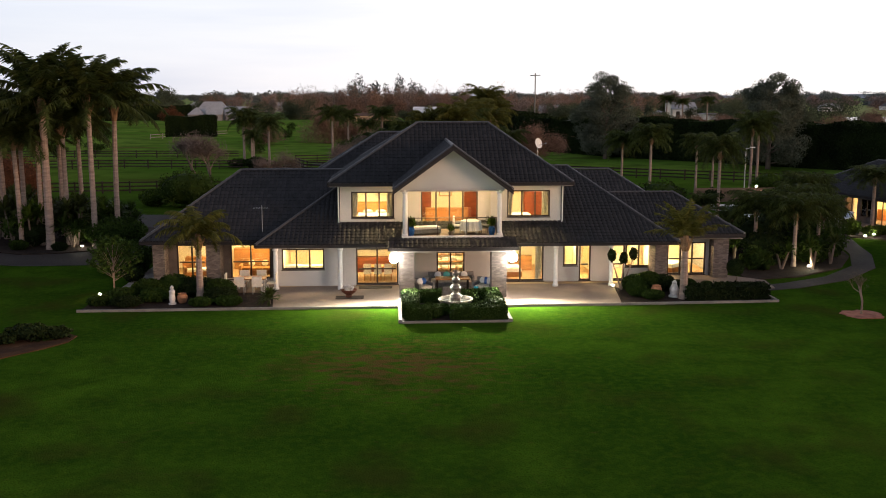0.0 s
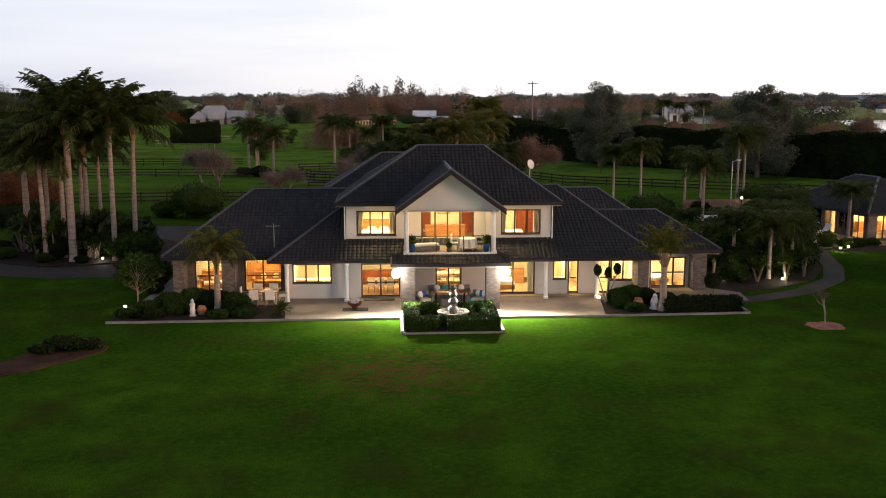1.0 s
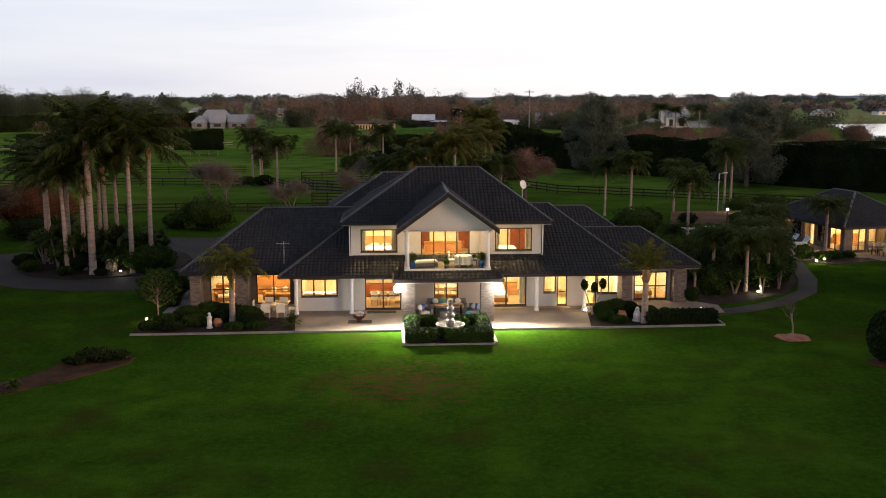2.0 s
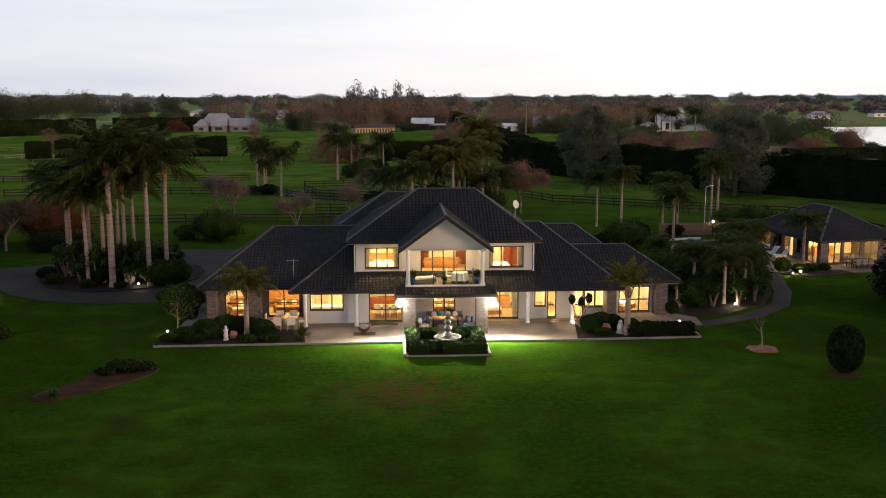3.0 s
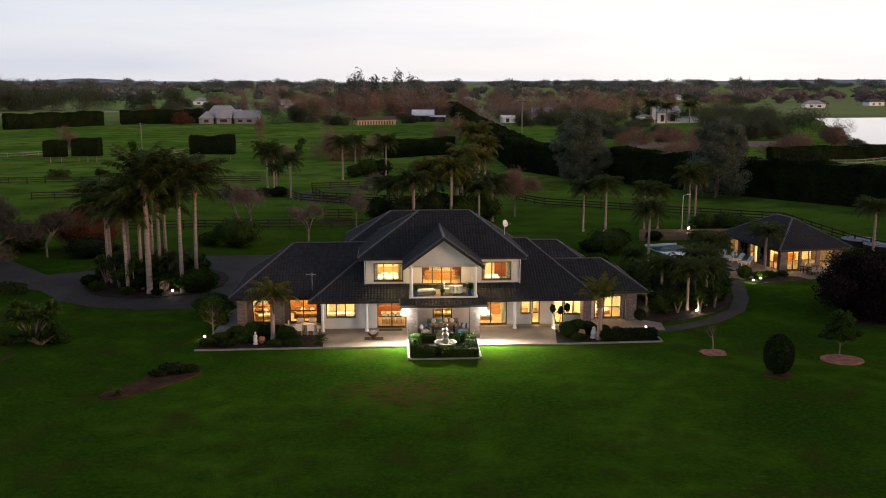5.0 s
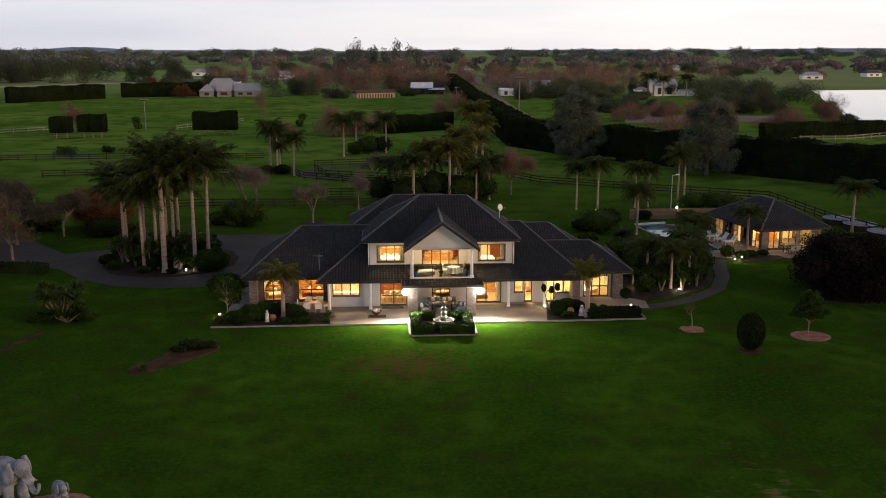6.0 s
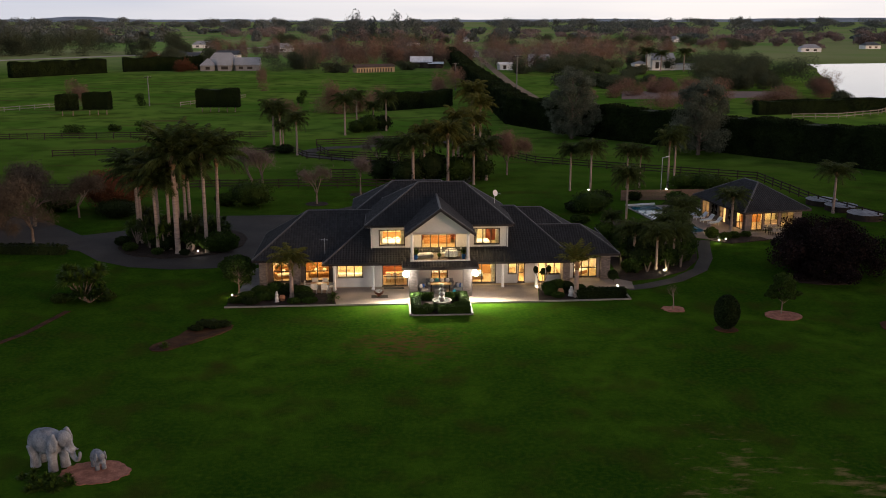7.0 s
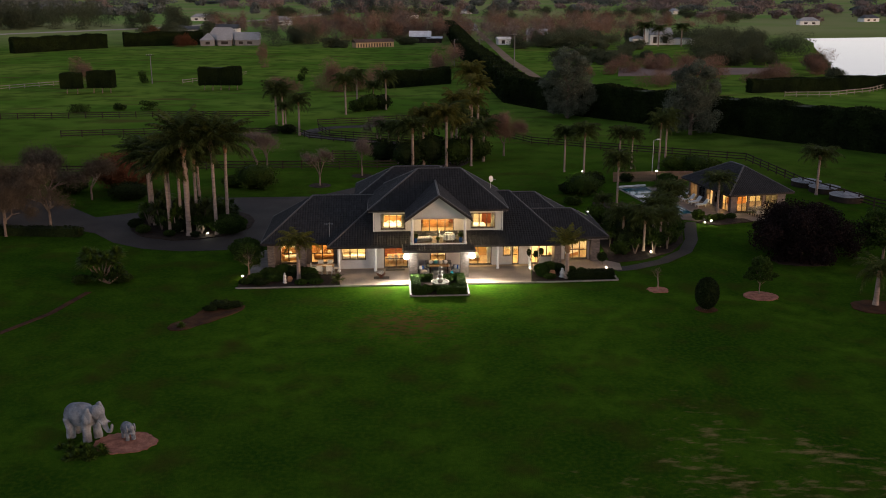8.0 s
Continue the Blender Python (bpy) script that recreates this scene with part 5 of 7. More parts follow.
def chair(name, m, seat_mat, frame_mat, label, group="", h=0.95, w=0.5, skirt=False):
    t = thing(name, label, "chair", m, group)
    bm = B()
    box(bm, -w / 2, w / 2, -w / 2, w / 2, 0.40, 0.47)
    part("seat", bm, seat_mat, t)
    bm = B()
    box(bm, -w / 2, w / 2, w / 2 - 0.06, w / 2, 0.47, h)
    part("backrest", bm, seat_mat, t)
    leg = None
    for x, y in ((-1, -1), (1, -1), (-1, 1), (1, 1)):
        if leg is None:
            bm = B()
            bar(bm, (0, 0, 0), (0, 0, 0.4), 0.022, 0.026, 6)
            leg = mesh_of("leg", bm, frame_mat)
        part("leg", leg, frame_mat, t).location = (x * (w / 2 - 0.04), y * (w / 2 - 0.04), 0)
    for x in (-1, 1):
        bm = B()
        box(bm, x * w / 2 - 0.025, x * w / 2 + 0.025, -w / 2, w / 2, 0.62, 0.66)
        part("armrest", bm, frame_mat, t)
    return t


def table(name, m, lx, ly, h, top, legs, label, thick=0.045):
    t = thing(name, label, "table", m)
    bm = B()
    box(bm, -lx / 2, lx / 2, -ly / 2, ly / 2, h - thick, h)
    bmesh.ops.bevel(bm, geom=bm.edges[:], offset=0.008, segments=1, affect="EDGES")
    part("tabletop", bm, top, t)
    bm = B()
    bar(bm, (0, 0, 0), (0, 0, h - thick), 0.035, 0.035, 8)
    leg = mesh_of("leg", bm, legs)
    for x in (-1, 1):
        for y in (-1, 1):
            part("leg", leg, legs, t).location = (x * (lx / 2 - 0.1), y * (ly / 2 - 0.1), 0)
    return t


def sofa(name, m, w, d, label, body=WICKER, cushion=FABRIC, pillows=(TEAL, LINEN, BLUE), back=0.78):
    t = thing(name, label, "sofa", m)
    bm = B()
    box(bm, -w / 2, w / 2, -d / 2, d / 2, 0.03, 0.3)
    part("base", bm, body, t)
    bm = B()
    box(bm, -w / 2, w / 2, d / 2 - 0.14, d / 2, 0.3, back)
    part("backrest", bm, body, t)
    for s in (-1, 1):
        bm = B()
        box(bm, s * w / 2 - (0.14 if s > 0 else 0), s * w / 2 + (0.14 if s < 0 else 0), -d / 2, d / 2 - 0.145, 0.302, 0.6)
        part("arm", bm, body, t)
    n = max(1, round(w / 0.8))
    step = (w - 0.3) / n
    for k in range(n):
        bm = B()
        box(bm, -w / 2 + 0.15 + k * step + 0.01, -w / 2 + 0.15 + (k + 1) * step - 0.01, -d / 2 + 0.02, d / 2 - 0.15, 0.302, 0.44)
        bmesh.ops.bevel(bm, geom=bm.edges[:], offset=0.03, segments=2, affect="EDGES")
        part("seat_cushion", bm, cushion, t)
    for k, pm in enumerate(pillows):
        x = -w / 2 + 0.3 + (w - 0.6) * (k + 0.5) / len(pillows)
        bm = B()
        ball(bm, (0, 0, 0), 0.2, 0.08, 0.2, 12)
        p = part("pillow", bm, pm, t)
        p.matrix_local = pose(x, d / 2 - 0.26, 0.64, -18, 12 * (k - 1), 0)
    return t


PZ = 0.087
# outdoor dining set beside the left bed
table("dining_table", hp(-10.9, 7.75, PZ), 1.7, 1.0, 0.75, TIMBER, STEEL, "timber outdoor dining table on the patio")
for k, (du, dv, rz) in enumerate(((-0.5, -0.75, 180), (0.45, -0.75, 180), (-0.5, 0.75, 0), (0.45, 0.75, 0), (1.15, 0, -90), (-1.15, 0, 90))):
    chair("garden_chair", hp(-10.9 + du, 7.75 + dv, PZ, rz), FABRIC, STEEL, "pale fabric garden chair at the patio table", "chairs round the patio table", 0.98, 0.54)
# porch seating
sofa("armchair", hp(-1.35, 6.55, PZ, 28), 1.0, 0.85, "grey wicker armchair with blue and white cushions", pillows=(LINEN, BLUE))
sofa("armchair", hp(2.05, 6.6, PZ, -28), 1.15, 0.85, "grey wicker armchair with blue and white cushions", pillows=(LINEN, BLUE, LINEN))
sofa("outdoor_sofa", hp(0.3, 8.35, PZ), 2.6, 0.85, "long wicker porch sofa with pale and teal cushions", pillows=(LINEN, TEAL, FABRIC, LINEN))
table("porch_table", hp(0.3, 7.2, PZ), 1.9, 0.85, 0.72, TIMBER, DARKWOOD, "honey timber porch table with a centrepiece", 0.06)
pl = thing("table_planter", "grey trough planter standing below the porch table", "planter", hp(0.25, 6.35, PZ))
bm = B()
box(bm, -0.55, 0.55, -0.18, 0.18, 0, 0.4)
bmesh.ops.bevel(bm, geom=bm.edges[:], offset=0.02, segments=1, affect="EDGES")
part("trough", bm, STONE, pl)


def pot(name, m, r, h, material, label, plant=None, seed=1, leafmat=LEAF2, size=0.35):
    t = thing(name, label, "pot", m)
    bm = B()
    lathe(bm, [(r * 0.6, 0), (r * 0.72, h * 0.1), (r, h * 0.55), (r * 0.95, h * 0.75), (r * 0.7, h * 0.92), (r * 0.8, h), (r * 0.66, h), (r * 0.58, h * 0.9)], 18)
    part("vase", bm, material, t)
    if plant:
        rng = np.random.default_rng(seed)
        pts = lobes_points([((0, 0, h + size * 0.7), (size * 0.7, size * 0.7, size * 0.7))], 130, rng, 0.2)
        part("plant", leaf_mesh("plant", pts, np.full(130, size * 0.3), leafmat, rng, 2.6, 0.8), leafmat, t)
    return t


pot("urn", hp(1.5, 5.75, PZ), 0.16, 0.5, TURQ, "bright turquoise glazed urn on the porch step")
pot("garden_pot", hp(-14.1, 4.95, 0.05), 0.28, 0.5, TERRA, "square-shouldered terracotta pot in the bed")
pot("garden_pot", hp(11.25, 5.1, 0.06), 0.3, 0.62, TERRA, "tall terracotta pot in the bed")
# balcony
UZB = 3.302
pot("planter", hp(-2.0, 6.5, UZB), 0.2, 0.5, BLUE, "blue glazed planter with a leafy plant on the balcony", True, 2)
pot("planter", hp(2.4, 6.5, UZB), 0.2, 0.5, BLUE, "blue glazed planter with a leafy plant on the balcony", True, 3)
pot("planter", hp(0.15, 6.45, UZB), 0.14, 0.25, DARKSTONE, "small dark pot with a green plant on the balcony", True, 4, size=0.25)
ch = thing("chaise", "pale upholstered chaise longue with teal cushions on the balcony", "chaise", hp(-1.25, 7.1, UZB, 12))
bm = B()
box(bm, -0.85, 0.85, -0.35, 0.35, 0.06, 0.3)
part("base", bm, WICKER, ch)
bm = B()
box(bm, -0.84, 0.84, -0.34, 0.34, 0.302, 0.42)
bmesh.ops.bevel(bm, geom=bm.edges[:], offset=0.03, segments=2, affect="EDGES")
part("mattress", bm, LINEN, ch)
bm = B()
box(bm, -0.95, -0.8, -0.35, 0.35, 0.3, 0.85)
part("backrest", bm, WICKER, ch)
for k in range(2):
    bm = B()
    ball(bm, (0, 0, 0), 0.09, 0.22, 0.2, 12)
    part("pillow", bm, (TEAL, LINEN)[k], ch).matrix_local = pose(-0.66, -0.15 + 0.32 * k, 0.6, 0, 15, 0)
table("balcony_table", hp(1.3, 7.1, UZB), 0.8, 0.8, 0.72, TIMBER, STEEL, "small square balcony table under a white cloth")
cloth = B()
rows = []
for z, k in ((0.735, 0.0), (0.735, 0.43), (0.72, 0.46), (0.45, 0.50), (0.2, 0.54)):
    rows.append([cloth.verts.new((k * math.cos(a) * (1.22 if i % 2 else 1.05), k * math.sin(a) * (1.22 if i % 2 else 1.05), z)) for i, a in enumerate(2 * math.pi * q / 24 for q in range(24))] if k else [cloth.verts.new((0, 0, z))])
for i in range(24):
    j = (i + 1) % 24
    cloth.faces.new((rows[0][0], rows[1][i], rows[1][j]))
    for a, b in zip(rows[1:], rows[2:]):
        cloth.faces.new((a[i], b[i], b[j], a[j]))
solid("tablecloth", cloth, LINEN, "white tablecloth hanging in folds over the balcony table", "tablecloth", hp(1.3, 7.1, UZB))
chair("balcony_chair", hp(0.55, 7.2, UZB, 80), LINEN, STEEL, "white folding chair at the balcony table", "balcony chairs", 0.95, 0.45)
chair("balcony_chair", hp(2.05, 7.4, UZB, -80), WICKER, DARKWOOD, "dark wicker chair at the balcony table", "balcony chairs", 0.95, 0.45)


# rooms behind the glass
def curtain(u, v, z0, z1, w, seed):
    bm = B()
    n = 14
    lo, hi = [], []
    for i in range(n + 1):
        x = w * i / n
        y = 0.05 * math.sin(i * 1.9 + seed)
        lo.append(bm.verts.new((x * 0.7, y, 0)))
        hi.append(bm.verts.new((x, y, z1 - z0)))
    for i in range(n):
        bm.faces.new((lo[i], lo[i + 1], hi[i + 1], hi[i]))
    return solid("curtain", bm, FABRIC, "cream gathered curtain beside a window", "curtain", hp(u, v, z0))


def bed(m, label, w=1.6):
    t = thing("bed", label, "bed", m)
    for name, b, mt in (("base", (-w / 2, w / 2, -1.0, 1.0, 0.0, 0.3), TIMBER), ("mattress", (-w / 2, w / 2, -0.98, 0.98, 0.302, 0.52), LINEN), ("headboard", (-w / 2 - 0.05, w / 2 + 0.05, 1.0, 1.08, 0.0, 1.15), TIMBER)):
        bm = B()
        box(bm, *b)
        if name == "mattress":
            bmesh.ops.bevel(bm, geom=bm.edges[:], offset=0.05, segments=2, affect="EDGES")
        part(name, bm, mt, t)
    for s in (-0.4, 0.4):
        bm = B()
        ball(bm, (s, 0.7, 0.6), 0.33, 0.22, 0.12, 12)
        part("pillow", bm, LINEN, t)
    return t


def cabinet(m, w, d, h, label, material=TIMBER, doors=2, name="cabinet"):
    t = thing(name, label, "cabinet", m)
    bm = B()
    box(bm, -w / 2, w / 2, -d / 2, d / 2, 0, h)
    part("body", bm, material, t)
    for k in range(doors):
        bm = B()
        x0 = -w / 2 + w * k / doors
        box(bm, x0 + 0.02, x0 + w / doors - 0.02, -d / 2 - 0.02, -d / 2 - 0.001, 0.06, h - 0.04)
        part("door", bm, material, t)
    return t


def picture(m, w, h, label):
    t = thing("picture", label, "picture", m)
    bm = B()
    for b in ((-w / 2, w / 2, -0.03, 0, 0, 0.06), (-w / 2, w / 2, -0.03, 0, h - 0.06, h), (-w / 2, -w / 2 + 0.06, -0.03, 0, 0.06, h - 0.06), (w / 2 - 0.06, w / 2, -0.03, 0, 0.06, h - 0.06)):
        box(bm, *b)
    part("picture_frame", bm, TIMBER, t)
    bm = B()
    box(bm, -w / 2 + 0.06, w / 2 - 0.06, -0.015, 0, 0.06, h - 0.06)
    part("canvas", bm, FABRIC, t)
    return t


def inner_door(m, label):
    t = thing("inner_door", label, "door", m)
    bm = B()
    box(bm, -0.42, 0.42, -0.04, 0, 0, 2.0)
    part("leaf", bm, REDWOOD, t)
    bm = B()
    box(bm, -0.5, -0.42, -0.05, 0, 0, 2.08), box(bm, 0.42, 0.5, -0.05, 0, 0, 2.08), box(bm, -0.42, 0.42, -0.05, 0, 2.0, 2.08)
    part("architrave", bm, WHITE, t)
    return t


for u0, u1, v, z0, z1 in ((-5.38, -2.92, 10.2, 3.5, 5.5), (3.64, 6.14, 10.2, 3.5, 5.5), (3.0, 5.75, 9.75, 0.12, 2.4)):
    curtain(u0, v, z0, z1, 0.42, 1)
    curtain(u1 - 0.42, v, z0, z1, 0.42, 2)
bed(hp(-4.1, 12.0, UZ0, 0), "wide bed with white linen in a lit bedroom", 2.0)
bed(hp(4.3, 11.6, UZ0, 90), "bed with white linen in a lit bedroom")
bed(hp(14.0, 12.8, SL, 40), "bed with pale linen behind the glass door")
bed(hp(3.7, 11.6, SL, 90), "bed with pale linen in a lit ground floor room")
inner_door(hp(-1.0, 14.38, UZ0), "red-brown timber door in the upper hall")
inner_door(hp(1.9, 14.38, UZ0), "red-brown timber door in the upper hall")
inner_door(hp(3.6, 14.38, UZ0), "red-brown timber door in a bedroom")
picture(hp(0.3, 14.39, UZ0 + 1.3), 0.8, 0.8, "gold-framed picture on the hall wall")
cabinet(hp(0.3, 12.9, UZ0), 2.6, 0.5, 0.75, "long honey timber bench in the upper hall", TIMBER, 4, "bench_cabinet")
cabinet(hp(5.8, 14.1, UZ0), 1.2, 0.5, 1.6, "tall red-brown wardrobe in a bedroom", REDWOOD, 2)
cabinet(hp(-11.4, 14.6, SL), 3.0, 0.6, 1.3, "wide honey timber dresser in the living room", TIMBER, 3)
cabinet(hp(-14.6, 13.6, SL), 2.2, 0.6, 0.95, "low timber sideboard in the living room", TIMBER, 3)
sofa("sofa", hp(-11.2, 12.7, SL, 0), 2.2, 0.95, "tan leather sofa in the living room", mat("tan_leather", (0.34, 0.16, 0.05), (0.26, 0.12, 0.04), 2, 30, 0.5), mat("tan_leather_seat", (0.36, 0.17, 0.055), None, 2, 30, 0.5), (FABRIC, FABRIC), 0.9)
sofa("sofa", hp(-14.7, 12.4, SL, 20), 1.8, 0.9, "tan sofa in the living room", TIMBER, FABRIC, (FABRIC,), 0.85)
cabinet(hp(-8.0, 10.4, SL), 2.6, 0.65, 0.92, "kitchen island with a pale top", FABRIC, 4, "kitchen_island")
cabinet(hp(-7.4, 14.6, SL), 2.0, 0.6, 2.1, "pale kitchen cupboards along the wall", INNER, 4, "kitchen_cupboard")
picture(hp(-8.9, 14.97, 1.3), 0.9, 0.8, "framed picture on the kitchen wall")
cabinet(hp(-4.2, 13.2, SL), 2.4, 0.6, 0.9, "dark sideboard in the dining room", REDWOOD, 4)
table("inner_table", hp(-3.9, 11.0, SL), 1.8, 0.9, 0.75, TIMBER, TIMBER, "timber dining table behind the sliding door")
for du, rz in ((-0.6, 180), (0.0, 180), (0.6, 180)):
    chair("dining_chair", hp(-3.9 + du, 10.35, SL, rz), FABRIC, TIMBER, "timber dining chair behind the sliding door", "chairs round the dining table", 1.0, 0.45)
sh = thing("shelf", "timber shelves with folded pale linen", "shelf", hp(0.4, 12.2, SL))
for z in (0.3, 0.75, 1.2, 1.65, 2.05):
    bm = B()
    box(bm, -0.9, 0.9, -0.2, 0.2, z, z + 0.04)
    part("board", bm, TIMBER, sh)
for x in (-0.93, 0.9):
    bm = B()
    box(bm, x, x + 0.03, -0.2, 0.2, 0, 2.1)
    part("side", bm, TIMBER, sh)
rs = random.Random(4)
for z in (0.34, 0.79, 1.24, 1.69):
    for x in (-0.7, -0.25, 0.2, 0.62):
        hgt = rs.uniform(0.15, 0.32)
        bm = B()
        box(bm, -0.18, 0.18, -0.15, 0.15, 0, hgt)
        bmesh.ops.bevel(bm, geom=bm.edges[:], offset=0.03, segments=1, affect="EDGES")
        solid("folded_linen", bm, LINEN, "stack of folded pale linen on a shelf", "linen", hp(0.4 + x, 12.2, SL + z), "linen on the shelves")
cabinet(hp(4.9, 13.2, SL), 1.4, 0.5, 0.9, "timber chest of drawers in a lit room", TIMBER, 3)
picture(hp(7.4, 14.97, 1.2), 0.7, 0.9, "framed picture on a bathroom wall")
curtain(7.9, 11.6, SL, 2.3, 0.5, 3)
curtain(11.6, 12.2, SL, 2.3, 0.6, 4)
cabinet(hp(10.9, 13.6, SL), 1.6, 0.5, 0.9, "pale vanity cupboard in a lit room", FABRIC, 3)

# roof fittings
ds = thing("satellite_dish", "white satellite dish on a short mast", "dish", HOUSE @ Matrix.Translation((6.15, 14.9, 7.75)))
bm = B()
bar(bm, (0, 0, -1.3), (0, 0, 0), 0.03, 0.03, 8)
part("mast", bm, STEEL, ds)
bm = B()
lathe(bm, [(0.02, 0.0), (0.18, 0.02), (0.31, 0.07), (0.32, 0.085), (0.18, 0.035), (0.02, 0.02)], 24)
dsh = part("reflector", bm, WHITE, ds)
dsh.matrix_local = pose(0, -0.05, 0.1, 75, 0, 40)
bm = B()
bar(bm, (0.1, -0.1, 0.0), (0.42, -0.5, 0.12), 0.015, 0.015, 6)
ball(bm, (0.43, -0.52, 0.13), 0.05, 0.05, 0.05, 8)
part("feed_arm", bm, STEEL, ds)
an = thing("antenna", "thin metal television aerial on the roof", "aerial", HOUSE @ Matrix.Translation((-10.5, 10.0, 3.5)))
bm = B()
bar(bm, (0, 0, -0.6), (0, 0, 1.1), 0.022, 0.02, 6)
part("mast", bm, STEEL, an)
for k in range(6):
    bm = B()
    bar(bm, (-0.45 + 0.15 * k, -0.22, 0.95), (-0.45 + 0.15 * k, 0.22, 0.95), 0.008, 0.008, 5)
    part("element", bm, STEEL, an)
bm = B()
bar(bm, (-0.5, 0, 0.95), (0.35, 0, 0.95), 0.012, 0.012, 5)
part("boom", bm, STEEL, an)
for u, v, z0, z1 in ((6.85, 9.7, 3.55, 5.72), (-6.1, 9.7, 3.52, 5.72)):
    bm = B()
    bar(bm, (u, v, z0), (u, v, z1), 0.04, 0.04, 8)
    bar(bm, (u, v, z0 + 0.02), (u - 0.5 if u > 0 else u + 0.01, v, z0), 0.04, 0.04, 8)
    part("downpipe", bm, WHITE, house, "white downpipe")

# plants in the beds
palm("palm", (-13.05, 48.7, 0.04), 2.7, "young palm with a pale trunk and upright yellow-green fronds", 600, 0.17, 20, 2.5, 0.6, FRONDLIT, 0.9, 1.15, 0.8, trunk_mat=PALMBARK, pairs=34)
palm("palm", (12.85, 48.9, 0.05), 2.6, "young palm with a swollen pale trunk and upright fronds", 601, 0.2, 20, 2.4, 0.5, FRONDLIT, 0.9, 0.65, 1.1, trunk_mat=PALMBARK, pairs=34)
p = hpoint(-9.5, 4.5)
spiky("cycad", (p.x, p.y, 0.05), 0.95, 0.8, FROND, "low dark cycad with stiff arching leaves", 602, 90, 0.25)
for k, (u, v, r, h) in enumerate(((-16.2, 6.5, 0.9, 1.0), (-14.9, 7.0, 1.0, 1.15), (-13.6, 6.6, 1.0, 1.1), (-12.4, 6.3, 0.9, 1.0), (-15.6, 5.3, 0.8, 0.75), (-12.1, 5.0, 0.9, 0.8), (-17.4, 5.6, 0.8, 0.7), (-11.6, 4.3, 0.7, 0.5), (-16.8, 4.3, 0.8, 0.5), (-18.2, 4.6, 0.7, 0.5), (-13.0, 4.2, 0.6, 0.45))):
    p = hpoint(u, v)
    bush("bed_shrub", (p.x, p.y, 0.04), r, r * 0.8, h, (LEAF, BOXHEDGE, HEDGE)[k % 3], "clipped dark green shrub in the front bed", 610 + k, 1100, 0.1, ragged=0.08)
for k, (u, v, r, h) in enumerate(((10.4, 6.3, 0.75, 1.0), (11.2, 6.6, 0.8, 1.1), (12.0, 6.5, 0.7, 0.95), (10.3, 5.3, 0.6, 0.7), (10.9, 4.5, 0.6, 0.5), (12.6, 5.9, 0.4, 0.75), (13.3, 5.9, 0.42, 0.8), (14.2, 5.7, 0.42, 0.7))):
    p = hpoint(u, v)
    bush("bed_shrub", (p.x, p.y, 0.05), r, r * 0.85, h, (BOXHEDGE, LEAF, HEDGE)[k % 3], "clipped dark green shrub in the front bed", 630 + k, 1000, 0.09, "shrub", 0.92)
hedge("low_hedge", (12.6, 4.35), (17.1, 4.55), 1.0, 0.75, HEDGE, "low dark clipped hedge along the front bed", 640, 260, 0.09, m=HOUSE @ Matrix.Translation((0, 0, 0.05)))
p = hpoint(16.9, 8.7)
bush("standard_topiary", (p.x, p.y, 0.08), 0.48, 0.48, 1.35, HEDGE, "round ball topiary on a thin stem by the pier", 641, 1100, 0.08, "topiary", 0.93, 0.4)
# pompom tree
p = hpoint(9.75, 6.9)
pt = thing("pompom_tree", "three-stemmed topiary with dark clipped heads", "topiary", pose(p.x, p.y, 0.05))
for k, (dx, dz) in enumerate(((-0.55, 1.75), (0.1, 1.6), (0.65, 1.85))):
    part("stem", seg_mesh("stem", [(Vector((0, 0, 0)), Vector((dx * 0.5, 0, dz * 0.5)), 0.05, 0.045), (Vector((dx * 0.5, 0, dz * 0.5)), Vector((dx, 0, dz)), 0.045, 0.035)], PALMBARK, 6), PALMBARK, pt)
    rng = np.random.default_rng(650 + k)
    part("head", leaf_mesh("head", lobes_points([((dx, 0, dz + 0.22), (0.22, 0.22, 0.34))], 420, rng, 0.5), np.full(420, 0.08), HEDGE, rng), HEDGE, pt)
# small garden tree by the left lamp
p = hpoint(-18.3, 7.4)
leafy_tree("small_tree", (p.x, p.y, 0), 3.4, 1.35, LEAF, "small open tree with thin forked stems", 660, 520, 0.16, 0.07, low=0.4)
bush("dark_shrub", (-19.6, 56.5, 0), 1.7, 1.5, 2.0, LEAF, "dark rounded shrub beside the side path", 661, 1600, 0.17, ragged=0.1)
bush("dark_shrub", (-18.3, 53.8, 0), 0.6, 0.6, 0.9, HEDGE, "small dark shrub beside the path", 662, 600, 0.1)

# statues
bm = B()
lathe(bm, [(0.2, 0), (0.2, 0.06), (0.13, 0.1), (0.17, 0.3), (0.13, 0.5), (0.17, 0.68), (0.07, 0.8), (0.1, 0.9), (0.02, 1.0)], 14)
solid("garden_statue", bm, STATUE, "small weathered white stone garden statue in the bed", "statue", hp(-14.55, 4.65, 0.05))
bm = B()
lathe(bm, [(0.3, 0), (0.3, 0.06), (0.22, 0.12), (0.26, 0.4), (0.18, 0.6), (0.12, 0.7), (0.14, 0.8), (0.03, 0.92)], 14)
solid("garden_statue", bm, STATUE, "pale stone garden ornament in the front bed", "statue", hp(12.2, 5.0, 0.06))

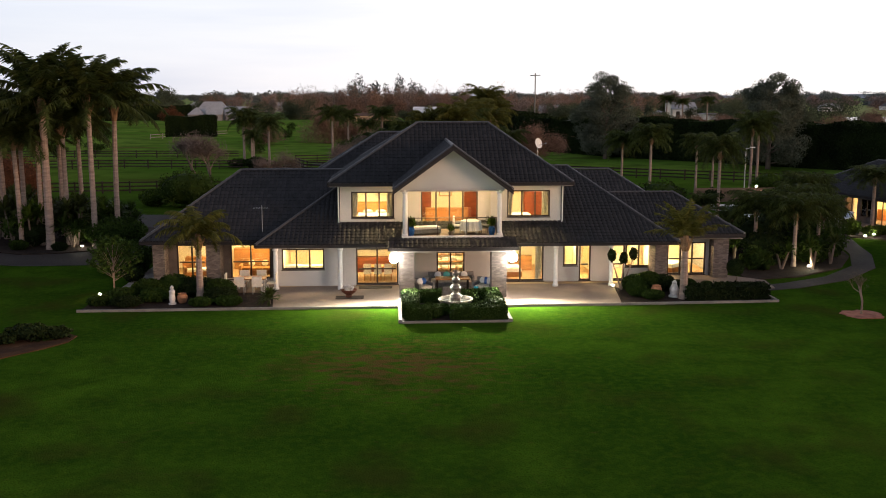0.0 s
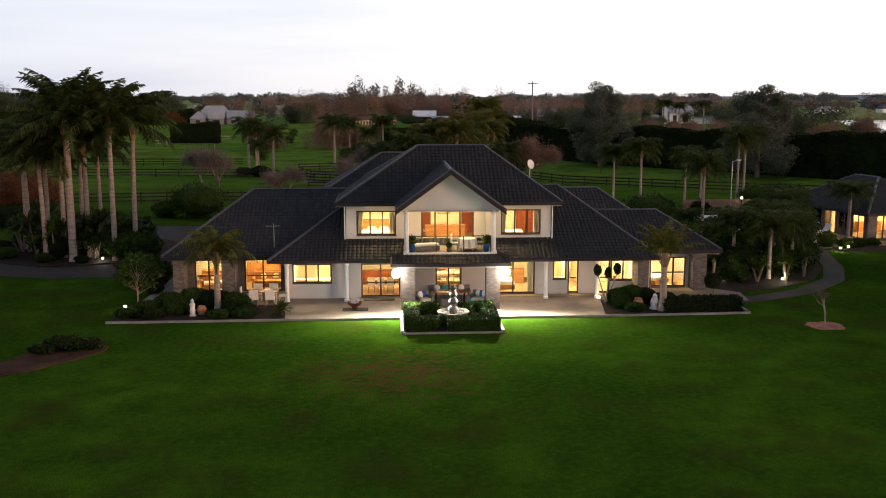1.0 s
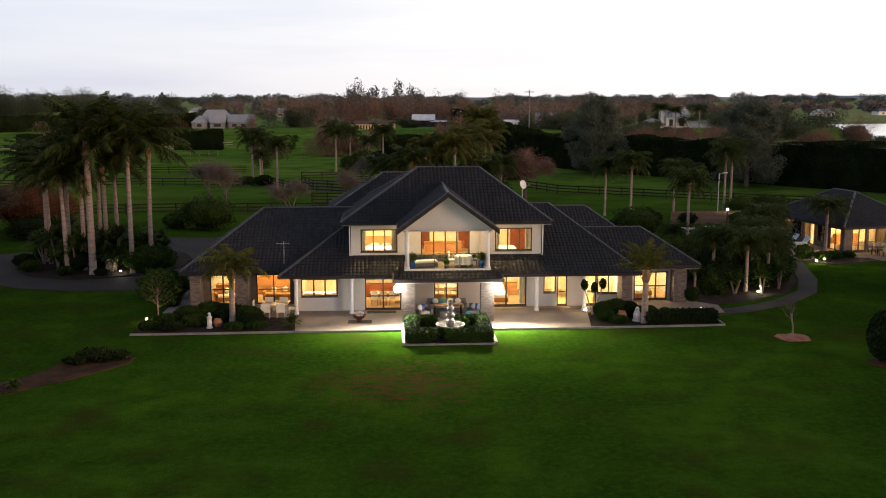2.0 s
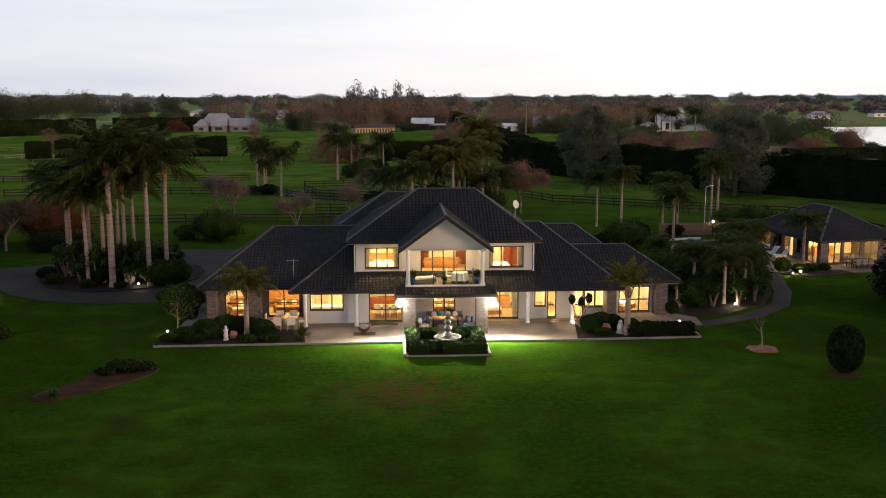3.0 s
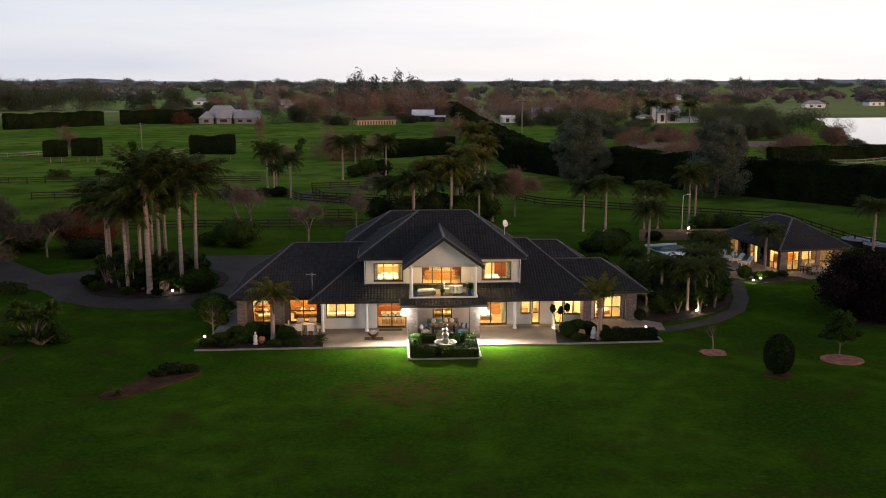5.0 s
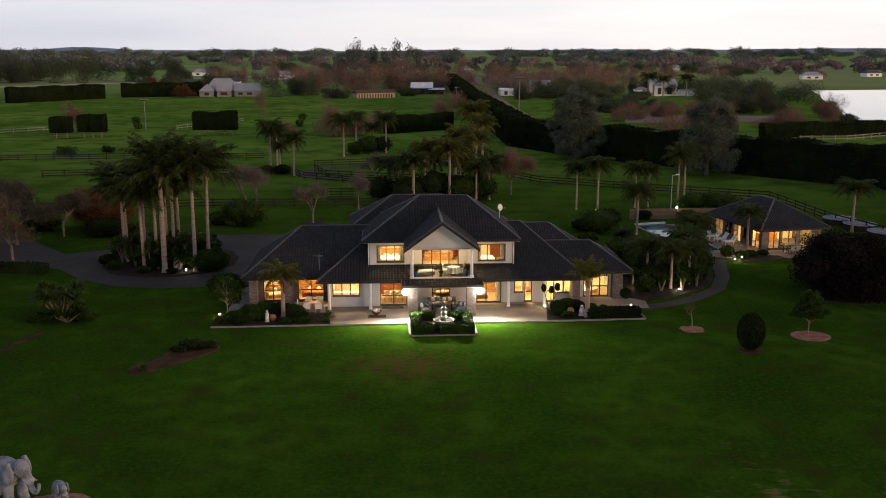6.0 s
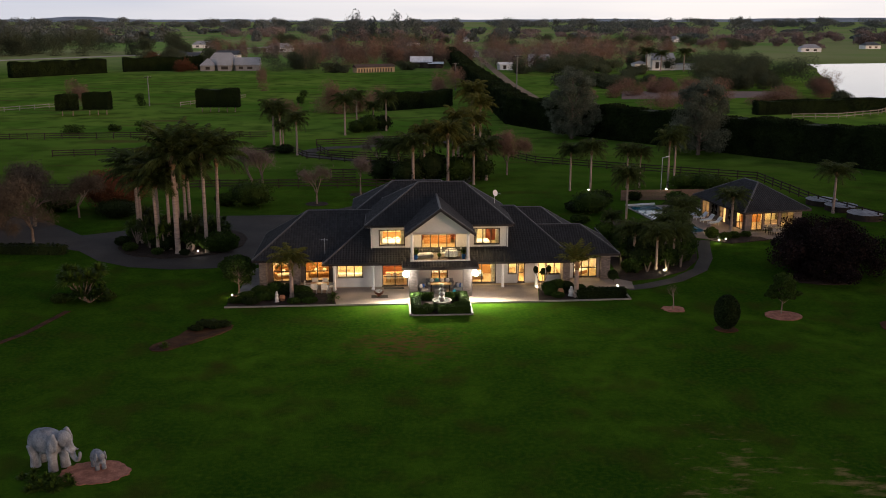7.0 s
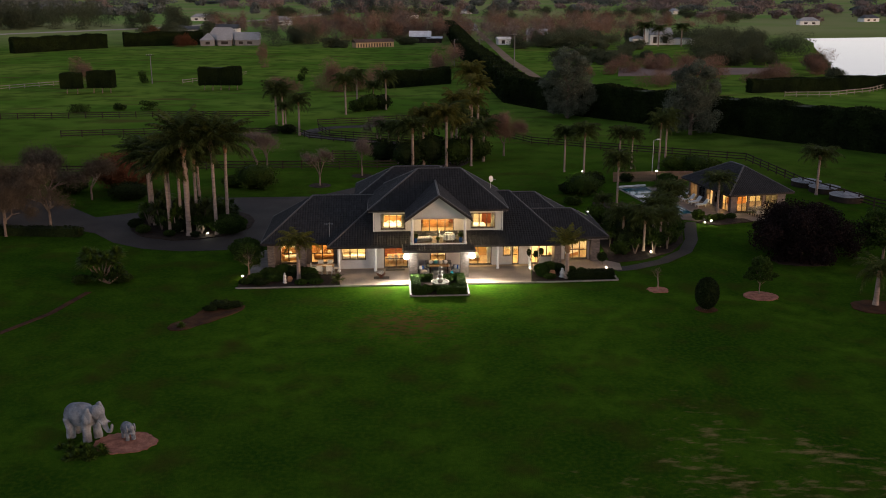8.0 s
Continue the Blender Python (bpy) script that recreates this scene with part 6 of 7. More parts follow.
# garden spike lights
for k, (x, y, z, w, col) in enumerate(((-18.55, 49.0, 0.22, 35, (1.0, 0.62, 0.3)), (9.55, 51.6, 0.2, 7, (1.0, 0.85, 0.5)), (19.0, 58.5, 0.3, 50, (1.0, 0.9, 0.55)), (22.9, 57.6, 0.2, 45, (1.0, 0.92, 0.6)), (32.0, 70.2, 0.25, 45, (1.0, 0.95, 0.6)), (33.0, 71.0, 0.25, 25, (1.0, 0.95, 0.6)), (18.9, 75.6, 0.3, 40, (0.9, 1.0, 0.65)), (19.6, 94.4, 0.3, 50, (0.9, 1.0, 0.65)), (-25.8, 65.6, 0.2, 25, (1, 0.9, 0.7)), (17.2, 52.0, 0.2, 12, (1, 0.9, 0.7)), (22.0, 101.6, 0.3, 40, (0.9, 1.0, 0.65)))):
    t = thing("garden_light", "small lit garden spike light", "light", pose(x, y, 0), group="garden lights")
    bm = B()
    bar(bm, (0, 0, -0.05), (0, 0, z - 0.03), 0.015, 0.015, 6)
    part("spike", bm, IRON, t)
    bm = B()
    lathe(bm, [(0.03, z - 0.06), (0.07, z - 0.02), (0.075, z)], 10)
    part("shade", bm, IRON, t)
    bm = B()
    ball(bm, (0, 0, z + 0.05), 0.085, 0.085, 0.07, 10)
    part("bulb", bm, BULB, t)
    lamp("garden_lamp", (x, y, z + 0.22), w, col, 0.06)

# ---- pool, pool house and its lawn ----
strip_pts = [(18.0, 51.9), (20.0, 52.6), (23.5, 54.8), (26.8, 58.6), (28.7, 63.4), (29.6, 67.5), (30.6, 71.4)]
bmx = B()
v = [Vector(p) for p in strip_pts]
rows = []
for i, p in enumerate(v):
    d = (v[min(i + 1, len(v) - 1)] - v[max(i - 1, 0)]).normalized()
    n = Vector((-d.y, d.x)) * 0.7
    rows.append([bmx.verts.new((*(p + n * s), zz)) for s, zz in ((-1, -0.05), (-1, 0.03), (1, 0.03), (1, -0.05))])
for a, b in zip(rows, rows[1:]):
    for k in range(3):
        bmx.faces.new((a[k], a[k + 1], b[k + 1], b[k]))
solid("garden_path", bmx, PAVER, "curved brown-grey paved garden path", "path", kind="structure")
DECK = mat("pool_paving", (0.17, 0.135, 0.115), (0.125, 0.10, 0.088), 0.5, 12, 0.85, bump=0.2)
flat("pool_terrace", [(29.2, 73.2), (33.0, 70.8), (36.9, 75.7), (35.4, 92.6), (29.55, 91.8), (32.3, 75.75), (29.9, 74.6)], DECK, "brown paved terrace beside the pool", "terrace", 0.06)
flat("pool_house_terrace", [(36.0, 72.2), (38, 71.8), (46.4, 73.4), (46.0, 77.2), (37.0, 75.6)], DECK, "paved terrace before the pool house", "terrace", 0.064)
POOLWATER = mat("pool_water", (0.014, 0.10, 0.135), (0.01, 0.075, 0.10), 0.3, 3, 0.06, bump=0.05, spec=0.12)
pool = thing("pool", "swimming pool with still dark teal water", "pool", kind="structure")
bm = B()
slab(bm, [(28.9, 74.75), (32.1, 75.85), (29.4, 91.6), (25.7, 90.4)], -0.05, 0.03)
part("water", bm, POOLWATER, pool)
for a, b in (((28.9, 74.75), (32.1, 75.85)), ((32.1, 75.85), (29.4, 91.6)), ((29.4, 91.6), (25.7, 90.4)), ((25.7, 90.4), (28.9, 74.75))):
    A_, B_ = Vector(a), Vector(b)
    d = (B_ - A_).normalized()
    n = Vector((d.y, -d.x)) * 0.3
    bm = B()
    slab(bm, [tuple(A_), tuple(B_), tuple(B_ + n), tuple(A_ + n)], -0.05, 0.075)
    part("coping", bm, KERB, pool)
bm = B()
slab(bm, [(25.6, 91.3), (29.7, 92.5), (29.6, 92.8), (25.5, 91.6)], -0.05, 0.2)
part("end_wall", bm, WHITE, pool, "low white pool wall")
bm = B()
slab(bm, [(26.75, 86.0), (28.3, 86.4), (28.6, 83.4), (27.9, 81.4)], 0.034, 0.06)
solid("pool_cover", bm, LINEN, "white floating cover drawn over part of the pool", "pool cover")

fe = thing("pool_fence", "brown paling fence behind the pool", "fence", pose(25.6, 95.2, 0, 0, 0, 4))
bm = B()
box(bm, -0.065, 0.065, -0.012, 0.012, 0.05, 1.5)
pal = mesh_of("paling", bm, PALEWOOD)
for k in range(78):
    part("paling", pal, PALEWOOD, fe).location = (0.15 * k, 0, 0)
for z in (0.35, 1.2):
    bm = B()
    box(bm, -0.1, 11.7, 0.013, 0.06, z - 0.05, z + 0.05)
    part("rail", bm, PALEWOOD, fe)
for k in range(6):
    bm = B()
    box(bm, -0.05, 0.05, 0.061, 0.16, -0.1, 1.45)
    part("post", bm, PALEWOOD, fe).location = (2.3 * k, 0, 0)
lp = thing("pole_light", "tall thin pole with a white lamp head", "light", pose(32.4, 101, 0))
bm = B()
bar(bm, (0, 0, -0.1), (0, 0, 5.2), 0.06, 0.045, 8)
bar(bm, (0, 0, 5.15), (0.7, 0, 5.3), 0.04, 0.03, 6)
part("pole", bm, STEEL, lp)
bm = B()
box(bm, 0.45, 0.95, -0.12, 0.12, 5.26, 5.36)
part("lamp_head", bm, WHITE, lp)
bl = thing("bollard_light", "lit white lamp on the pool fence", "light", pose(31.7, 94.9, 0))
bm = B()
bar(bm, (0, 0, -0.05), (0, 0, 1.6), 0.04, 0.04, 8)
part("post", bm, IRON, bl)
bm = B()
ball(bm, (0, 0, 1.72), 0.13, 0.13, 0.13, 12)
part("globe", bm, BULB, bl)

PH = pose(36.75, 75.95, 0, 0, 0, 14)
ph = thing("pool_house", "single-storey brick pool house, dark tiled hip roof, lit windows", "pool house", PH)
FW = [(0.8, 2.3, 0.1, 2.2), (2.5, 4.4, 0.1, 2.2), (4.75, 6.5, 0.1, 2.2)]
wall("wall", 0, 7.6, 0, 0.18, 0.0, 2.35, FW, BRICK, "brown brick wall", ph)
for o in FW:
    window(*o, 0, 2, 0.95 if o[0] > 4.5 else None, owner=ph, name="sliding_door", label="bronze sliding glass door")
bm = B()
box(bm, 0, 0.18, 0.18, 10.8, 2.1, 2.35)
box(bm, 0, 0.18, 0.18, 0.6, 0, 2.1)
for y0, y1 in ((2.2, 2.5), (4.1, 4.5), (6.1, 6.5), (8.1, 8.5), (10.3, 10.8)):
    box(bm, 0, 0.18, y0, y1, 0, 2.1)
for y0, y1 in ((2.5, 4.1), (6.5, 8.1)):
    box(bm, 0, 0.18, y0, y1, 0, 0.55)
box(bm, 7.42, 7.6, 0.18, 10.8, 0, 2.35)
box(bm, 0.18, 7.42, 10.62, 10.8, 0, 2.35)
part("side_wall", bm, BRICK, ph)
for y0, y1, z0 in ((0.6, 2.2, 0.08), (2.5, 4.1, 0.55), (4.5, 6.1, 0.08), (6.5, 8.1, 0.55), (8.5, 10.3, 0.08)):
    bm = B()
    for a, b, c, d in ((y0, y1, z0, z0 + 0.06), (y0, y1, 2.04, 2.1), (y0, y0 + 0.06, z0 + 0.06, 2.04), (y1 - 0.06, y1, z0 + 0.06, 2.04), ((y0 + y1) / 2 - 0.03, (y0 + y1) / 2 + 0.03, z0 + 0.06, 2.04)):
        box(bm, 0.05, 0.12, a, b, c, d)
    wf = part("window", bm, BRONZE, ph, "bronze side window")
    # the sliding leaves towards the pool stand open
    if z0 > 0.3:
        bm = B()
        box(bm, 0.08, 0.088, y0 + 0.06, y1 - 0.06, z0 + 0.06, 2.04)
        part("pane", bm, GLASS, wf).visible_shadow = False
bm = B()
box(bm, 0.18, 7.42, 5.2, 5.3, 0.06, 2.34)
part("inner_wall", bm, INNER, ph)
bm = B()
box(bm, 0.18, 7.42, 0.18, 10.62, 2.35, 2.38)
part("inner_ceiling", bm, INNER, ph)
bm = B()
box(bm, 0.18, 7.42, 0.18, 10.62, -0.05, 0.055)
part("floor_slab", bm, DECK, ph)
hip(-0.7, 8.3, -0.7, 11.5, 2.42, 5.1, 3.8, 3.8001, 3.9, ph, True, False, False, hips=False)
e0, e1, e2, e3, f0, f1 = (-0.7, -0.7, 2.42), (8.3, -0.7, 2.42), (8.3, 11.5, 2.42), (-0.7, 11.5, 2.42), (3.8, 3.9, 5.1), (3.8, 7.0, 5.1)
roof_plane([e3, e0, f0, f1], ph)
roof_plane([e1, e2, f1, f0], ph)
roof_plane([e2, e3, f1], ph)
for a, b in ((f0, f1), (e0, f0), (e1, f0), (e2, f1), (e3, f1)):
    ridge(a, b, ph)
fascia([(-0.7, 11.5), (-0.7, -0.7), (8.3, -0.7), (8.3, 11.5)], 2.24, 2.43, ph)
bm = B()
box(bm, -0.68, 8.28, -0.68, 11.48, 2.39, 2.41)
part("soffit", bm, SOFFIT, ph)
for x, y, w in ((2.2, 2.6, 420), (5.4, 2.6, 420), (2.0, 7.8, 650)):
    p = PH @ Vector((x, y, 2.1))
    t = thing("ceiling_light", "round warm ceiling light, switched on", "light", Matrix.Translation(p + Vector((0, 0, 0.24))), group="ceiling lights")
    bm = B()
    lathe(bm, [(0.14, 0.0), (0.14, -0.05), (0.10, -0.07)], 14)
    part("diffuser", bm, WARMGLOW, t)
    lamp("room_light", p, w, (1.0, 0.62, 0.24), 0.12)
cabinet(PH @ pose(3.6, 4.6, 0.06), 2.4, 0.6, 0.95, "timber bar counter in the pool house", TIMBER, 4, "bar_counter")
table("outdoor_table", PH @ pose(2.6, -2.0, 0.066), 2.0, 0.9, 0.75, DARKWOOD, DARKWOOD, "dark outdoor dining table on the terrace")
for k, (dx, dy, rz) in enumerate(((-0.6, -0.75, 180), (0.1, -0.75, 180), (0.75, -0.75, 180), (-0.6, 0.75, 0), (0.1, 0.75, 0), (0.75, 0.75, 0))):
    chair("outdoor_chair", PH @ pose(2.6 + dx, -2.0 + dy, 0.066, 0, 0, rz), WICKER, IRON, "dark outdoor chair at the terrace table", "chairs on the pool terrace", 0.9, 0.5)


def lounger(m):
    t = thing("sun_lounger", "pale slatted sun lounger with a raised back by the pool", "sun lounger", m, "sun loungers by the pool")
    bm = B()
    box(bm, -0.34, 0.34, -0.95, 0.35, 0.26, 0.32)
    part("frame", bm, WHITE, t)
    bm = B()
    box(bm, -0.32, 0.32, -0.93, 0.33, 0.322, 0.39)
    part("mattress", bm, mat_lounger, t)
    bm = B()
    box(bm, -0.33, 0.33, 0, 0.75, 0, 0.07)
    part("backrest", bm, mat_lounger, t).matrix_local = pose(0, 0.34, 0.34, 48, 0, 0)
    bm = B()
    box(bm, -0.025, 0.025, -0.025, 0.025, 0, 0.26)
    leg = mesh_of("leg", bm, WHITE)
    for x in (-0.3, 0.3):
        for y in (-0.85, 0.25):
            part("leg", leg, WHITE, t).location = (x, y, 0)
    return t


mat_lounger = mat("pale_blue_canvas", (0.46, 0.52, 0.60), (0.38, 0.43, 0.50), 3, 40, 0.9)
lg = lounger(pose(34.2, 79.4, 0.062, 0, 0, -70))
for x, y, rz in ((33.7, 81.0, -68), (33.3, 82.6, -72), (32.8, 84.2, -66), (32.4, 85.8, -75)):
    copy_thing(lg, pose(x, y, 0.062, 0, 0, rz))
tb = thing("side_table", "round white table by the sun loungers", "table", pose(31.8, 87.4, 0.062))
bm = B()
lathe(bm, [(0.3, 0), (0.3, 0.03), (0.04, 0.05), (0.04, 0.66)], 16)
part("pedestal", bm, WHITE, tb)
bm = B()
lathe(bm, [(0.55, 0.66), (0.56, 0.70)], 24)
part("tabletop", bm, WHITE, tb)
# low round water tanks on the lawn
for k, (x, y, r, h) in enumerate(((52.4, 92.6, 2.0, 0.7), (53.4, 88.6, 2.0, 0.7), (54.2, 83.2, 2.1, 0.75))):
    t = thing("water_tank", "low round dark tank with a pale flat lid on the lawn", "tank", pose(x, y, 0), group="tanks on the lawn")
    bm = B()
    lathe(bm, [(r, -0.05), (r, h), (r - 0.05, h + 0.02)], 36)
    part("tank_wall", bm, DARKWOOD, t)
    bm = B()
    lathe(bm, [(r + 0.06, h + 0.022), (r + 0.06, h + 0.07), (r * 0.5, h + 0.12), (0.1, h + 0.14)], 36)
    part("lid", bm, GREYSTONE, t)
for k, (x, y, r, h) in enumerate(((33.2, 71.8, 0.7, 0.8), (34.5, 72.6, 0.7, 0.7), (31.8, 72.4, 0.8, 1.3), (36.0, 73.3, 0.6, 0.6), (46.0, 76.0, 1.0, 1.0))):
    bush("garden_shrub", (x, y, 0.03), r, r * 0.9, h, (LEAF2, LEAF)[k % 2], "leafy shrub beside the pool terrace", 700 + k, 700, 0.13, ragged=0.15)
flat("terrace_bed", [(31.2, 71.2), (33.4, 69.8), (38.2, 71.6), (37.6, 73.0), (34.8, 73.4), (32.5, 72.2)], SOIL, "dark planted bed at the terrace edge", "garden bed", 0.07)

# ---- the lawn in front ----
flat("lawn_bed", [(-22.1, 35.4), (-21.7, 34.8), (-21.0, 34.7), (-20.3, 35.1), (-19.6, 36.0), (-18.9, 36.6), (-18.0, 37.9), (-17.3, 38.8), (-16.7, 39.9), (-16.7, 41.0), (-17.4, 41.5), (-18.5, 41.3), (-19.6, 40.8), (-20.3, 39.7), (-20.6, 38.4), (-21.3, 37.2), (-22.0, 36.3)], BROWNMULCH, "brown mulched bed cut into the lawn", "garden bed", 0.04)
for x, y, q, k in ((-18.7, 40.4, 1.0, 715), (-17.6, 40.7, 0.7, 716), (-19.5, 39.7, 0.6, 717)):
    bush("low_shrub", (x, y, 0.02), q, q * 0.7, q * 0.7, HEDGE, "low dark shrub in the lawn bed", k, 900, 0.13, ragged=0.2, smoothness=0.6)
spiky("tussock", (-21.0, 35.7, 0.02), 0.6, 0.5, LEAF2, "grassy tussock in the lawn bed", 720, 80, 0.05)
spiky("tussock", (-18.0, 40.3, 0.02), 0.6, 0.5, LEAF, "dark grassy tussock in the lawn bed", 721, 80, 0.05)
flat("statue_bed", ring(-19.0, 15.0, 1.95, 1.45, 40, 0.07, 12), PINKMULCH, "pink bark mulch patch under the elephant statues", "mulch", 0.04)


def elephant(m, s, label, raised=True):
    """A stone elephant, built of swelling limbs round the body and joined as one mesh."""
    bm = B()
    ball(bm, (0, 0, 1.45), 1.05, 0.68, 0.72, 20)
    ball(bm, (-0.55, 0, 1.4), 0.62, 0.62, 0.66, 16)
    ball(bm, (0.6, 0, 1.5), 0.55, 0.55, 0.58, 16)
    ball(bm, (1.18, 0, 1.78), 0.42, 0.36, 0.46, 16)
    ball(bm, (1.05, 0, 2.08), 0.22, 0.2, 0.16, 12)
    for x, y, lean in ((0.62, 0.34, 0.14), (0.62, -0.34, -0.05), (-0.72, 0.36, -0.1), (-0.72, -0.36, 0.1)):
        bar(bm, (x, y, 1.25), (x + lean * 0.6, y, 0.6), 0.31, 0.24, 12)
        bar(bm, (x + lean * 0.6, y, 0.66), (x + lean, y, 0.0), 0.24, 0.27, 12)
    path = [(1.45, 1.7, 0.21), (1.62, 1.35, 0.18), (1.70, 1.0, 0.15), (1.85, 0.78, 0.125), (2.05, 0.78, 0.11), (2.18, 0.98, 0.095), (2.2, 1.2, 0.085)]
    if not raised:
        path = [(1.42, 1.7, 0.2), (1.58, 1.35, 0.16), (1.62, 0.95, 0.13), (1.66, 0.6, 0.1), (1.76, 0.4, 0.085)]
    for (x0, z0, r0), (x1, z1, r1) in zip(path, path[1:]):
        bar(bm, (x0, 0, z0), (x1, 0, z1), r0, r1, 10)
        ball(bm, (x1, 0, z1), r1, r1, r1, 8)
    for sg in (-1, 1):
        ball(bm, (0.90, sg * 0.52, 1.68), 0.36, 0.11, 0.52, 14)
        ball(bm, (0.80, sg * 0.60, 1.44), 0.24, 0.09, 0.34, 12)
        ball(bm, (0.94, sg * 0.50, 2.08), 0.14, 0.10, 0.18, 10)
        bar(bm, (1.42, sg * 0.2, 1.42), (1.78, sg * 0.24, 1.22), 0.06, 0.05, 8)
        bar(bm, (1.78, sg * 0.24, 1.22), (1.98, sg * 0.24, 1.3), 0.05, 0.02, 8)
    bar(bm, (-1.12, 0, 1.6), (-1.28, 0, 0.9), 0.06, 0.035, 8)
    ball(bm, (-1.29, 0, 0.84), 0.05, 0.05, 0.1, 8)
    for v_ in bm.verts:
        v_.co += Vector((noise.noise(v_.co * 3), noise.noise(v_.co * 3 + Vector((5, 0, 0))), noise.noise(v_.co * 3 + Vector((0, 7, 0))))) * 0.03
    ob = solid("elephant_statue", bm, GREYSTONE, label, "statue", m @ Matrix.Diagonal((s, s, s, 1)), smooth=True)
    skin = ob.modifiers.new("joined_skin", "REMESH")
    skin.mode, skin.voxel_size, skin.use_smooth_shade = "VOXEL", 0.045, True
    return ob


elephant(pose(-21.85, 15.8, 0, 0, 0, -24), 1.08, "large weathered grey stone elephant statue on the lawn")
elephant(pose(-19.0, 15.6, 0.03, 0, 0, -50), 0.5, "small grey stone elephant calf statue on mulch")
for k, (x, y, r) in enumerate(((-22.0, 13.9, 0.6), (-21.3, 13.2, 0.7), (-20.5, 13.3, 0.65), (-20.2, 14.1, 0.55), (-22.8, 14.3, 0.5), (-21.4, 14.2, 0.6), (-20.9, 13.8, 0.7), (-22.4, 14.9, 0.45), (-20.6, 13.0, 0.6), (-19.9, 13.6, 0.55), (-21.8, 12.9, 0.55))):
    spiky("tussock", (x, y, 0), r, 0.5, LEAF2, "low grassy plant round the statue", 730 + k, 70, 0.04)

# ---- the country behind ----
hedge("shelter_hedge", (30.5, 169.5), (77, 119.5), 4.0, 6.6, HEDGE, "tall dark clipped shelter hedge", 300, 9, 0.6)
hedge("shelter_hedge", (77, 119.5), (150, 52), 4.0, 6.6, HEDGE, "tall dark clipped shelter hedge", 301, 6, 0.6)
hedge("shelter_hedge", (18.5, 190), (30.5, 169.5), 4.0, 6.2, HEDGE, "tall dark clipped shelter hedge", 302, 9, 0.6)
hedge("shelter_hedge", (18.5, 190), (11.5, 330), 5.0, 6.5, HEDGE, "tall dark hedge along the farm track", 303, 6, 0.7)
hedge("shelter_hedge", (11.5, 330), (6.5, 540), 5.0, 6.5, HEDGE, "tall dark hedge along the farm track", 304, 3, 0.9)
flat("farm_track", [(31.5, 192), (34.5, 192), (28.5, 330), (25.5, 560), (22.0, 560), (25.0, 330)], mat("pale_clay_track", (0.24, 0.165, 0.105), (0.17, 0.115, 0.075), 0.1, 1.5, 0.95), "pale clay farm track beside the hedge", "track", 0.05)
hedge("pleached_hedge", (-64, 219), (-53, 219), 3.2, 6.0, HEDGE, "clipped dark hedge block raised on trunks", 305, 12, 0.5, lift=1.4)
hedge("pleached_hedge", (-97.5, 209), (-92.5, 210), 3.0, 5.4, HEDGE, "clipped dark hedge block raised on trunks", 306, 12, 0.5, lift=1.5)
hedge("pleached_hedge", (-91.2, 211.5), (-84.6, 211.5), 3.0, 5.6, HEDGE, "clipped dark hedge block raised on trunks", 307, 12, 0.5, lift=1.5)
hedge("boundary_hedge", (-14, 223), (3, 237), 3.0, 4.4, HEDGE, "dark clipped hedge in the paddocks", 308, 9, 0.5)
hedge("boundary_hedge", (-176, 360), (-150, 396), 4.0, 6, HEDGE, "long dark paddock hedge", 309, 5, 0.7)
hedge("boundary_hedge", (-144, 404), (-112, 420), 4.0, 6, HEDGE, "long dark paddock hedge", 310, 5, 0.7)
hedge("boundary_hedge", (82, 212), (150, 230), 3.0, 3.4, HEDGE, "dark hedge before the lake", 311, 6, 0.5)
leafy_tree("eucalyptus", (27.8, 163, 0), 14.6, 4.9, OLIVE, "tall grey-green gum tree with an open crown", 320, 20000, 0.22, 0.4, low=0.1, count=13, tight=1.25)
leafy_tree("eucalyptus", (48.0, 139.5, 0), 13.8, 4.9, OLIVE, "tall grey-green gum tree by the hedge", 321, 20000, 0.22, 0.4, low=0.1, count=12, tight=1.25)

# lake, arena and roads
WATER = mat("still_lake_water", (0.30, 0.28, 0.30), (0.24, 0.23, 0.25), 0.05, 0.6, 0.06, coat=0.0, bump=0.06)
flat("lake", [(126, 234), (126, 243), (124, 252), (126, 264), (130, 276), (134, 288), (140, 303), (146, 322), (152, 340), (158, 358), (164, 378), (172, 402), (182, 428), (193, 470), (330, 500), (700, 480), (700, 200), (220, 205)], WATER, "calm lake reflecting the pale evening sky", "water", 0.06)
flat("riding_arena", [(56, 258), (112, 266), (118, 288), (62, 290)], mat("pinkish_arena_sand", (0.20, 0.135, 0.115), (0.16, 0.11, 0.095), 0.1, 1.5, 0.95), "pinkish sand riding arena", "arena", 0.05)
flat("country_road", [(-320, 455), (-254, 520), (-181, 610), (-128, 815), (-60, 1100), (-50, 1100), (-119, 812), (-172, 602), (-250, 508), (-316, 440)], mat("pale_road_metal", (0.36, 0.32, 0.27), (0.30, 0.26, 0.22), 0.05, 1, 0.95), "pale gravel country road", "road", 0.06)


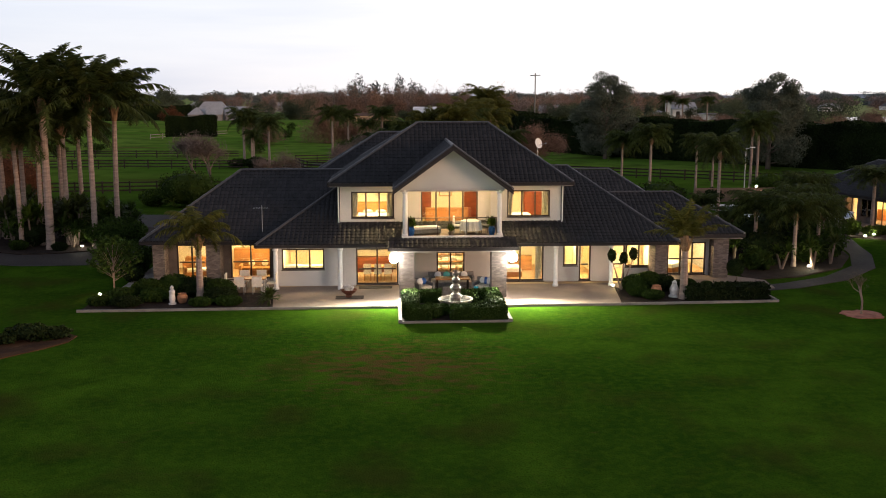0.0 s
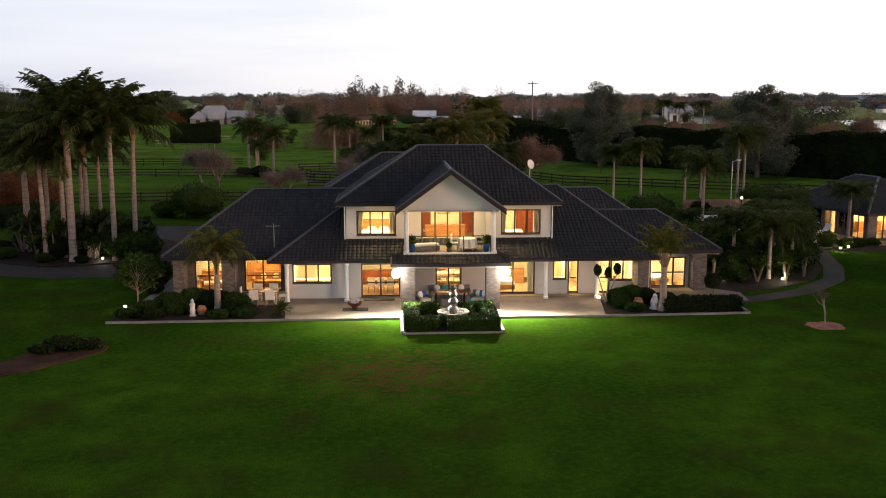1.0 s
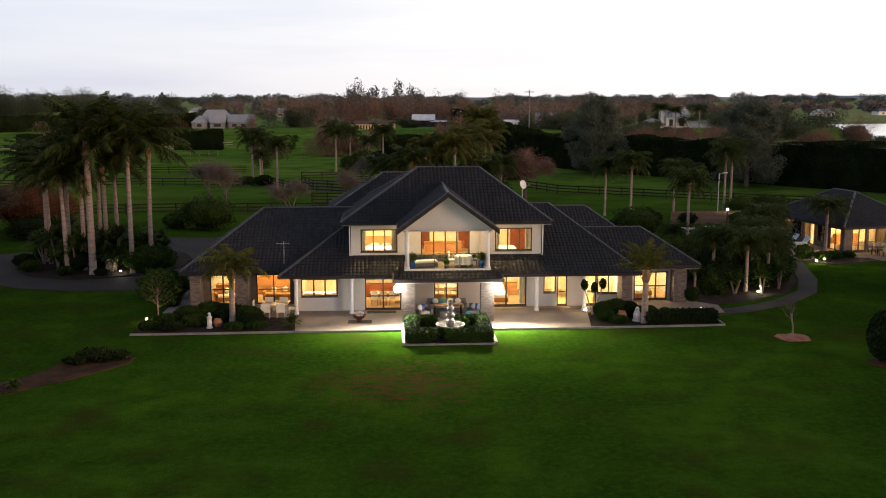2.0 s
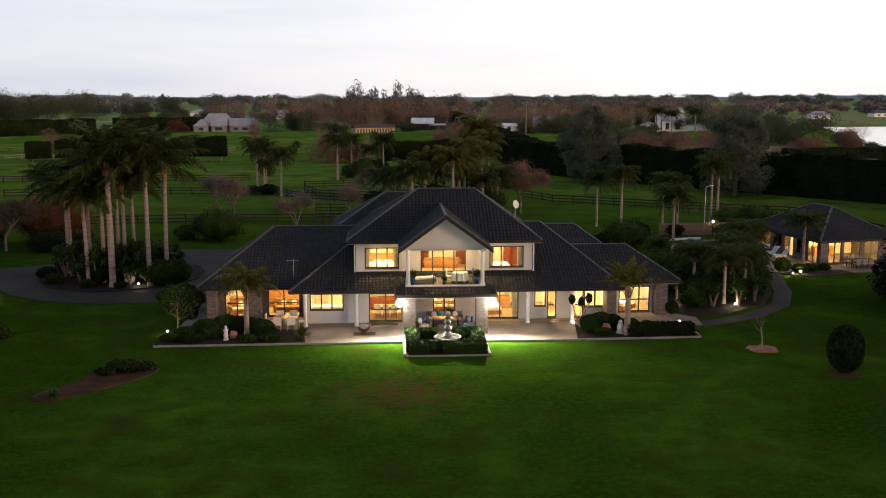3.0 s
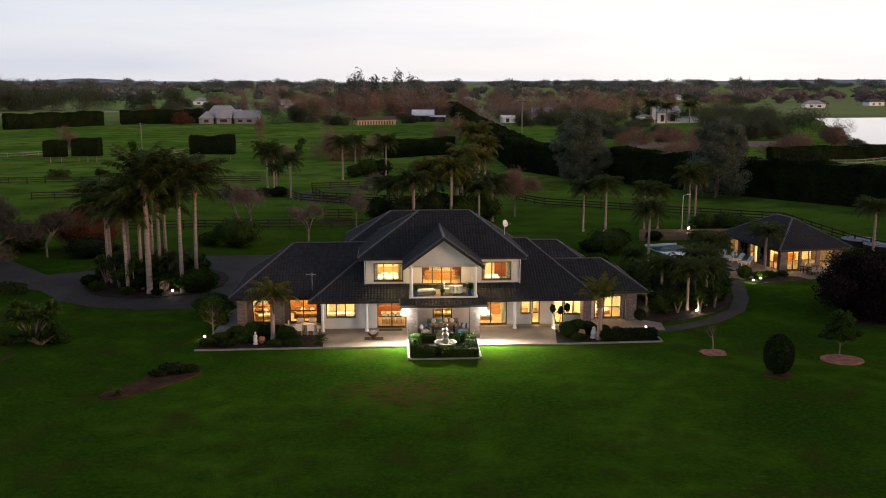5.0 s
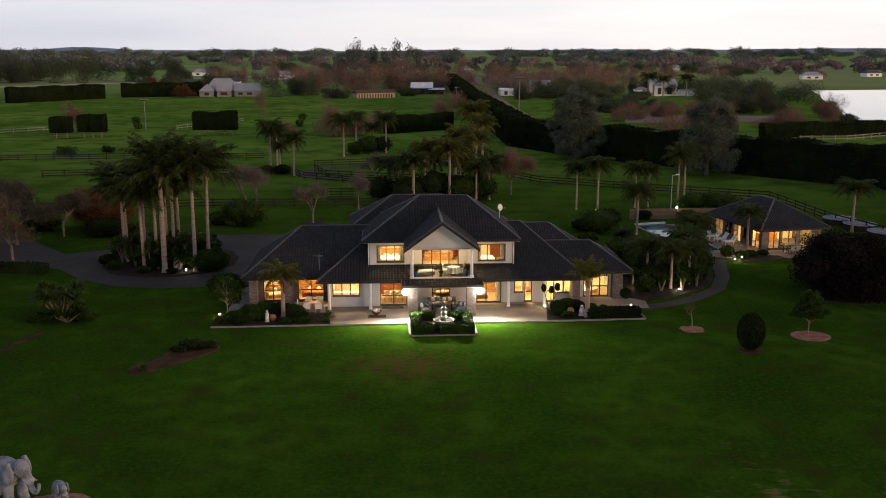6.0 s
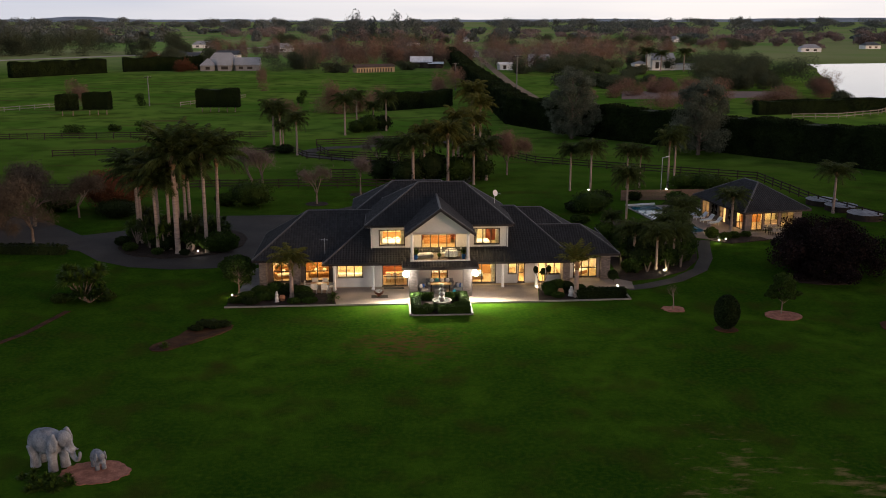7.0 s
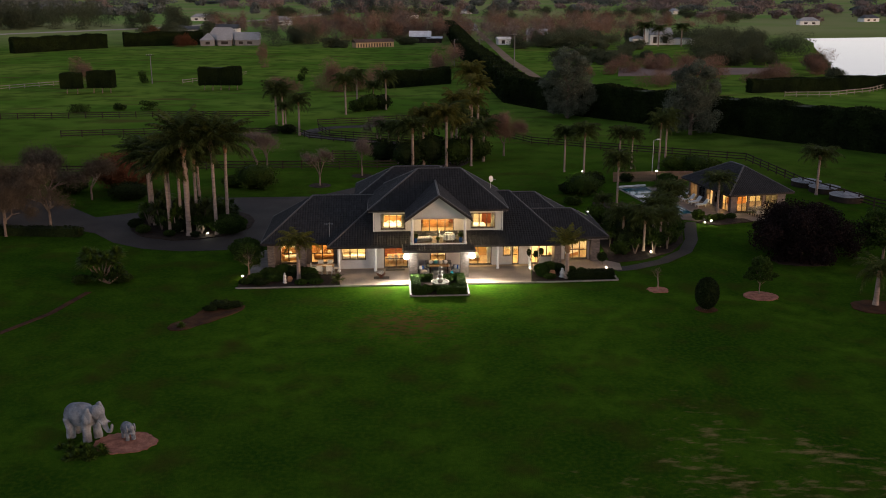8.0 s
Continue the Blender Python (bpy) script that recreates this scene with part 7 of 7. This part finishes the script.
def strip(name, pts, width, material, label, category, z=0.025):
    """A road of even width along a smooth line."""
    v = [Vector(p) for p in pts]
    fine = []
    for i in range(len(v) - 1):
        p0, p1, p2, p3 = v[max(i - 1, 0)], v[i], v[i + 1], v[min(i + 2, len(v) - 1)]
        for k in range(6):
            t = k / 6
            fine.append(0.5 * (2 * p1 + (p2 - p0) * t + (2 * p0 - 5 * p1 + 4 * p2 - p3) * t * t + (3 * p1 - p0 - 3 * p2 + p3) * t ** 3))
    fine.append(v[-1])
    bm = B()
    rows = []
    for i, p in enumerate(fine):
        d = (fine[min(i + 1, len(fine) - 1)] - fine[max(i - 1, 0)]).normalized()
        n = Vector((-d.y, d.x)) * width / 2
        rows.append([bm.verts.new((*(p + n * s), zz)) for s, zz in ((-1, -0.05), (-1, z), (1, z), (1, -0.05))])
    for a, b in zip(rows, rows[1:]):
        for k in range(3):
            bm.faces.new((a[k], a[k + 1], b[k + 1], b[k]))
    return solid(name, bm, material, label, category, kind="structure"), fine


strip("far_drive", [(-14, 86), (-6, 96), (4, 112), (1, 126), (-12, 132), (-22, 137.5), (-24.5, 143), (-21, 149), (-12, 152), (2, 158), (10, 176)], 3.2, PAVER, "narrow grey drive winding through the paddocks", "road")


def rail_fence(pts, label, h=1.25, gap=2.6, material=DARKWOOD, rails=3, name="fence", thick=0.055):
    """A post and rail fence along a line of points."""
    t = thing(name, label, "fence", pose(*pts[0], 0))
    o = Vector((*pts[0], 0))
    pm = None
    for a, b in zip(pts, pts[1:]):
        a, b = Vector((*a, 0)) - o, Vector((*b, 0)) - o
        n = max(1, round((b - a).length / gap))
        for k in range(n):
            p = a.lerp(b, k / n)
            if pm is None:
                bm = B()
                box(bm, -0.075, 0.075, -0.075, 0.075, -0.1, h + 0.1)
                pm = mesh_of("post", bm, material)
            part("post", pm, material, t).location = p
        for r in range(rails):
            z = h * (r + 0.75) / (rails - 0.1)
            bm = B()
            d = (b - a).normalized()
            s = Vector((-d.y, d.x, 0)) * thick / 2
            c = [a - s, b - s, b + s, a + s]
            slab(bm, [(q.x, q.y) for q in c], z - 0.08, z + 0.08)
            part("rail", bm, material, t)
    return t


rail_fence([(-125, 158), (-92, 161), (-61, 164.5), (-36, 165)], "dark post and rail paddock fence", gap=3.5)
rail_fence([(-75, 101), (-52.5, 101.5), (-32.4, 105.3), (-6.2, 105.8)], "dark post and rail fence behind the house", gap=3.0)
rail_fence([(-23, 145.5), (-20, 137.2), (-13, 134.5), (-4, 131.5)], "dark fence following the winding drive")
rail_fence([(-27, 141.5), (-23.5, 134.8), (-14, 129.5), (0.5, 123.5)], "dark fence following the winding drive")
rail_fence([(-24, 152), (-14, 155), (0, 162), (7, 176)], "dark fence along the far drive", gap=3.2)
rail_fence([(-70, 137), (-48, 141), (-30, 140)], "dark post and rail paddock fence", gap=3.5)
rail_fence([(13, 136), (17, 129.2), (34, 120), (50, 112.2), (51.8, 92.3), (56, 79), (62, 70)], "dark post and rail fence round the pool lawn", gap=3.0)
WHITEFENCE = mat("pale_fence_paint", (0.30, 0.26, 0.21), None, 0.3, 3, 0.8)
rail_fence([(88, 202), (100, 203), (114, 212), (126, 226)], "pale post and rail fence by the lake", 1.3, 3.2, WHITEFENCE, 2)
rail_fence([(-130, 205), (-108, 230), (-94, 236)], "pale rail fence in the paddock", 1.2, 4, WHITEFENCE, 2)
rail_fence([(-73, 235), (-60, 262)], "pale rail fence in the paddock", 1.2, 4, WHITEFENCE, 2)
gate = rail_fence([(-16.5, 110.5), (-12.6, 110.5)], "dark timber gate panel in the fence", 2.0, 1.9, DARKWOOD, 5, "gate_panel")

# power poles


def power_pole(at, h, material=PALEWOOD, arms=1):
    t = thing("power_pole", "pale power pole with a crossarm", "pole", pose(*at, 0))
    bm = B()
    bar(bm, (0, 0, -0.1), (0, 0, h), 0.17, 0.11, 8)
    part("pole", bm, KERB, t)
    for k in range(arms):
        bm = B()
        box(bm, -1.1, 1.1, -0.06, 0.06, h - 0.55 - k, h - 0.42 - k)
        part("crossarm", bm, DARKWOOD, t)
    for x in (-0.95, -0.4, 0.4, 0.95):
        bm = B()
        lathe(bm, [(0.05, h - 0.42), (0.06, h - 0.3), (0.03, h - 0.24)], 8, (x, 0, 0))
        part("insulator", bm, WHITE, t)
    return t


power_pole((19.6, 206), 15.5)
power_pole((14.8, 302), 9)
power_pole((5.6, 291), 9.5)
power_pole((-82, 236), 8.5)
power_pole((12, 470), 9)


# far houses


def far_house(at, rz, parts_, roofmat, wallmat, label, windows=()):
    """A distant house of one or more gabled or hipped blocks (x0, x1, y0, y1, wall height, ridge height, hipped)."""
    t = thing("farmhouse", label, "house", pose(*at, 0, 0, 0, rz) @ Matrix.Diagonal((0.78, 0.78, 0.85, 1)))
    for x0, x1, y0, y1, h, zr, hipped in parts_:
        bm = B()
        box(bm, x0, x1, y0, y1, -0.1, h)
        part("wall", bm, wallmat, t)
        bm = B()
        ym, k = (y0 + y1) / 2, (y1 - y0) / 2 if hipped else 0.0
        e = 0.5
        v = [bm.verts.new(c) for c in ((x0 - e, y0 - e, h), (x1 + e, y0 - e, h), (x1 + e, y1 + e, h), (x0 - e, y1 + e, h), (x0 - e * (not hipped) + k, ym, zr), (x1 + e * (not hipped) - k, ym, zr))]
        for f in ((0, 1, 5, 4), (2, 3, 4, 5), (1, 2, 5), (3, 0, 4), (3, 2, 1, 0)):
            bm.faces.new([v[i] for i in f])
        part("roof", bm, roofmat, t)
    for x, y, z, w, hh in windows:
        bm = B()
        box(bm, x, x + w, y - 0.06, y, z, z + hh)
        part("window", bm, BRONZE, t)
    return t


GREYROOF = mat("pale_grey_roofing", (0.30, 0.30, 0.31), (0.24, 0.24, 0.25), 0.2, 2, 0.6)
DKROOF = mat("slate_roofing", (0.07, 0.075, 0.085), (0.05, 0.055, 0.06), 0.2, 2, 0.6)
WHITEWALL = mat("white_weatherboard", (0.80, 0.77, 0.74), (0.72, 0.69, 0.66), 0.3, 3, 0.8)
far_house((-98, 414), 4, [(-14, 6, 0, 10, 3.2, 9.5, True), (-16, -8, -6, 2, 3.0, 6.8, True), (4, 18, -3, 6, 3.0, 7.0, False), (-6, 2, -5, 1, 3.0, 6.6, False)], GREYROOF, mat("grey_brick_veneer", (0.27, 0.25, 0.24), None, 0.3, 3, 0.9), "large grey-roofed farmhouse among dark trees",
          [(-13, -6, 0.8, 2.5, 1.5), (-4, -5, 0.8, 4, 1.6), (6, -3, 0.8, 2.5, 1.4), (11, -3, 0.8, 3, 1.4)])
far_house((-150, 520), 10, [(-8, 8, 0, 8, 3, 5.6, True), (6, 15, -3, 5, 2.8, 5, False)], DKROOF, WHITEWALL, "white house with a slate roof by the road", [(-5, 0, 0.8, 2.4, 1.4), (1, 0, 0.8, 2.4, 1.4), (8, -3, 0.8, 2, 1.4)])
far_house((-125, 530), -8, [(-9, 9, 0, 8, 3, 5.8, False)], DKROOF, WHITEWALL, "long white house with a slate roof by the road", [(-6, 0, 0.8, 2.4, 1.4), (0, 0, 0.8, 2.4, 1.4), (5, 0, 0.8, 2.4, 1.4)])
far_house((-112, 640), 6, [(-12, 12, 0, 10, 3.5, 7, True)], GREYROOF, WHITEWALL, "wide pale-roofed house among bare trees", [(-8, 0, 0.8, 3, 1.6), (0, 0, 0.8, 3, 1.6)])
far_house((-185, 720), 0, [(-11, 11, 0, 9, 3.2, 6.5, True)], GREYROOF, WHITEWALL, "pale-roofed house on a low rise", [(-7, 0, 0.8, 3, 1.6), (2, 0, 0.8, 3, 1.6)])
# stable front: pale timber, its warm lit look put into the wall colour
far_house((-28, 400), 28, [(-13, 11, 0, 6, 2.6, 4.2, False)], mat("brown_iron_roofing", (0.10, 0.065, 0.05), None, 0.3, 3, 0.7), mat("lit_pale_timber_cladding", (0.60, 0.42, 0.24), (0.48, 0.34, 0.19), 0.3, 3, 0.8), "long low stable block with a pale, lit-toned timber front", [(-12 + 1.7 * k, 0, 0.1, 0.8, 1.9) for k in range(13)])
far_house((-8.5, 432), 0, [(-7, 6, 0, 8, 3.4, 6.6, False), (4, 13, -1, 5, 2.6, 3.6, False)], mat("white_iron_roofing", (0.66, 0.66, 0.68), None, 0.3, 3, 0.5), DARKWOOD, "barn with a white iron roof", [(-5, 0, 0.3, 3, 2.6), (1, 0, 0.3, 3, 2.6)])
far_house((31.5, 418), 12, [(-4, 4, 0, 6, 3, 4.2, False)], WHITEWALL, WHITEWALL, "small white shed beside the track", [(-2, 0, 0.5, 2, 2)])
far_house((48, 436), -14, [(-6, 6, 0, 9, 4.2, 7.6, False)], GREYROOF, WHITEWALL, "white gabled barn beside the track", [(-3, 0, 0.3, 2.6, 2.8), (1.5, 0, 0.8, 2, 1.6)])
far_house((104, 415), 8, [(-6, 8, 0, 9, 5.5, 9.2, False), (-16, -8, 2, 9, 3.4, 5, True), (8, 26, 3, 9, 3.0, 3.6, False), (-9, -6.5, 1, 3.5, 9.0, 9.6, False)], GREYROOF, WHITEWALL, "white modern house with steep roofs and palms", [(-4, 0, 1, 2.2, 3.5), (2, 0, 1, 3, 3.5), (-14, 2, 0.8, 3, 1.6)])
far_house((18, 560), 0, [(-8, 8, 0, 8, 3, 5.5, True)], GREYROOF, WHITEWALL, "pale house at the far end of the track", [(-4, 0, 0.8, 3, 1.5)])
for x, y, k, rz in ((95, 407, 1.7, 20), (101, 404, 1.5, 140), (112, 406, 1.6, 260)):
    copy_thing(PD, pose(x, y, 0, 0, 0, rz) @ Matrix.Diagonal((k, k, k * 0.8, 1)))
for k, (x, y) in enumerate(((260, 640), (330, 700), (420, 760), (-300, 880), (30, 900), (120, 820), (230, 900), (-20, 780))):
    far_house((x, y), 17 * k, [(-9, 9, 0, 9, 3.2, 6.2, True)], (GREYROOF, DKROOF)[k % 2], WHITEWALL, "small far house among trees", [(-5, 0, 0.8, 3, 1.5), (2, 0, 0.8, 3, 1.5)])
far_cottage = far_house((-56.5, 77.0), 25, [(-5, 5, 0, 6, 2.4, 4.2, False)], TILE, BRICK, "small cottage with lit windows behind bare trees", [])
for x in (-3.2, 0.6):
    bm = B()
    box(bm, x, x + 1.8, -0.07, 0.0, 0.6, 2.1)
    part("window", bm, mat("lit_cottage_window", (0.6, 0.45, 0.2), None, 1, 1, 0.4, emit=(1.0, 0.62, 0.22, 0.9)), far_cottage, "lit window")


# woods and tree belts


def woods(name, spots, material, label, seed, n=120, leaf=1.0, upright=0.0, long=2.0, thin=1.0):
    """Distant trees that nobody would count: uneven crowns of many sprays, spots (x, y, radius, height)."""
    rng = np.random.default_rng(seed)
    all_pts, all_sizes = [], []
    for x, y, r, h in spots:
        lob = [((x + rng.normal(0, r * 0.35), y + rng.normal(0, r * 0.35), h * rng.uniform(0.16, 0.7)), (r * rng.uniform(0.5, 0.8), r * rng.uniform(0.5, 0.8), h * rng.uniform(0.22, 0.34))) for _ in range(4)]
        all_pts.append(lobes_points(lob, n, rng, 0.2))
        all_sizes.append(leaf * rng.uniform(0.5, 1.2, n))
    pts = np.concatenate(all_pts)
    pts[:, 2] = np.maximum(pts[:, 2], 0.2)
    me = leaf_mesh(name, pts, np.concatenate(all_sizes), material, rng, long, upright)
    ob = new(name, me)
    return tagged(ob, label, "trees", kind="stuff")


def belt(rng, x0, y0, x1, y1, count, width, r, h, var=0.3):
    t = rng.random(count)
    return [(x0 + (x1 - x0) * a + rng.normal(0, width), y0 + (y1 - y0) * a + rng.normal(0, width), r * rng.uniform(1 - var, 1 + var), h * rng.uniform(1 - var, 1 + var)) for a in t]


rb = np.random.default_rng(5)
GREYTWIG = mat("far_grey_twig", (0.20, 0.15, 0.125), (0.12, 0.09, 0.078), 0.02, 1, 0.95, island=0.35, spec=0.03)
woods("bare_woods", belt(rb, -70, 450, 0, 465, 30, 10, 5, 13, 0.4) + belt(rb, -60, 520, 40, 560, 34, 18, 5.5, 14, 0.4) + belt(rb, 20, 480, 110, 520, 30, 20, 6, 11, 0.45) + belt(rb, 60, 600, 200, 640, 30, 22, 6, 11, 0.4) + belt(rb, -130, 560, -60, 600, 20, 14, 5, 11, 0.4), PINKTWIG, "belt of bare reddish-brown winter trees", 400, 620, 0.17, 0.5, 11)
woods("bare_woods", belt(rb, -70, 470, 0, 480, 18, 10, 4.5, 13, 0.4) + belt(rb, -30, 540, 60, 570, 20, 18, 5, 12, 0.4) + belt(rb, 30, 500, 120, 540, 16, 18, 5, 10, 0.4) + belt(rb, -120, 540, -70, 560, 8, 8, 4, 10, 0.3) + belt(rb, 20, 430, 60, 450, 12, 10, 5, 11, 0.35), GREYTWIG, "bare grey-brown winter trees in the belt", 408, 620, 0.17, 0.7, 11)
woods("bare_shrubs", belt(rb, -30, 212, -18, 222, 9, 3, 3.4, 7) + belt(rb, -45, 205, -38, 206, 4, 2, 3.2, 6.4) + belt(rb, 62, 232, 84, 252, 10, 3, 4, 6) + belt(rb, 88, 236, 100, 236, 5, 2, 4, 6) + belt(rb, 118, 262, 124, 262, 4, 2, 4.5, 8) + belt(rb, -108, 240, -100, 240, 2, 1, 3, 6) + belt(rb, 2, 268, 6, 280, 4, 2, 3.5, 9) + belt(rb, -62, 290, -58, 290, 1, 1, 2.5, 9) + belt(rb, 48, 262, 80, 292, 12, 4, 3.8, 5.5) + belt(rb, 34, 420, 70, 440, 8, 5, 4.5, 8), PINKTWIG, "reddish bare shrubs in the paddocks", 401, 1800, 0.07, 0.5, 16)
# paler copy of the dark leaf, with distance haze put into its colour
HAZEDLEAF = mat("hazed_evergreen_foliage", (0.088, 0.098, 0.052), (0.058, 0.068, 0.042), 0.02, 0.5, 0.9, island=0.12, spec=0.03, thin=0.4)
woods("dark_trees", belt(rb, 98, 318, 128, 322, 20, 6, 5.5, 11, 0.35) + belt(rb, 84, 298, 118, 302, 16, 4, 4.2, 6.5, 0.35) + belt(rb, 124, 276, 128, 282, 3, 1.5, 3.2, 6, 0.3) + belt(rb, 50, 398, 82, 412, 12, 6, 5, 8, 0.35) + belt(rb, 88, 424, 116, 428, 8, 5, 5, 8, 0.35) + belt(rb, 60, 380, 92, 388, 8, 5, 4, 4.5) + belt(rb, 52, 440, 80, 452, 8, 5, 5, 7) + belt(rb, 118, 400, 150, 420, 12, 8, 6, 9) + belt(rb, -130, 430, -112, 432, 6, 4, 4.5, 8) + belt(rb, -80, 420, -62, 425, 7, 4, 5, 9) + belt(rb, -50, 394, -44, 396, 4, 2, 3, 4) + belt(rb, -18, 418, -14, 420, 3, 2, 3, 4) + belt(rb, 118, 250, 124, 252, 2, 1, 3, 4) + belt(rb, 52, 330, 86, 338, 12, 5, 4, 4.2, 0.35) + belt(rb, 36, 384, 62, 398, 8, 5, 4.5, 7, 0.35) + belt(rb, 44, 306, 80, 316, 9, 5, 3.6, 4.5, 0.35), HAZEDLEAF, "dark evergreen trees round far houses", 402, 2200, 0.26)
woods("dark_trees", belt(rb, -330, 560, -235, 620, 30, 18, 9, 19) + belt(rb, -215, 580, -160, 600, 10, 10, 7, 12) + belt(rb, -130, 760, 0, 800, 16, 16, 7, 12) + belt(rb, 0, 700, 260, 780, 18, 25, 7, 10) + belt(rb, -160, 480, -130, 490, 5, 6, 5, 11), HAZEDLEAF, "dark tree belts on the plain", 403, 2200, 0.42)
woods("autumn_tree", [(-118, 404, 4.5, 9), (-114, 402, 3.5, 7), (-150, 470, 5, 8)], RUST, "rust-coloured trees by a hedge", 404, 1400, 0.3)
# far foliage paled and greyed: distance haze put into these three colours
HAZEDPINE = mat("hazed_pine_foliage", (0.11, 0.12, 0.11), (0.07, 0.08, 0.078), 0.02, 0.5, 0.9, island=0.12, spec=0.03)
woods("pines", belt(rb, -95, 900, -20, 900, 10, 6, 7, 27, 0.25), HAZEDPINE, "tall dark pines on the horizon", 405, 500, 1.1)
HAZEDGREEN = mat("hazed_woodland", (0.13, 0.14, 0.125), (0.095, 0.105, 0.10), 0.004, 0.1, 0.95, island=0.12, spec=0.03)
woods("hazed_woodland", belt(rb, -900, 1300, 900, 1350, 80, 70, 16, 12, 0.5) + belt(rb, -600, 900, 700, 950, 24, 40, 10, 9, 0.4) + belt(rb, -1300, 2000, 1400, 2100, 200, 120, 22, 17, 0.4) + belt(rb, -420, 800, -280, 900, 24, 24, 10, 14), HAZEDGREEN, "far tree belts across the plain", 406, 700, 1.6)
HAZEDBROWN = mat("hazed_bare_woodland", (0.22, 0.165, 0.15), (0.16, 0.12, 0.11), 0.004, 0.1, 0.95, island=0.12, spec=0.03)
woods("hazed_bare_woodland", belt(rb, -300, 1050, 600, 1100, 56, 70, 14, 11, 0.5) + belt(rb, 200, 760, 600, 900, 26, 45, 10, 9, 0.4), HAZEDBROWN, "far leafless woodland across the plain", 407, 420, 0.9, 0.4, 5)
woods("paddock_trees", [(-97, 232, 2.0, 4.5), (-84.5, 236, 1.8, 4), (-40, 245, 2.0, 4.2), (-113, 262, 2.4, 6), (-72, 176, 1.6, 2.0), (-66, 178, 2.2, 2.2), (-80, 172, 2.4, 2.4), (-36, 178, 2.2, 3.6)], LEAF, "small dark round trees scattered in the paddocks", 409, 900, 0.22)
# low hills along the horizon, distance haze put into their blue-grey colour
bm = B()
last = None
for k in range(121):
    x = -4200 + 70 * k
    z = 7 + 7 * noise.noise((x * 0.0011, 0.3, 0)) + 5 * noise.noise((x * 0.006, 1.7, 0)) + 11 * math.exp(-((x + 1420) / 120) ** 2) + 10 * math.exp(-((x - 1500) / 700) ** 2)
    row = [bm.verts.new((x, 3600, -5)), bm.verts.new((x, 3800, max(z, 2))), bm.verts.new((x, 4200, -5))]
    if last:
        for i in (0, 1):
            bm.faces.new((last[i], row[i], row[i + 1], last[i + 1]))
    last = row
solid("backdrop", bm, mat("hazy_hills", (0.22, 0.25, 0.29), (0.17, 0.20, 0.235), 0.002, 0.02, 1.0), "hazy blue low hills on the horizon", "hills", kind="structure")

# ---- single roof tiles and bricks ----
tv, tf = [], []
for px, pz in TILE_PROFILE:
    tv += [(px, 0, pz + 0.02), (px, TILE_H + 0.03, pz)]
tf = [(2 * q, 2 * q + 2, 2 * q + 3, 2 * q + 1) for q in range(4)]
tv += [(0, 0, -0.01), (TILE_W, 0, -0.01)]
tf.append((10, 11, 8, 6, 4, 2, 0))
tile_mesh = bpy.data.meshes.new("tile")
tile_mesh.from_pydata(tv, [], tf)
tile_mesh.materials.append(TILE)
for owner, turn, at in TILES:
    part("tile", tile_mesh, TILE, owner).matrix_local = Matrix.Translation(at) @ turn

bm = B()
box(bm, 0, 0.215, 0, 0.05, 0, 0.066)
front_brick = mesh_of("brick", bm, BRICK)
bm = B()
box(bm, 0, 0.05, 0, 0.215, 0, 0.066)
side_brick = mesh_of("brick", bm, BRICK)
for core, u0, u1, v0, v1, z1 in PIERS:
    side_u = u1 - 0.05 if u0 < 0 else u0
    for row in range(int(z1 / 0.076)):
        z = row * 0.076
        x = u0 - (0.1125 if row % 2 else 0)
        while x < u1 - 0.06:
            a, b = max(x, u0), min(x + 0.215, u1)
            if b - a > 0.05:
                ob = part("brick", front_brick, BRICK, core)
                ob.matrix_local = Matrix.Translation((a, v0, z)) @ Matrix.Diagonal(((b - a) / 0.215, 1, 1, 1))
            x += 0.225
        y = v0 + (0.1625 if row % 2 else 0.055)
        while y < v1 - 0.06:
            b = min(y + 0.215, v1)
            ob = part("brick", side_brick, BRICK, core)
            ob.matrix_local = Matrix.Translation((side_u, y, z)) @ Matrix.Diagonal((1, (b - y) / 0.215, 1, 1))
            y += 0.225
